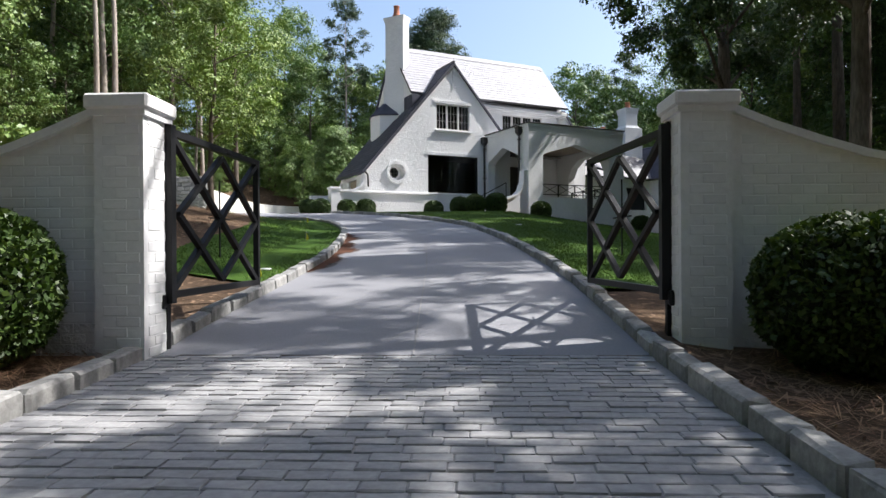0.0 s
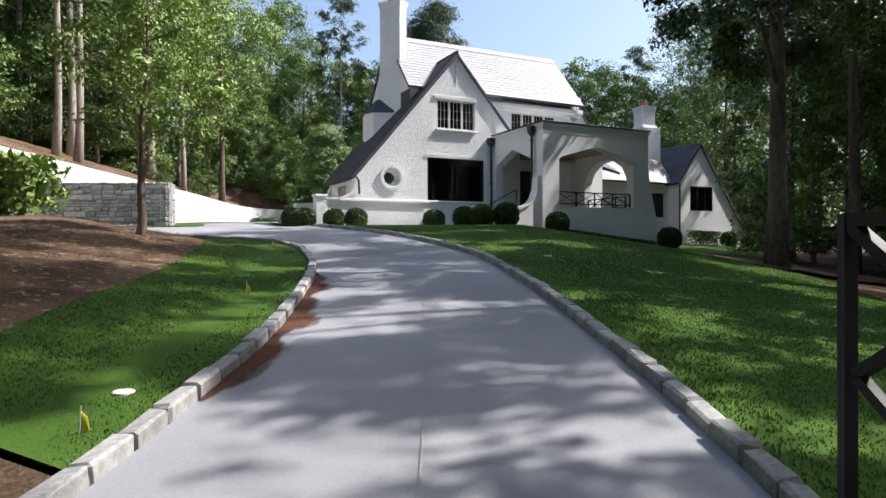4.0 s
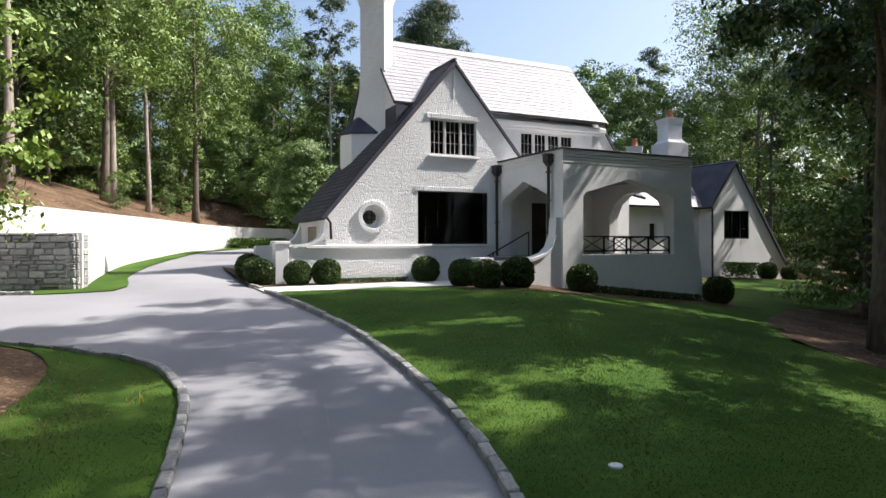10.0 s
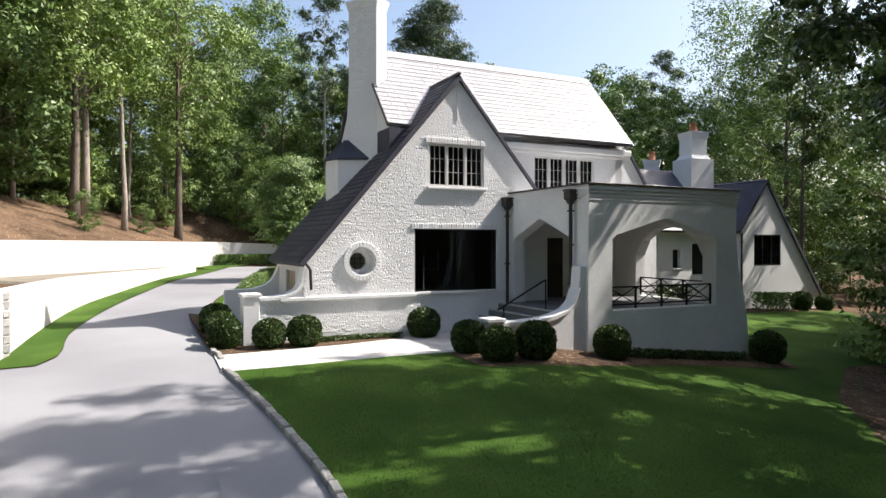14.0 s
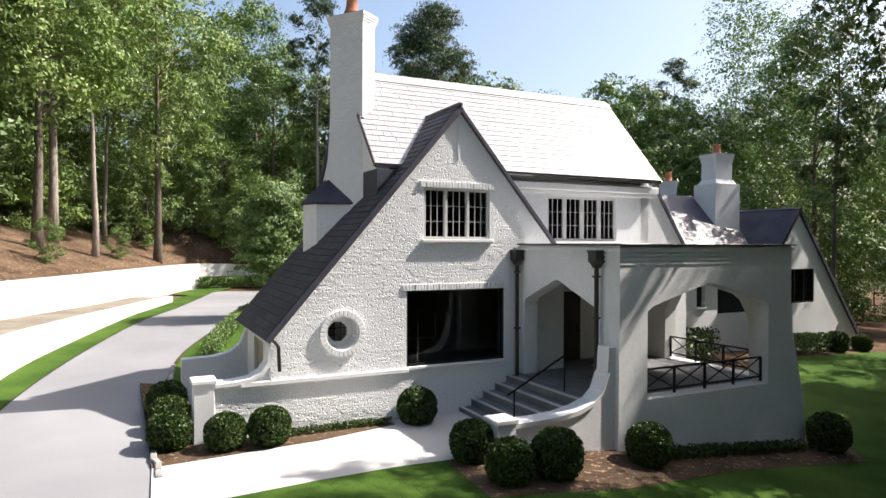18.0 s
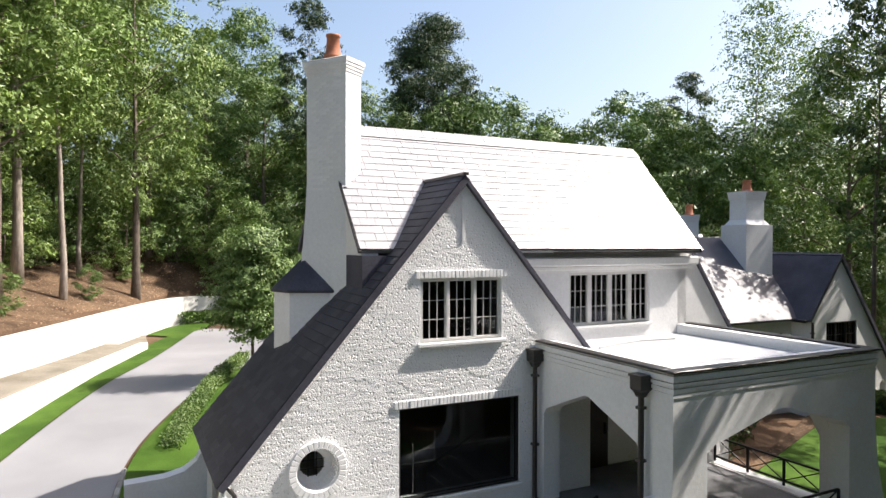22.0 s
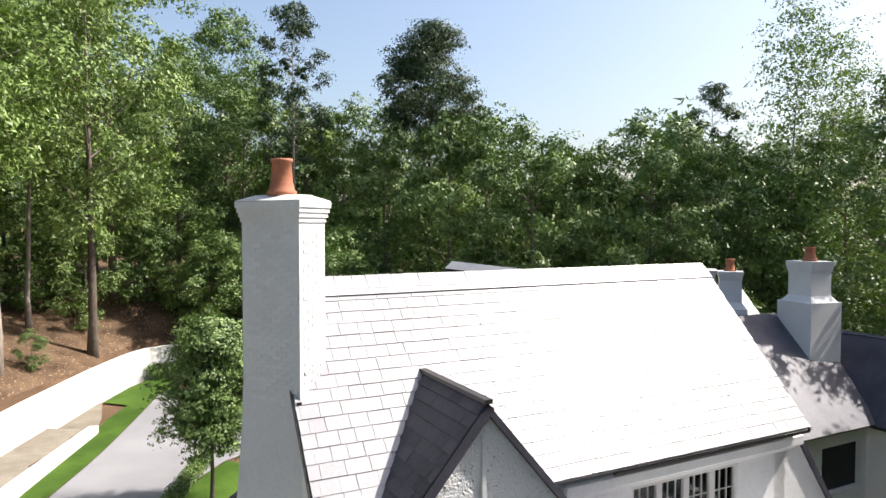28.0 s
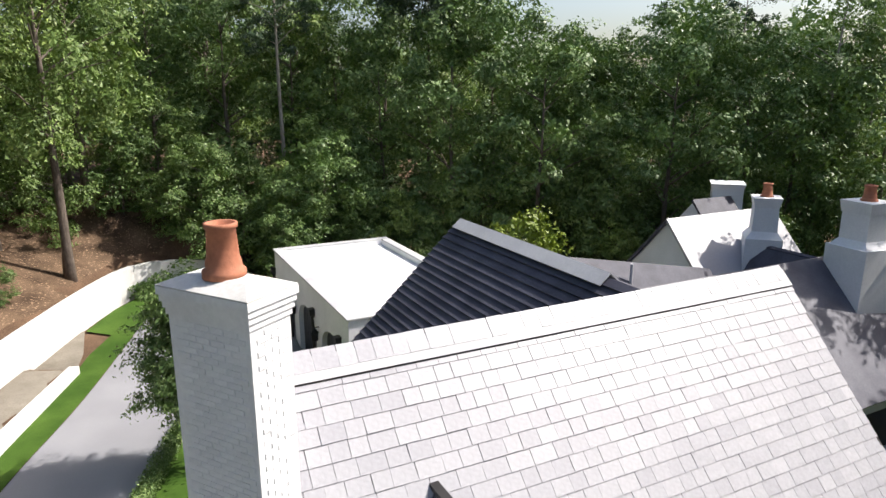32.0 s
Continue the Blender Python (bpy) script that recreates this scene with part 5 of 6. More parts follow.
PIL_L = gate_pillar(-1.28, -1.0, 9.96, 10.25, 2.66, 4.12, "tall white painted-brick gate pillar in sun")
PIL_R = gate_pillar(2.0, 2.29, 10.24, 10.54, 2.66, 4.15, "tall white painted-brick gate pillar in shade")
sweep_l = [3.58, 3.60, 3.64, 3.70, 3.76, 3.84, 3.93, 4.03]
sweep_r = [4.06, 3.95, 3.86, 3.78, 3.73, 3.69, 3.66, 3.64]
WALL_L = swept_wall("entrance_wall", -3.6, -1.28, 10.02, [3.57] * 3 + sweep_l, 2.3, "white brick wall sweeping down from the gate pillar")
WALL_R = swept_wall("entrance_wall", 2.29, 4.9, 10.32, sweep_r + [3.64] * 3, 2.3, "white brick wall sweeping down from the shaded gate pillar")


def gate_leaf(p0, p1, z0, z1, s, label):
    """A gate leaf from its hinge p0 to its free end p1 (plan points)."""
    g = thing("gate_leaf", label, "gate", group="entrance gates")
    w = 0.042

    def at(f, z, off=0.0):
        return (p0[0] + (p1[0] - p0[0]) * f + s * off, p0[1] + (p1[1] - p0[1]) * f, z)

    for nm, a, b, t in (("hinge_stile", at(0, z0 - 0.03), at(0, z1 + 0.02), 0.06), ("free_stile", at(1, z0), at(1, z1), w), ("top_rail", at(0, z1 - w / 2), at(1, z1 - w / 2), w), ("bottom_rail", at(0, z0 + w / 2), at(1, z0 + w / 2), w)):
        bm = bmesh.new()
        beam(bm, a, b, t)
        part(nm, bm, BLACK, g)
    zm = (z0 + z1) / 2
    for a, b in (((0, z0 + 0.025), (1, z1 - 0.025)), ((0, z1 - 0.025), (1, z0 + 0.025))):
        bm = bmesh.new()
        beam(bm, at(*a), at(*b), 0.038)
        part("diagonal_bar", bm, BLACK, g)
    dia = [(0.06, zm), (0.5, z1 - 0.08), (0.96, zm), (0.5, z0 + 0.08)]
    for a, b in zip(dia, dia[1:] + dia[:1]):
        bm = bmesh.new()
        beam(bm, at(*a, 0.012), at(*b, 0.012), 0.035)
        part("diamond_bar", bm, BLACK, g)
    bm = bmesh.new()
    beam(bm, at(0.5, zm - 0.27), at(0.5, zm + 0.27), 0.009)
    beam(bm, at(0.38, zm), at(0.62, zm), 0.009)
    part("centre_rod", bm, BLACK, g)
    bm = bmesh.new()
    beam(bm, at(0, z0 - 0.30, -0.025), at(0, z1 + 0.035, -0.025), 0.045)
    part("hinge_post", bm, BLACK, g)
    bm = bmesh.new()
    x, y, _ = at(0, 0, -0.04)
    soft_box(bm, x - 0.04, x + 0.04, y - 0.08, y + 0.03, z0 - 0.06, z0 + 0.03, 0.012)
    part("hinge_box", bm, BLACK, g, "black gate-opener housing")


gate_leaf((-0.99, 10.24), (-0.95, 11.68), 2.97, 3.98, 1, "open black iron gate leaf with crossed diamond bars, in sun")
gate_leaf((1.97, 10.44), (1.77, 11.84), 2.97, 3.975, -1, "open black iron gate leaf with crossed diamond bars, in shade")

# fieldstone end wall of the terrace
stone_wall = thing("fieldstone_wall", "grey fieldstone retaining wall end", "stone wall")
bm = bmesh.new()
SW = ((-17.5, 28.75), (-8.78, 29.3))
swd = Vector((SW[1][0] - SW[0][0], SW[1][1] - SW[0][1], 0))
SWM = Matrix.Translation((SW[0][0], SW[0][1], 0)) @ Matrix.Rotation(math.atan2(swd.y, swd.x), 4, "Z")
box(bm, 0, swd.length, 0.03, 0.5, 4.2, 5.88, SWM)
part("wall_core", bm, MORTAR, stone_wall)

# survey flags in the lawn, drain
for x, y in ((-1.31, 12.75), (-1.75, 16.3), (-3.0, 21.2)):
    f = thing("marker_flag", "small yellow marker flag in the lawn", "marker flag", group="marker flags")
    z = ground_z(x, y)
    bm = bmesh.new()
    tube(bm, [(x, y, z - 0.05), (x + 0.01, y, z + 0.17)], [0.003, 0.003], 6)
    part("wire", bm, RIDGE, f)
    bm = bmesh.new()
    vs = [bm.verts.new(p) for p in ((x + 0.005, y, z + 0.15), (x + 0.035, y + 0.01, z + 0.11), (x + 0.045, y + 0.01, z + 0.05), (x + 0.005, y + 0.01, z + 0.02))]
    bm.faces.new(vs)
    r = bmesh.ops.extrude_face_region(bm, geom=bm.faces[:])
    for q in r["geom"]:
        if isinstance(q, bmesh.types.BMVert):
            q.co.y += 0.003
    part("flag", bm, YELLOW, f)
bm = bmesh.new()
wash = bm.verts.layers.float.new("wash")
last = []
for k in range(90):
    y = 13.3 + 4.9 * k / 89
    ex = float(np.interp(y, [p[1] for p in LEFT_EDGE[:8]], [p[0] for p in LEFT_EDGE[:8]])) + 0.005
    w = 0.16 + 0.17 * abs(math.sin(y * 1.9 + 0.4)) + 0.08 * math.sin(y * 7.1)
    w *= min(1.0, (y - 13.2) * 1.5, (18.3 - y) * 1.5)
    now = []
    for q in range(7):
        x = ex + max(w, 0.02) * q / 6
        v = bm.verts.new((x, y, ground_z(x, y) + 0.006))
        v[wash] = 1 - q / 6
        now.append(v)
    for q in range(6 if last else 0):
        bm.faces.new((last[q], last[q + 1], now[q + 1], now[q]))
    last = now
solid("clay_wash", bm, REDCLAY, "red clay and pine straw washed against the kerb", "clay wash", "stuff")

# irrigation valve covers, flush in the lawns
for x, y in ((-1.42, 13.35), (1.75, 19.82)):
    bm = bmesh.new()
    lathe(bm, [(0.0, 0.012), (0.055, 0.012), (0.062, 0.006), (0.062, -0.05)], 20)
    o = solid("valve_cover", bm, FLATROOF, "round white valve cover set flush in the lawn", "valve cover", group="valve covers")
    o.matrix_world = Matrix.Translation((x, y, ground_z(x, y) + 0.03))


# ---- plants ----
def leaf_quads(centres, size, rng, flat=0.0, tri=False, facing=None):
    """Small leaves round the centres, as quads or pointed triangles; facing turns them outwards."""
    n = len(centres)
    a = rng.normal(size=(n, 3))
    b = rng.normal(size=(n, 3))
    if facing is None:
        a /= np.linalg.norm(a, axis=1)[:, None]
        b[:, 2] *= 1 - flat
        a[:, 2] *= 1 - flat * 0.6
    else:
        nrm = facing + rng.normal(size=(n, 3)) * (1 - flat)
        nrm /= np.linalg.norm(nrm, axis=1)[:, None] + 1e-6
        a -= nrm * np.sum(a * nrm, axis=1)[:, None]
        a /= np.linalg.norm(a, axis=1)[:, None] + 1e-6
        b = np.cross(nrm, a)
    b -= a * np.sum(a * b, axis=1)[:, None]
    b /= np.linalg.norm(b, axis=1)[:, None] + 1e-6
    s = size * rng.uniform(0.6, 1.35, n)[:, None]
    w = s * rng.uniform(0.45, 0.7, n)[:, None]
    c = np.asarray(centres)
    if tri:
        return np.stack([c - a * s * 0.45 - b * w * 0.5, c - a * s * 0.45 + b * w * 0.5, c + a * s * 0.55], axis=1)
    return np.stack([c - a * s * 0.5, c + b * w * 0.5, c + a * s * 0.5, c - b * w * 0.5], axis=1)


def crown_points(rng, n, clumps, spread, sprays=9):
    """Leaf places and facings: each clump of (x, y, z, r) is a pile of leafy sprays, with air between."""
    k = len(clumps)
    c = np.repeat(clumps, sprays, axis=0)
    off = np.clip(rng.normal(size=(k * sprays, 3)), -1.7, 1.7) * (1, 1, 0.8) * (c[:, 3] * spread * 1.35)[:, None]
    hub = c[:, :3] + off
    size = c[:, 3] * rng.uniform(0.22, 0.5, k * sprays)
    tilt = rng.normal(size=(k * sprays, 2)) * 0.28
    idx = rng.integers(0, k * sprays, n)
    flat = np.clip(rng.normal(size=(n, 3)), -1.8, 1.8) * size[idx][:, None] * (1, 1, 0.3)
    flat[:, 2] += flat[:, 0] * tilt[idx, 0] + flat[:, 1] * tilt[idx, 1] - 0.25 * (flat[:, 0] ** 2 + flat[:, 1] ** 2) / (size[idx] + 0.05)
    pts = hub[idx] + flat
    out = pts - c[idx, :3]
    out /= np.linalg.norm(out, axis=1)[:, None] + 1e-6
    out[:, 2] += 0.45
    return pts, out


def tree(name, h, r, base, trunk_r, leaves, size, mats, label, seed, shape="round", clumps=60, bend=0.4, category="tree", spread=0.40, lump=(0.16, 0.30)):
    """A tapered trunk with limbs and a crown of clumped leaves."""
    rng = np.random.default_rng(seed)
    t = thing(name, label, category)
    bm = bmesh.new()
    top = h * (0.93 if shape == "pine" else 0.8)
    k = 9
    off = np.cumsum(rng.normal(size=(k, 2)) * bend * 0.12, axis=0)
    pts = [(off[i, 0] * (i > 0), off[i, 1] * (i > 0), -0.3 + (top + 0.3) * i / (k - 1)) for i in range(k)]
    rad = [trunk_r * (1.35 if i == 0 else (1 - 0.88 * (i / (k - 1)))) for i in range(k)]
    tube(bm, pts, rad, 9)
    cl = []
    nl = clumps
    for i in range(nl):
        f = (i + rng.uniform()) / nl
        if shape == "pine":
            z = h * (base + (1 - base) * f)
            reach = r * (max(0.02, math.sin((0.12 + 0.86 * f) * math.pi)) ** 0.6) * rng.uniform(0.25, 1.0)
            cr = r * rng.uniform(0.13, 0.24)
        elif shape == "column":
            z = h * (base + (1 - base) * f)
            reach = r * (math.sin(min(1, f * 1.05) * math.pi) ** 0.5) * rng.uniform(0.25, 0.95)
            cr = r * 0.40
        else:
            z = h * (base + (1 - base) * (f ** 1.4 if shape == "low" else f))
            reach = r * (max(0.02, math.sin((0.08 + 0.9 * f) * math.pi)) ** 0.55) * rng.uniform(0.3, 1.0)
            cr = r * rng.uniform(*lump)
        a = rng.uniform(0, math.tau)
        kk = min(k - 1, max(0, z / top * (k - 1)))
        cx, cy = np.interp(kk, range(k), [p[0] for p in pts]), np.interp(kk, range(k), [p[1] for p in pts])
        c = (cx + reach * math.cos(a), cy + reach * math.sin(a), z)
        cl.append((*c, cr))
        if i % 2 == 0 and z < h * 0.95:
            z0 = max((base * 0.85 if base > 0.2 else 0.12) * h, z - reach * rng.uniform(0.35, 0.7))
            if z0 < top:
                q = z0 / top * (k - 1)
                sx, sy = np.interp(q, range(k), [p[0] for p in pts]), np.interp(q, range(k), [p[1] for p in pts])
                lr = max(0.018, trunk_r * 0.33 * (1 - 0.6 * z0 / h))
                tube(bm, [(sx, sy, z0), (sx + (c[0] - sx) * 0.5, sy + (c[1] - sy) * 0.5, z0 + (c[2] - z0) * 0.62), c], [lr, lr * 0.6, lr * 0.2], 5, False)
    part("trunk", bm, mats[0], t, smooth=True)
    cl = np.array(cl)
    pts, face = crown_points(rng, int(leaves * 1.75), cl, spread)
    pts[:, 2] = np.maximum(pts[:, 2], 0.05 * h)
    flat = 0.55
    cr = new("crown", quads("crown", leaf_quads(pts, size * 0.80, rng, flat, size > 0.16, face), mats[1]))
    cr.parent = t
    return t


def put_tree(proto, x, y, turn, s, sz=None, sink=0.1):
    return copy_thing(proto, Matrix.Translation((x, y, ground_z(x, y) - sink)) @ Matrix.Rotation(turn, 4, "Z") @ Matrix.Diagonal((s, s, sz or s, 1)))


PARK = -160.0   # the first of each kind stands in the far woods behind the road
protos = {
    "oak": tree("oak_tree", 20, 4.4, 0.30, 0.24, 14000, 0.24, (BARK, LEAF), "tall oak with a dense green crown", 1, "round", 60),
    "maple": tree("maple_tree", 15, 3.8, 0.16, 0.18, 13000, 0.23, (BARK, LEAF_LIGHT), "broad-leaved tree with light green foliage", 2, "round", 50),
    "pine": tree("pine_tree", 24, 3.4, 0.55, 0.22, 10000, 0.22, (BARK_PALE, LEAF_PINE), "tall loblolly pine with a bare pale trunk", 3, "pine", 44, 0.3),
    "thin": tree("young_tree", 18, 2.6, 0.40, 0.13, 9000, 0.21, (BARK_PALE, LEAF_LIGHT), "slender tree with a thin pale trunk", 4, "column", 40, 0.5, spread=0.55),
    "under": tree("understory_tree", 7.0, 2.7, 0.06, 0.08, 6000, 0.20, (BARK, LEAF), "low dense understory tree", 5, "round", 36),
    "bright": tree("understory_maple", 6.5, 2.8, 0.06, 0.08, 6000, 0.20, (BARK, LEAF_LIGHT), "low bright green understory tree", 8, "round", 36),
    "broad": tree("hickory_tree", 21, 5.0, 0.22, 0.28, 12000, 0.30, (BARK, LEAF), "large spreading hardwood with layered foliage", 6, "round", 70),
    "back": tree("hardwood_tree", 18, 4.6, 0.05, 0.24, 11000, 0.32, (BARK, LEAF), "hardwood clothed in leaves down to the ground", 9, "round", 64),
    "shade": tree("shade_oak", 26, 6.2, 0.42, 0.30, 6800, 0.32, (BARK, LEAF_SHADED), "tall oak with a high leafy crown, added to cast shade", 10, "round", 40, spread=0.34, lump=(0.08, 0.16)),
    "near": tree("lawn_oak", 23, 6.0, 0.30, 0.33, 34000, 0.21, (BARK, LEAF_SHADED), "large dark-trunked oak at the lawn's edge", 14, "low", 50, spread=0.36, lump=(0.10, 0.185)),
    "wispy": tree("poplar_tree", 23, 2.7, 0.30, 0.16, 5200, 0.24, (BARK_PALE, LEAF_LIGHT), "tall wispy tree with a feathery crown", 15, "column", 60, 0.6, spread=0.7),
    "dense": tree("loblolly_pine", 25, 3.7, 0.68, 0.26, 30000, 0.22, (BARK, LEAF_PINE), "tall dark pine with a dense rounded crown", 16, "round", 60, 0.3, spread=0.42, lump=(0.26, 0.38)),
    "dark": tree("shaded_oak", 22, 3.6, 0.40, 0.20, 5200, 0.34, (BARK, LEAF_SHADED), "tall oak with a slender dark trunk", 17, "round", 46),
}
for i, (k, p) in enumerate(protos.items()):
    p.matrix_world = Matrix.Translation((-40 + i * 12, PARK, ground_z(-40 + i * 12, PARK) - 0.1))

# named trees by their places
for kind, x, y, s, sz, label in (
    ("oak", -18.5, 47.3, 0.95, 1.0, "tall oak with a straight grey trunk on the mulch bank"),
    ("thin", -17.85, 50.5, 1.15, 1.15, "slender pale-trunked tree on the mulch bank"),
    ("oak", -17.6, 56.2, 0.9, 1.0, "tall forked tree with a bare trunk on the mulch bank"),
    ("pine", -17.7, 37.5, 0.75, 0.85, "tall pine with a bare pale trunk above the wall"),
    ("pine", -17.4, 38.6, 0.80, 0.90, "tall pine with a bare pale trunk above the wall"),
    ("near", 9.0, 28.1, 0.85, 0.87, "large dark-trunked oak at the lawn's edge"),
    # this second lawn oak is added to shade the left lawn
    ("near", 9.3, 21.0, 0.78, 0.93, "large dark-trunked oak at the lawn's edge"),
    ("wispy", 17.5, 63.9, 0.95, 0.95, "tall wispy tree behind the far wing"),
    ("wispy", 20.5, 65.7, 0.88, 0.88, "tall wispy tree behind the far wing"),
    ("pine", 15.8, 71.2, 0.68, 0.76, "thin pine behind the far roofs"),
    ("dense", -2.7, 67.3, 0.80, 0.82, "tall dark pine rising over the ridge"),
    ("pine", -10.8, 66.0, 0.75, 0.86, "tall thin pine against the sky"),
    ("broad", -18.2, 74.6, 0.90, 0.95, "tall hardwood at the edge of the woods"),
    ("dark", 16.6, 50.2, 0.62, 0.85, "slender dark-trunked oak beside the wing"),
    ("dark", 21.3, 46.5, 0.70, 0.8, "slender dark-trunked oak beside the wing"),
    ("dark", 18.5, 37.0, 0.85, 0.9, "slender dark-trunked oak in the woods"),
    ("dark", 21.5, 41.0, 0.85, 0.9, "slender dark-trunked oak in the woods"),
):
    o = put_tree(protos[kind], x, y, x * 1.7, s, sz)
    o["label"] = label

# small tree in the bed beside the lawn
bedtree = tree("bed_tree", 4.9, 1.45, 0.34, 0.075, 9000, 0.085, (BARK, LEAF_LIGHT), "young multi-limbed tree in the pine-straw bed", 11, "round", 40)
bedtree.matrix_world = Matrix.Translation((-4.73, 19.81, ground_z(-4.73, 19.81)))
hornbeam = tree("hornbeam_tree", 5.05, 1.22, 0.36, 0.07, 24000, 0.12, (BARK, LEAF_HORN), "upright hornbeam in the lawn beside the driveway", 12, "column", 60, 0.1, spread=0.52)
hornbeam.matrix_world = Matrix.Translation((-7.53, 45.09, ground_z(-7.53, 45.09)))
lime = tree("japanese_maple", 6.6, 1.9, 0.3, 0.09, 4200, 0.2, (BARK, LEAF_LIME), "small yellow-green maple behind the house", 13, "round", 40)
lime.matrix_world = Matrix.Translation((*house_to_world(9.7, 15.0)[:2], 4.3))
for x, y, s in ((-16.9, 45.5, 0.27), (-17.6, 52.0, 0.24)):
    o = put_tree(protos["under"], x, y, 1.0, s)
    o["label"] = "small shrub on the pine-straw bank"

# woods
rng = np.random.default_rng(7)
placed = []


def scatter(region, n, kinds, smin, smax, gap, tries=4000):
    k = 0
    for _ in range(tries):
        if k >= n:
            return
        x, y = rng.uniform(min(p[0] for p in region), max(p[0] for p in region)), rng.uniform(min(p[1] for p in region), max(p[1] for p in region))
        if not inside(region, x, y) or any((x - a) ** 2 + (y - b) ** 2 < gap * gap for a, b in placed):
            continue
        placed.append((x, y))
        s = rng.uniform(smin, smax) * (0.78 if -16 < x < 26 and y > 66 else 1)
        put_tree(protos[kinds[int(rng.integers(len(kinds)))]], x, y, rng.uniform(0, math.tau), s, s * rng.uniform(0.9, 1.12))
        k += 1


left_woods = [(-20.8, 24.7), (-19.9, 58.6), (-17.3, 65.7), (-38.2, 74.6), (-40.8, 24.7)]
back_woods = [(-20.8, 63.9), (26.2, 63.9), (33.1, 81.8), (-29.5, 83.5)]
right_woods = [(21.6, 12.0), (26.2, 34.1), (24.4, 42.0), (27.9, 63.9), (40.1, 65.7), (26.0, 9.0)]
# oaks added, mostly out of view, to dapple the drive, lawn and porch bed
for x, y, s in ((13.0, 31.5, 0.70), (6.9, 12.2, 0.62), (10.6, 18.6, 0.68), (5.9, 7.3, 0.65), (6.8, 3.3, 0.68), (12.8, 16.6, 0.68), (13.0, 28.8, 0.84), (16.2, 22.8, 0.72), (19.0, 30.3, 0.88), (12.2, 8.3, 0.71)):
    put_tree(protos["shade"], x, y, x * 2.1, s, s * 1.08)
    placed.append((x, y))
for x, y, k, s in ((7.0, 8.8, "maple", 0.62), (12.7, 35.0, "back", 0.64), (20.2, 35.4, "oak", 0.78), (-8.6, 71.1, "back", 0.85), (-6.0, 72.8, "back", 0.87), (-11.2, 69.3, "back", 0.83), (-14.7, 68.4, "back", 0.83), (15.6, 36.0, "back", 0.82), (17.2, 53.3, "broad", 0.75), (19.2, 37.6, "broad", 0.68), (21.7, 42.0, "back", 0.77), (27.9, 44.6, "oak", 0.76), (22.9, 26.6, "back", 0.82), (19.2, 19.2, "back", 0.68), (22.1, 33.2, "back", 0.88), (25.5, 38.5, "back", 0.86), (16.6, 13.0, "back", 0.68), (26.0, 29.4, "back", 0.93), (27.9, 44.6, "back", 0.85), (24.6, 21.9, "back", 0.84), (21.4, 15.7, "back", 0.75), (29.5, 33.2, "back", 0.92), (15.1, 38.0, "thin", 0.73), (25.3, 56.8, "broad", 0.78)):
    put_tree(protos[k], x, y, x * 1.3, s, s)
    placed.append((x, y))
for k in range(11):
    put_tree(protos["back"], -1.3 + 2.2 * k, 65.3 + 1.8 * math.sin(k * 2.3), k * 1.9, 0.78 + 0.06 * math.sin(k * 1.3 + 0.5))
    placed.append((-1.3 + 2.2 * k, 65.3 + 1.8 * math.sin(k * 2.3)))
# unseen trees added beside and behind the camera to hold back skylight
for x, y in ((-7.0, 6.9), (-9.7, 11.2), (-6.7, 1.2), (-11.2, 6.9), (-12.3, 15.7), (-3.4, -2.9), (0.8, -5.4), (4.4, -2.9), (-7.6, -5.4), (8.6, -3.8)):
    put_tree(protos["broad"], x, y, x * 0.7, 0.75)
    placed.append((x, y))
scatter(left_woods, 28, ("pine", "oak", "thin", "maple", "broad", "thin"), 0.82, 1.08, 3.3)
scatter(back_woods, 25, ("back", "maple", "oak", "back"), 0.80, 1.0, 3.9)
scatter(right_woods, 6, ("oak", "broad", "back", "thin", "oak"), 0.85, 1.08, 3.8)
scatter([(-22.3, 27.5), (-21.2, 56.8), (-17.3, 62.6), (-6.9, 62.1), (22.7, 59.5), (29.6, 67.5), (-22.6, 69.3), (-29.7, 27.5)], 52, ("under", "under", "bright"), 0.6, 1.1, 1.9)
scatter([(-12.1, 69.3), (27.9, 69.3), (29.6, 86.2), (-17.3, 86.2)], 18, ("under", "under", "bright"), 0.9, 1.4, 2.5)
scatter([(-22.5, 25.6), (-20.8, 58.6), (-31.2, 58.6), (-32.4, 25.6)], 22, ("under", "back", "bright"), 0.75, 1.1, 1.8)
scatter([(12.1, 13.9), (15.7, 34.1), (25.4, 40.2), (27.9, 56.8), (38.3, 56.8), (25.7, 12.0)], 34, ("bright", "under", "bright"), 0.5, 1.0, 2.4)
scatter([(-8.2, -20.2), (9.8, -20.2), (12.2, -5.4), (-10.6, -5.4)], 3, ("oak", "maple"), 0.9, 1.1, 4.0)
for k in range(9):
    put_tree(protos["under"], -18.2 + k * 1.5, 62.3 + math.sin(k * 1.7), k * 1.1, 0.8 + 0.2 * math.sin(k * 2.1))
for k in range(10):
    put_tree(protos["under"], *house_to_world(4.2 + k * 2.4 + rng.uniform(-1, 1), 27.5 + rng.uniform(-1.5, 1.5))[:2], k, rng.uniform(0.55, 0.85))

# mostly unseen ring of trees, added round the road and lawn to cut skylight
for k in range(34):
    a = math.tau * (0.50 + 0.62 * k / 33)
    r = 22 + 5 * math.sin(k * 2.7) + (6 if k % 2 else 0) + (9 if k > 18 else 0)
    put_tree(protos[("broad", "back", "oak")[k % 3]], 2 + r * math.cos(a), 14 + r * 1.1 * math.sin(a), k * 1.7, 0.95 + 0.1 * math.sin(k * 1.3), 1.1)

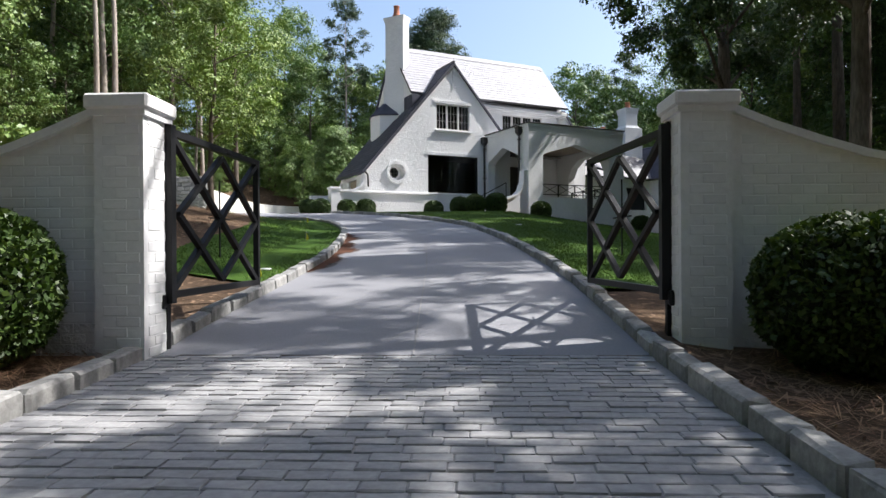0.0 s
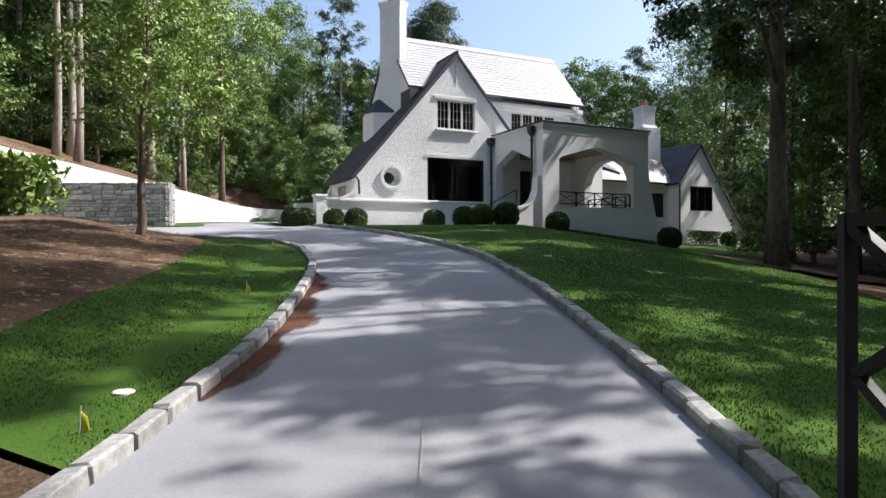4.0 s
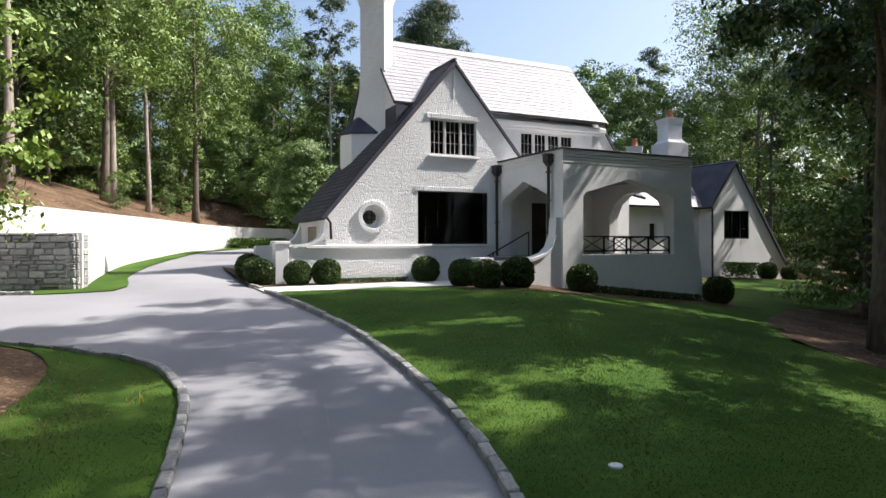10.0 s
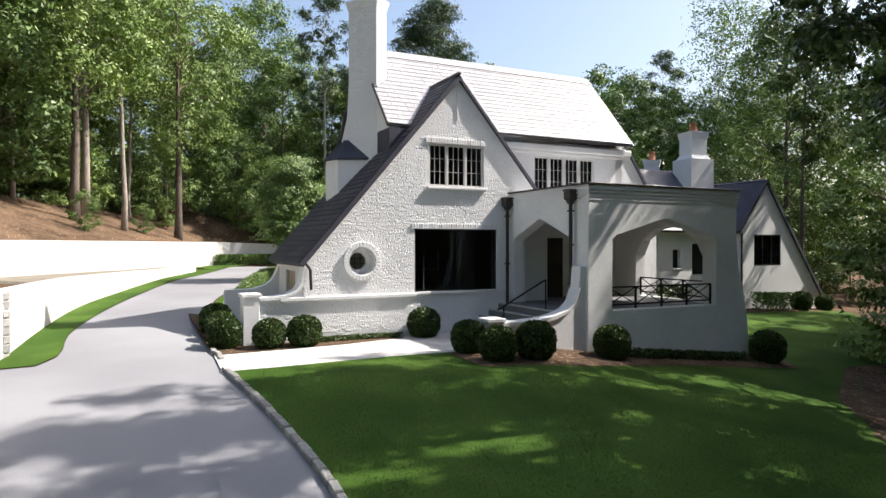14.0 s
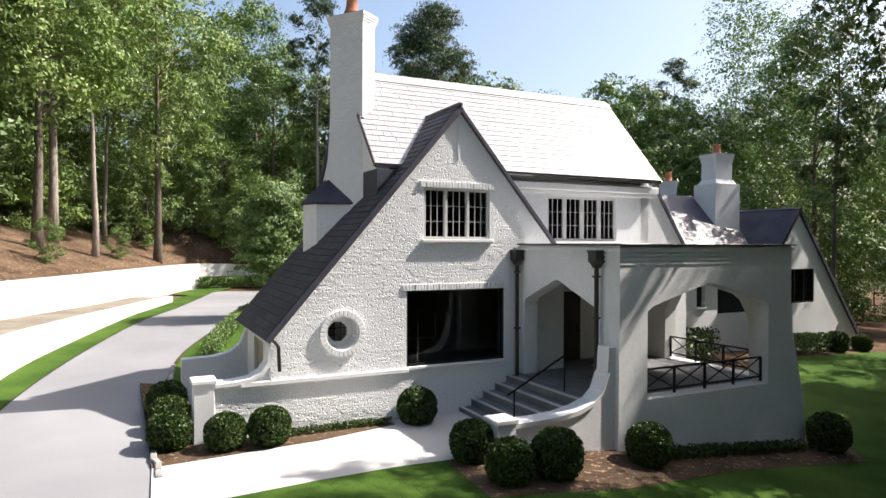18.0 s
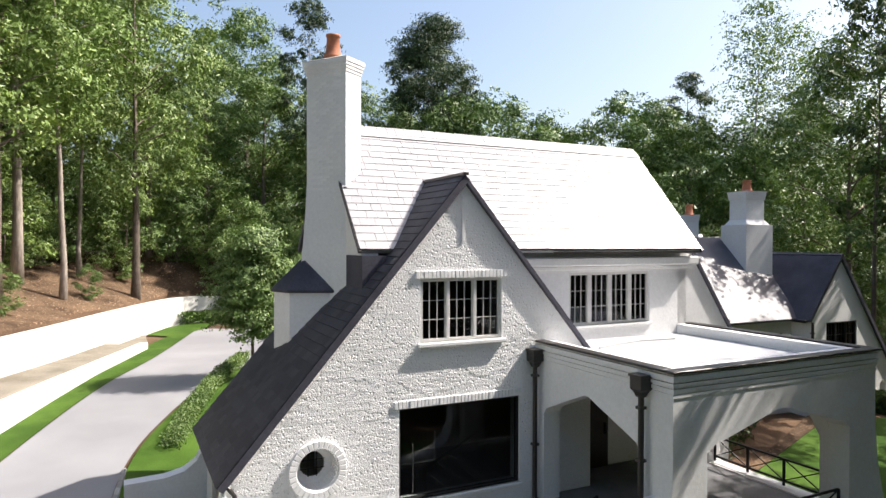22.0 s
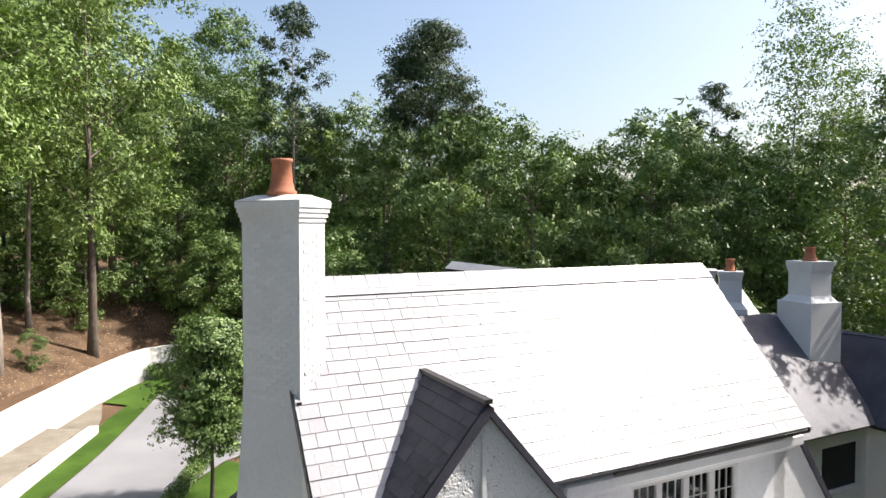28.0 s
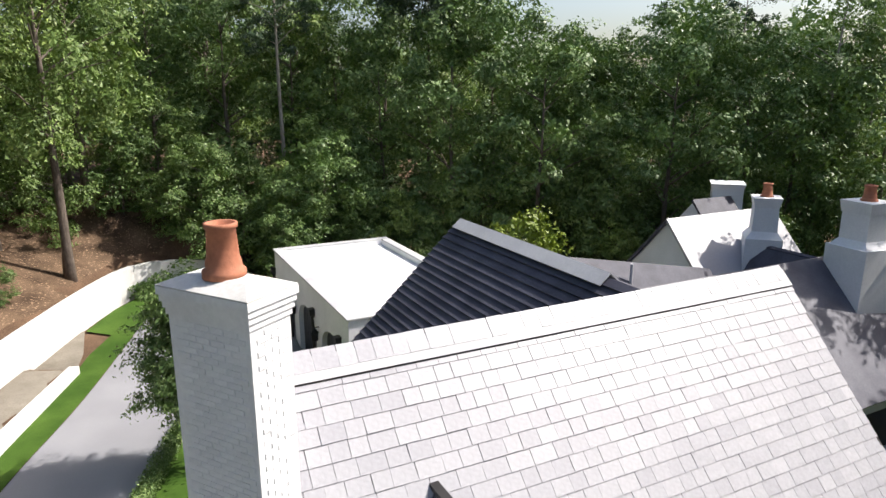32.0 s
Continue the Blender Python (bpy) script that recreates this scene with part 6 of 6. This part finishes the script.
for k in range(12):
    put_tree(protos[("back", "broad")[k % 2]], 27 + 3.5 * (k % 3) + math.sin(k * 1.9), 13 + 2.6 * k, k * 2.3, 0.95 + 0.08 * math.sin(k * 2.9))

# distant woods that close the view all round
n = 170000
ang = rng.uniform(0, math.tau, n)
rad = rng.uniform(74, 125, n)
px, py = rad * np.cos(ang), 34 + rad * np.sin(ang)
top = 20 + 4 * np.sin(ang * 17) + 3 * np.sin(ang * 41 + 1)
pz = 2 + top * rng.uniform(0, 1, n) ** 0.8
keep = (py > 20) | (np.abs(px) > 40) | (rad > 90)
tagged(new("distant_woods", quads("distant_woods", leaf_quads(np.stack([px, py, pz], 1)[keep], 1.15, rng, 0, True), LEAF)), "distant green woods behind the trees", "woods", kind="stuff")


# ---- clipped shrubs ----
def boxwood(name, r, h, leaves, size, label, seed):
    rng = np.random.default_rng(seed)
    t = thing(name, label, "shrub", group="clipped boxwoods")
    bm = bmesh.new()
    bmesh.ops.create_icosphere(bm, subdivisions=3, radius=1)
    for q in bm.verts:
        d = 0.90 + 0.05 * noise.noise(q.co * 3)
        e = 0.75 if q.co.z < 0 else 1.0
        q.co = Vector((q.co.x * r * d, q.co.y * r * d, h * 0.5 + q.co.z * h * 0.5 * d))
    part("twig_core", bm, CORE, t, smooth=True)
    d = rng.normal(size=(leaves, 3))
    d /= np.linalg.norm(d, axis=1)[:, None]
    k = np.sign(d) * np.abs(d) ** 0.85
    k /= (np.linalg.norm(k, axis=1)[:, None] * 0.55 + 0.45)
    lump = np.array([noise.noise(Vector(q) * 3.5) for q in d])[:, None]
    pts = k * rng.uniform(0.88, 1.02, (leaves, 1)) * (1 + 0.05 * lump) * (r, r, h * 0.5) + (0, 0, h * 0.5)
    c = new("foliage", quads("foliage", leaf_quads(pts, size, rng), LEAF_BOX))
    c.parent = t
    return t


small = boxwood("boxwood_ball", 0.38, 0.74, 5200, 0.055, "clipped round boxwood at the foot of the wall", 21)
spots = [(-5.82, -0.04, 1.0), (-4.93, -0.50, 0.95), (-4.16, -0.55, 1.0), (-1.15, -0.42, 1.05), (-1.26, -2.95, 1.0), (-1.24, -4.1, 1.0), (-0.42, -4.2, 1.1), (1.75, -3.95, 1.05), (7.0, -3.8, 1.15), (-5.75, 1.0, 1.0), (-5.75, 2.0, 1.05), (19.4, 3.9, 1.2), (20.9, 3.8, 1.05)]
for i, (u, v, s) in enumerate(spots):
    p = house_to_world(u, v)
    m = Matrix.Translation((p.x, p.y, ground_z(p.x, p.y) - 0.02)) @ Matrix.Rotation(i * 1.3, 4, "Z") @ Matrix.Scale(s, 4)
    if i == 0:
        small.matrix_world = m
    else:
        copy_thing(small, m)
big = boxwood("large_boxwood", 0.50, 0.86, 16000, 0.040, "large clipped boxwood beside the entrance wall", 22)
big.matrix_world = Matrix.Translation((-1.78, 9.55, 2.64))
copy_thing(big, Matrix.Translation((2.72, 9.75, 2.62)) @ Matrix.Rotation(2.0, 4, "Z") @ Matrix.Diagonal((1, 1, 0.93, 1)))


# hedges and ground planting
def hedge(name, pts, w, h, leaves, size, label, mat=LEAF_BOX, seed=31):
    rng = np.random.default_rng(seed)
    c = smooth_line(pts, 30)
    t = thing(name, label, "hedge")
    i = rng.integers(0, 29, leaves)
    f = rng.uniform(0, 1, (leaves, 1))
    p = c[i] + (c[i + 1] - c[i]) * f
    off = rng.uniform(-w / 2, w / 2, (leaves, 2))
    zz = np.array([ground_z(*q) for q in c])[i] + h * rng.uniform(0, 1, leaves) ** 0.6
    q = np.concatenate([p + off, zz[:, None]], axis=1)
    ob = new("foliage", quads("foliage", leaf_quads(q, size, rng), mat))
    ob.parent = t
    return t


hedge("box_hedge", hw((-4.3, 7.0), (-2.8, 12.0), (-1.1, 16.2)), 0.5, 0.45, 16000, 0.06, "low bright box hedge along the side lawn", LEAF_HORN)
hedge("back_shrubs", [(-16.0, 58.6), (-14.6, 59.6), (-12.9, 60.2)], 0.8, 0.7, 5000, 0.12, "low shrubs at the end of the driveway", LEAF_LIGHT, 33)
hedge("ground_cover", hw((-4.0, -0.22), (-3.0, -0.2), (-2.2, -0.2), (-1.7, -0.25)), 0.22, 0.16, 2600, 0.05, "thin row of ground cover at the foot of the gable", LEAF_BOX, 34)
hedge("porch_planting", hw((2.2, -3.75), (4.0, -3.7), (6.3, -3.7)), 0.3, 0.22, 3000, 0.07, "low dark planting along the porch base", LEAF_BOX, 35)
hedge("courtyard_planting", hw((8.3, 2.4), (10.2, 3.3), (12.2, 4.4)), 1.3, 1.1, 5000, 0.12, "shrubs in the courtyard beyond the porch", LEAF_BOX, 36)
hedge("laurel_shrubs", [(-11.0, 22.6), (-9.3, 22.3), (-8.0, 22.1)], 1.0, 1.2, 5200, 0.17, "bright leafy laurel shrubs at the edge of the straw bed", LEAF_LIGHT, 38)
hedge("wing_planting", hw((16.6, 3.9), (17.6, 3.9), (18.4, 3.9)), 0.7, 0.8, 2500, 0.1, "pale flowering shrubs below the wing window", LEAF_LIGHT, 37)


# ---- grass blades on the lawns ----
def grass(name, outline, n, x0, x1, y0, y1, hmax, label, seed):
    rng = np.random.default_rng(seed)
    xs, ys = rng.uniform(x0, x1, n * 3), y0 + (y1 - y0) * rng.beta(1.0, 2.0, n * 3)
    keep = [(x, y) for x, y in zip(xs, ys) if inside(outline, x, y)][:n]
    p = np.array([(x, y, ground_z(x, y) + 0.025) for x, y in keep])
    m = len(p)
    a = rng.uniform(0, math.tau, m)
    w = np.stack([np.cos(a), np.sin(a), np.zeros(m)], 1) * rng.uniform(0.0035, 0.007, (m, 1))
    h = rng.uniform(0.5, 1.0, (m, 1)) * hmax
    lean = rng.normal(size=(m, 3)) * (0.35, 0.35, 0) * h
    tip = p + lean + np.array((0, 0, 1)) * h
    ob = new(name, quads(name, np.stack([p - w, p + w, tip + w * 0.25, tip - w * 0.25], 1), GRASS))
    tagged(ob, label, "grass", kind="stuff")


grass("lawn_grass", LAWN_L, 40000, -8.5, -0.9, 12.2, 24.3, 0.022, "short mown grass blades", 41)
grass("lawn_grass", LAWN_R, 120000, -4.5, 9.5, 12, 35, 0.022, "short mown grass blades", 42)

# pine straw strewn on the mulch by the gate
rng = np.random.default_rng(51)
for x0, x1, y0, y1, n in ((-2.9, -1.06, 8.0, 10.0, 5000), (1.95, 4.2, 7.6, 10.2, 5000), (-6.5, -3.0, 12.5, 22.5, 9000)):
    p = np.stack([rng.uniform(x0, x1, n), rng.uniform(y0, y1, n)], 1)
    z = np.array([ground_z(*q) for q in p]) + rng.uniform(0.015, 0.045, n)
    a = rng.uniform(0, math.tau, n)
    d = np.stack([np.cos(a), np.sin(a), rng.normal(size=n) * 0.2], 1) * rng.uniform(0.03, 0.075, (n, 1))
    w = np.stack([-np.sin(a), np.cos(a), np.zeros(n)], 1) * rng.uniform(0.0013, 0.003, (n, 1))
    c = np.concatenate([p, z[:, None]], 1)
    tagged(new("pine_straw", quads("pine_straw", np.stack([c - d - w, c - d + w, c + d + w, c + d - w], 1), STRAW_NEEDLE)), "loose brown pine straw and bark on the bed", "mulch", kind="stuff")

# ---- pieces: slates, bricks, stones, cobbles ----
rnd = random.Random(5)


def slate_field():
    slope = math.atan(ROOF_RISE)
    L = (RIDGE_V - EAVE_V) / math.cos(slope)
    expo = 0.185
    rows = int(L / expo)
    meshes = {}
    for k in range(4):
        bm = bmesh.new()
        w = (0.20, 0.235, 0.265, 0.30)[k]
        vs = box(bm, 0.003, w - 0.003, 0, expo * 1.35, -0.012, 0.0)
        for q in vs:
            q.co.z += 0.014 * (1 - q.co.y / (expo * 1.35))
        meshes[k] = (w, from_bm("slate", bm, SLATE))
    single, many = 0, []
    for r in range(rows + 1):
        u = ROOF_U0 - 0.02 - rnd.uniform(0, 0.2)
        while u < ROOF_U1:
            k = rnd.randrange(4)
            w, me = meshes[k]
            cut = 1.0
            if u < ROOF_U0:
                cut = (u + w - ROOF_U0) / w
                if cut < 0.15:
                    u += w
                    continue
            u_at = max(u, ROOF_U0)
            if u_at + w * cut > ROOF_U1:
                cut = (ROOF_U1 - u_at) / w
                if cut < 0.15:
                    break
            s = r * expo
            v, z = EAVE_V + s * math.cos(slope), 9.90 + s * math.sin(slope) + 0.012
            uc = u_at + w * cut / 2
            hidden = abs(uc) < 2.3 and z < gable_z(uc) - 0.40
            local = Matrix.Rotation(radians(-CH_TURN), 2) @ Vector((uc - CH[0], v + 0.06 - CH[1]))
            near_chimney = abs(local.x) < CH_A - 0.10 and abs(local.y) < CH_B - 0.10
            if not hidden and not near_chimney and s < L - 0.04:
                m = Matrix.Translation((u_at + rnd.uniform(-0.003, 0.003), v, z + rnd.uniform(-0.002, 0.003))) @ Matrix.Rotation(slope + rnd.uniform(-0.012, 0.012), 4, "X") @ Matrix.Rotation(rnd.uniform(-0.010, 0.010), 4, "Z") @ Matrix.Diagonal((cut, 1, 1, 1))
                many.append((m, k))
            u += w
    # the slates over the window end stay single, the rest is joined
    near = sorted(range(len(many)), key=lambda i: (many[i][0].translation - Vector((0.8, 1.6, 11.2))).length)
    pick = set(near[:300])
    verts, faces = [], []
    for i, (m, k) in enumerate(many):
        if i in pick:
            piece("slate", meshes[k][1], main_roof, m)
        else:
            me = meshes[k][1]
            n = len(verts)
            verts += [m @ q.co for q in me.vertices]
            faces += [tuple(n + j for j in p.vertices) for p in me.polygons]
    me = bpy.data.meshes.new("slate_rows")
    me.from_pydata(verts, [], faces)
    me.materials.append(SLATE_J)
    ob = new("slate_rows", me)
    ob.parent = main_roof
    ob["kind"] = "stuff"


slate_field()


def dark_courses(roof, p0, p1, p2, p3, expo, label):
    """Thin slate courses over a dark slope: eave p0-p1, ridge p3-p2."""
    p0, p1, p2, p3 = (Vector(p) for p in (p0, p1, p2, p3))
    n = (p1 - p0).cross(p3 - p0).normalized()
    if n.z < 0:
        n = -n
    rows = int((p3 - p0).length / expo)
    verts, faces = [], []
    for r in range(rows):
        a, b = r / rows, min(1.0, (r + 1.2) / rows)
        la, lb = p0 + (p3 - p0) * a, p0 + (p3 - p0) * b
        ra, rb = p1 + (p2 - p1) * a, p1 + (p2 - p1) * b
        cells = max(1, int((ra - la).length / 0.25))
        off = rnd.uniform(0, 0.5)
        cuts = [0.0] + [min(1, max(0, (c + off + rnd.uniform(-0.12, 0.12)) / cells)) for c in range(cells)] + [1.0]
        cuts = sorted(cuts)
        for c0, c1 in zip(cuts, cuts[1:]):
            if c1 - c0 < 1e-3:
                continue
            e = 0.004 / max(0.1, (ra - la).length)
            h = rnd.uniform(0.022, 0.032)
            quad = [la + (ra - la) * (c0 + e) + n * h, la + (ra - la) * (c1 - e) + n * h, lb + (rb - lb) * (c1 - e) + n * 0.01, lb + (rb - lb) * (c0 + e) + n * 0.01]
            foot = [quad[0] - n * 0.02, quad[1] - n * 0.02]
            k = len(verts)
            verts += quad + foot
            faces += [(k, k + 1, k + 2, k + 3), (k + 4, k + 5, k + 1, k)]
    me = bpy.data.meshes.new("slate_courses")
    me.from_pydata(verts, [], faces)
    me.materials.append(SHADE_DARKSLATE_J)
    ob = new("slate_courses", me)
    ob.parent = roof
    ob["kind"] = "stuff"
    ob["label"] = label


z4 = gable_z(4.16) + 0.05
dark_courses(gable_roof, (-4.16, 1.5, z4), (-4.16, -0.1, z4), (0, -0.1, GABLE_APEX + 0.05), (0, 1.5, GABLE_APEX + 0.05), 0.17, "dark slate courses")
dark_courses(gable_roof, (-4.16, 3.45, z4), (-4.16, 1.5, z4), (-2.0, 1.5, gable_z(2.0) + 0.05), (-2.0, 3.45, gable_z(2.0) + 0.05), 0.17, "dark slate courses")


def brick_field(parent, test, a0, a1, b0, b1, put, proud, jitter, singles, bw=0.205, bh=0.071, joint=0.010, bevel=0.006, near=None, name="brick", tilt=0.0, mat=None):
    """Bricks laid on a wall face; put(a, b) gives the matrix of a brick's back."""
    me = [block_mesh(name, bw, proud + rnd.uniform(-jitter, jitter), bh, bevel, mat or WHITE_PIECE) for _ in range(5)]
    rows = []
    r = 0
    b = b0 + bh / 2
    while b < b1:
        a = a0 + (0 if r % 2 else bw / 2) - 0.02
        while a < a1:
            if test(a, b):
                rows.append((a, b))
            a += bw + joint
        b += bh + joint
        r += 1
    order = sorted(range(len(rows)), key=lambda i: (rows[i][0] - near[0]) ** 2 + (rows[i][1] - near[1]) ** 2) if near else list(range(len(rows)))
    pick = set(order[:singles])
    places = []
    for i, (a, b) in enumerate(rows):
        m = put(a, b)
        if tilt:
            m = m @ Matrix.Rotation(rnd.uniform(-tilt, tilt), 4, "Z") @ Matrix.Rotation(rnd.uniform(-tilt, tilt), 4, "X") @ Matrix.Rotation(rnd.uniform(-tilt, tilt) * 0.4, 4, "Y")
        if i in pick:
            piece(name, me[i % 5], parent, m)
        else:
            places.append((m, bw, proud + rnd.uniform(-jitter, jitter), bh, bevel))
    if places:
        joined_blocks("brick_courses", places, mat or WHITE_ROUGH, parent)


def gable_test(a, b):
    if b > gable_z(a) - 0.14 or not inside(gable_outline, a - 0.1, b) or not inside(gable_outline, a + 0.1, b) or not inside(gable_outline, a, b + 0.06):
        return False
    for (u0, u1, z0, z1), m, up in ((GWIN, 0.13, 0.19), (BWIN, 0.13, 0.19)):
        if u0 - m < a < u1 + m and z0 - 0.1 < b < z1 + up:
            return False
    if abs(a) < 0.13 and 10.0 < b < 10.9:
        return False
    if 5.42 < b < 5.63 and a < 1.3:
        return False
    if a > 1.42 and b < 8.05:
        return False
    return (a - ROUND_C[0]) ** 2 + (b - ROUND_C[1]) ** 2 > 0.57 ** 2


brick_field(gable_wall, gable_test, -5.4, 2.8, 4.1, 11.1, lambda a, b: Matrix.Translation((a, 0.004, b)), 0.006, 0.003, 260, bw=0.152, bh=0.055, joint=0.007, bevel=0.004, near=(0, 10.4), tilt=0.010, mat=WHITE_PITTED)


def ring_bricks():
    for k in range(30):
        t = k * math.tau / 30
        m = Matrix.Translation((ROUND_C[0] + 0.405 * math.cos(t), -0.05, ROUND_C[1] + 0.405 * math.sin(t))) @ Matrix.Rotation(-t, 4, "Y")
        piece("ring_brick", ring_me, rw, m)


ring_me = block_mesh("ring_brick", 0.125, 0.018, 0.075, 0.008, WHITE_PIECE)
ring_bricks()


# chimney faces
def chimney_face(turn, half, away, singles):
    rot = Matrix.Translation((CH[0], CH[1], 0)) @ Matrix.Rotation(radians(turn), 4, "Z")
    brick_field(chimney, lambda a, b: abs(a) < half - 0.085 and rnd.random() > 0.02, -half + 0.09, half, 10.9, 13.2, lambda a, b: rot @ Matrix.Translation((a, -away + 0.003, b)), 0.010, 0.004, singles, bw=0.155, bh=0.05, joint=0.007, bevel=0.004, near=(0, 12.6), tilt=0.012)


chimney_face(CH_TURN - 90, CH_B, CH_A, 200)
chimney_face(CH_TURN, CH_A, CH_B, 60)


# gate pillars and their walls
def box_face(core, x0, x1, y, z0, z1, singles, turn=0, flip=None):
    put = (lambda a, b: Matrix.Translation((a, y, b))) if turn == 0 else (lambda a, b: Matrix.Translation((y, a, b)) @ Matrix.Rotation(radians(turn), 4, "Z"))
    brick_field(core, lambda a, b: x0 + 0.06 < a < x1 - 0.058 and z0 < b < z1 - 0.02, x0 + 0.07, x1, z0, z1, put, 0.005, 0.0015, singles, bw=0.135, bh=0.053, joint=0.006, bevel=0.003, near=((x0 + x1) / 2, 3.4), tilt=0.008)


box_face(PIL_L[1], -1.28, -1.0, 9.962, 2.66, 4.02, 60)
box_face(PIL_L[1], 9.96, 10.25, -1.002, 2.66, 4.02, 60, 90)
box_face(PIL_R[1], 2.0, 2.29, 10.242, 2.62, 4.05, 60)
box_face(PIL_R[1], 10.24, 10.54, 2.002, 2.62, 4.05, 60, -90)
brick_field(WALL_L[1], lambda a, b: b < float(np.interp(a, np.linspace(-3.6, -1.28, 11), [3.57] * 3 + sweep_l)) - 0.05 and a < -1.36, -3.6, -1.30, 2.5, 4.05, lambda a, b: Matrix.Translation((a, 10.022, b)), 0.005, 0.0015, 100, bw=0.135, bh=0.053, joint=0.006, bevel=0.003, near=(-1.7, 3.4), tilt=0.008)
brick_field(WALL_R[1], lambda a, b: b < float(np.interp(a, np.linspace(2.29, 4.9, 11), sweep_r + [3.64] * 3)) - 0.05 and a > 2.38, 2.32, 4.9, 2.5, 4.1, lambda a, b: Matrix.Translation((a, 10.322, b)), 0.005, 0.0015, 100, bw=0.135, bh=0.053, joint=0.006, bevel=0.003, near=(2.7, 3.4), tilt=0.008)


# fieldstones
def fieldstones():
    z = 4.5
    many = []
    while z < 5.88:
        h = rnd.uniform(0.09, 0.2)
        if z + h > 5.9:
            h = 5.9 - z
        if h < 0.05:
            break
        a = rnd.uniform(-0.2, 0)
        while a < swd.length - 0.05:
            w = min(rnd.uniform(0.14, 0.45), swd.length - a)
            hh = h * (0.5 if rnd.random() < 0.2 else 1)
            many.append((a + w / 2, z + hh / 2, w - 0.02, hh - 0.02))
            if hh < h:
                many.append((a + w / 2, z + hh * 1.5, w - 0.02, hh - 0.02))
            a += w
        z += h
    for a, b, w, h in many:
        bm = bmesh.new()
        soft_box(bm, -w / 2, w / 2, -rnd.uniform(0.03, 0.08), 0.06, -h / 2, h / 2, min(0.02, h * 0.3))
        for q in bm.verts:
            q.co += Vector((rnd.uniform(-1, 1), rnd.uniform(-1, 1), rnd.uniform(-1, 1))) * 0.012
        piece("stone", from_bm("stone", bm, STONE), stone_wall, SWM @ Matrix.Translation((a, 0.03, b)))
    end = [(0.06 + 0.0, 4.5 + k * 0.172) for k in range(8)]
    for _, b in end:
        for c in (0.14, 0.39):
            bm = bmesh.new()
            soft_box(bm, -0.02, rnd.uniform(0.03, 0.06), -0.115, 0.115, 0, 0.165, 0.02)
            for q in bm.verts:
                q.co += Vector((rnd.uniform(-1, 1), rnd.uniform(-1, 1), rnd.uniform(-1, 1))) * 0.012
            piece("stone", from_bm("stone", bm, STONE), stone_wall, SWM @ Matrix.Translation((swd.length, c, b)))


fieldstones()


# cobbled apron
def cobbles():
    apron = tagged(new("cobbled_apron"), "apron of worn grey cobble pavers before the gate", "paving", kind="structure")
    meshes = []
    for k in range(8):
        bm = bmesh.new()
        w, d = rnd.uniform(0.12, 0.165), 0.075
        soft_box(bm, -w / 2 + 0.002, w / 2 - 0.002, -d / 2 + 0.002, d / 2 - 0.002, -0.05, 0.0, 0.0035)
        for q in bm.verts:
            q.co += Vector((rnd.uniform(-1, 1), rnd.uniform(-1, 1), rnd.uniform(-1, 1) * 0.6)) * 0.003
        meshes.append((w, from_bm("paver", bm, COBBLE)))
    spots, y, r = [], JOINT_Y - 0.042, 0
    while y > 3.5:
        x = -0.98 - rnd.uniform(0, 0.12)
        while x < 1.76:
            w, me = meshes[rnd.randrange(8)]
            if x + w > 1.83:
                break
            spots.append((x + w / 2, y, w, me))
            x += w
        y -= 0.0765
        r += 1
    near = sorted(range(len(spots)), key=lambda i: abs(spots[i][1] - 9.1) + abs(spots[i][0] - 0.5) * 0.4)
    pick = set(near[:300])
    verts, faces = [], []
    for i, (x, y, w, me) in enumerate(spots):
        m = Matrix.Translation((x, y, ground_z(x, y) + rnd.uniform(-0.002, 0.003))) @ Matrix.Rotation(rnd.uniform(-0.010, 0.010), 4, "Y") @ Matrix.Rotation(rnd.uniform(-0.02, 0.02), 4, "Z")
        if i in pick:
            piece("paver", me, apron, m)
        else:
            n = len(verts)
            verts += [m @ q.co for q in me.vertices]
            faces += [tuple(n + j for j in p.vertices) for p in me.polygons]
    me = bpy.data.meshes.new("paver_rows")
    me.from_pydata(verts, [], faces)
    me.materials.append(COBBLE_J)
    ob = new("paver_rows", me)
    ob.parent = apron
    ob["kind"] = "stuff"


cobbles()

# the plan above is drawn to 1 : 1.35; everything is brought to true size here
UNIT = 1.35
bpy.context.view_layer.update()
for ob in list(scene.objects):
    if ob.parent is None and ob not in (cam, sun):
        ob.matrix_world = Matrix.Scale(UNIT, 4) @ ob.matrix_world
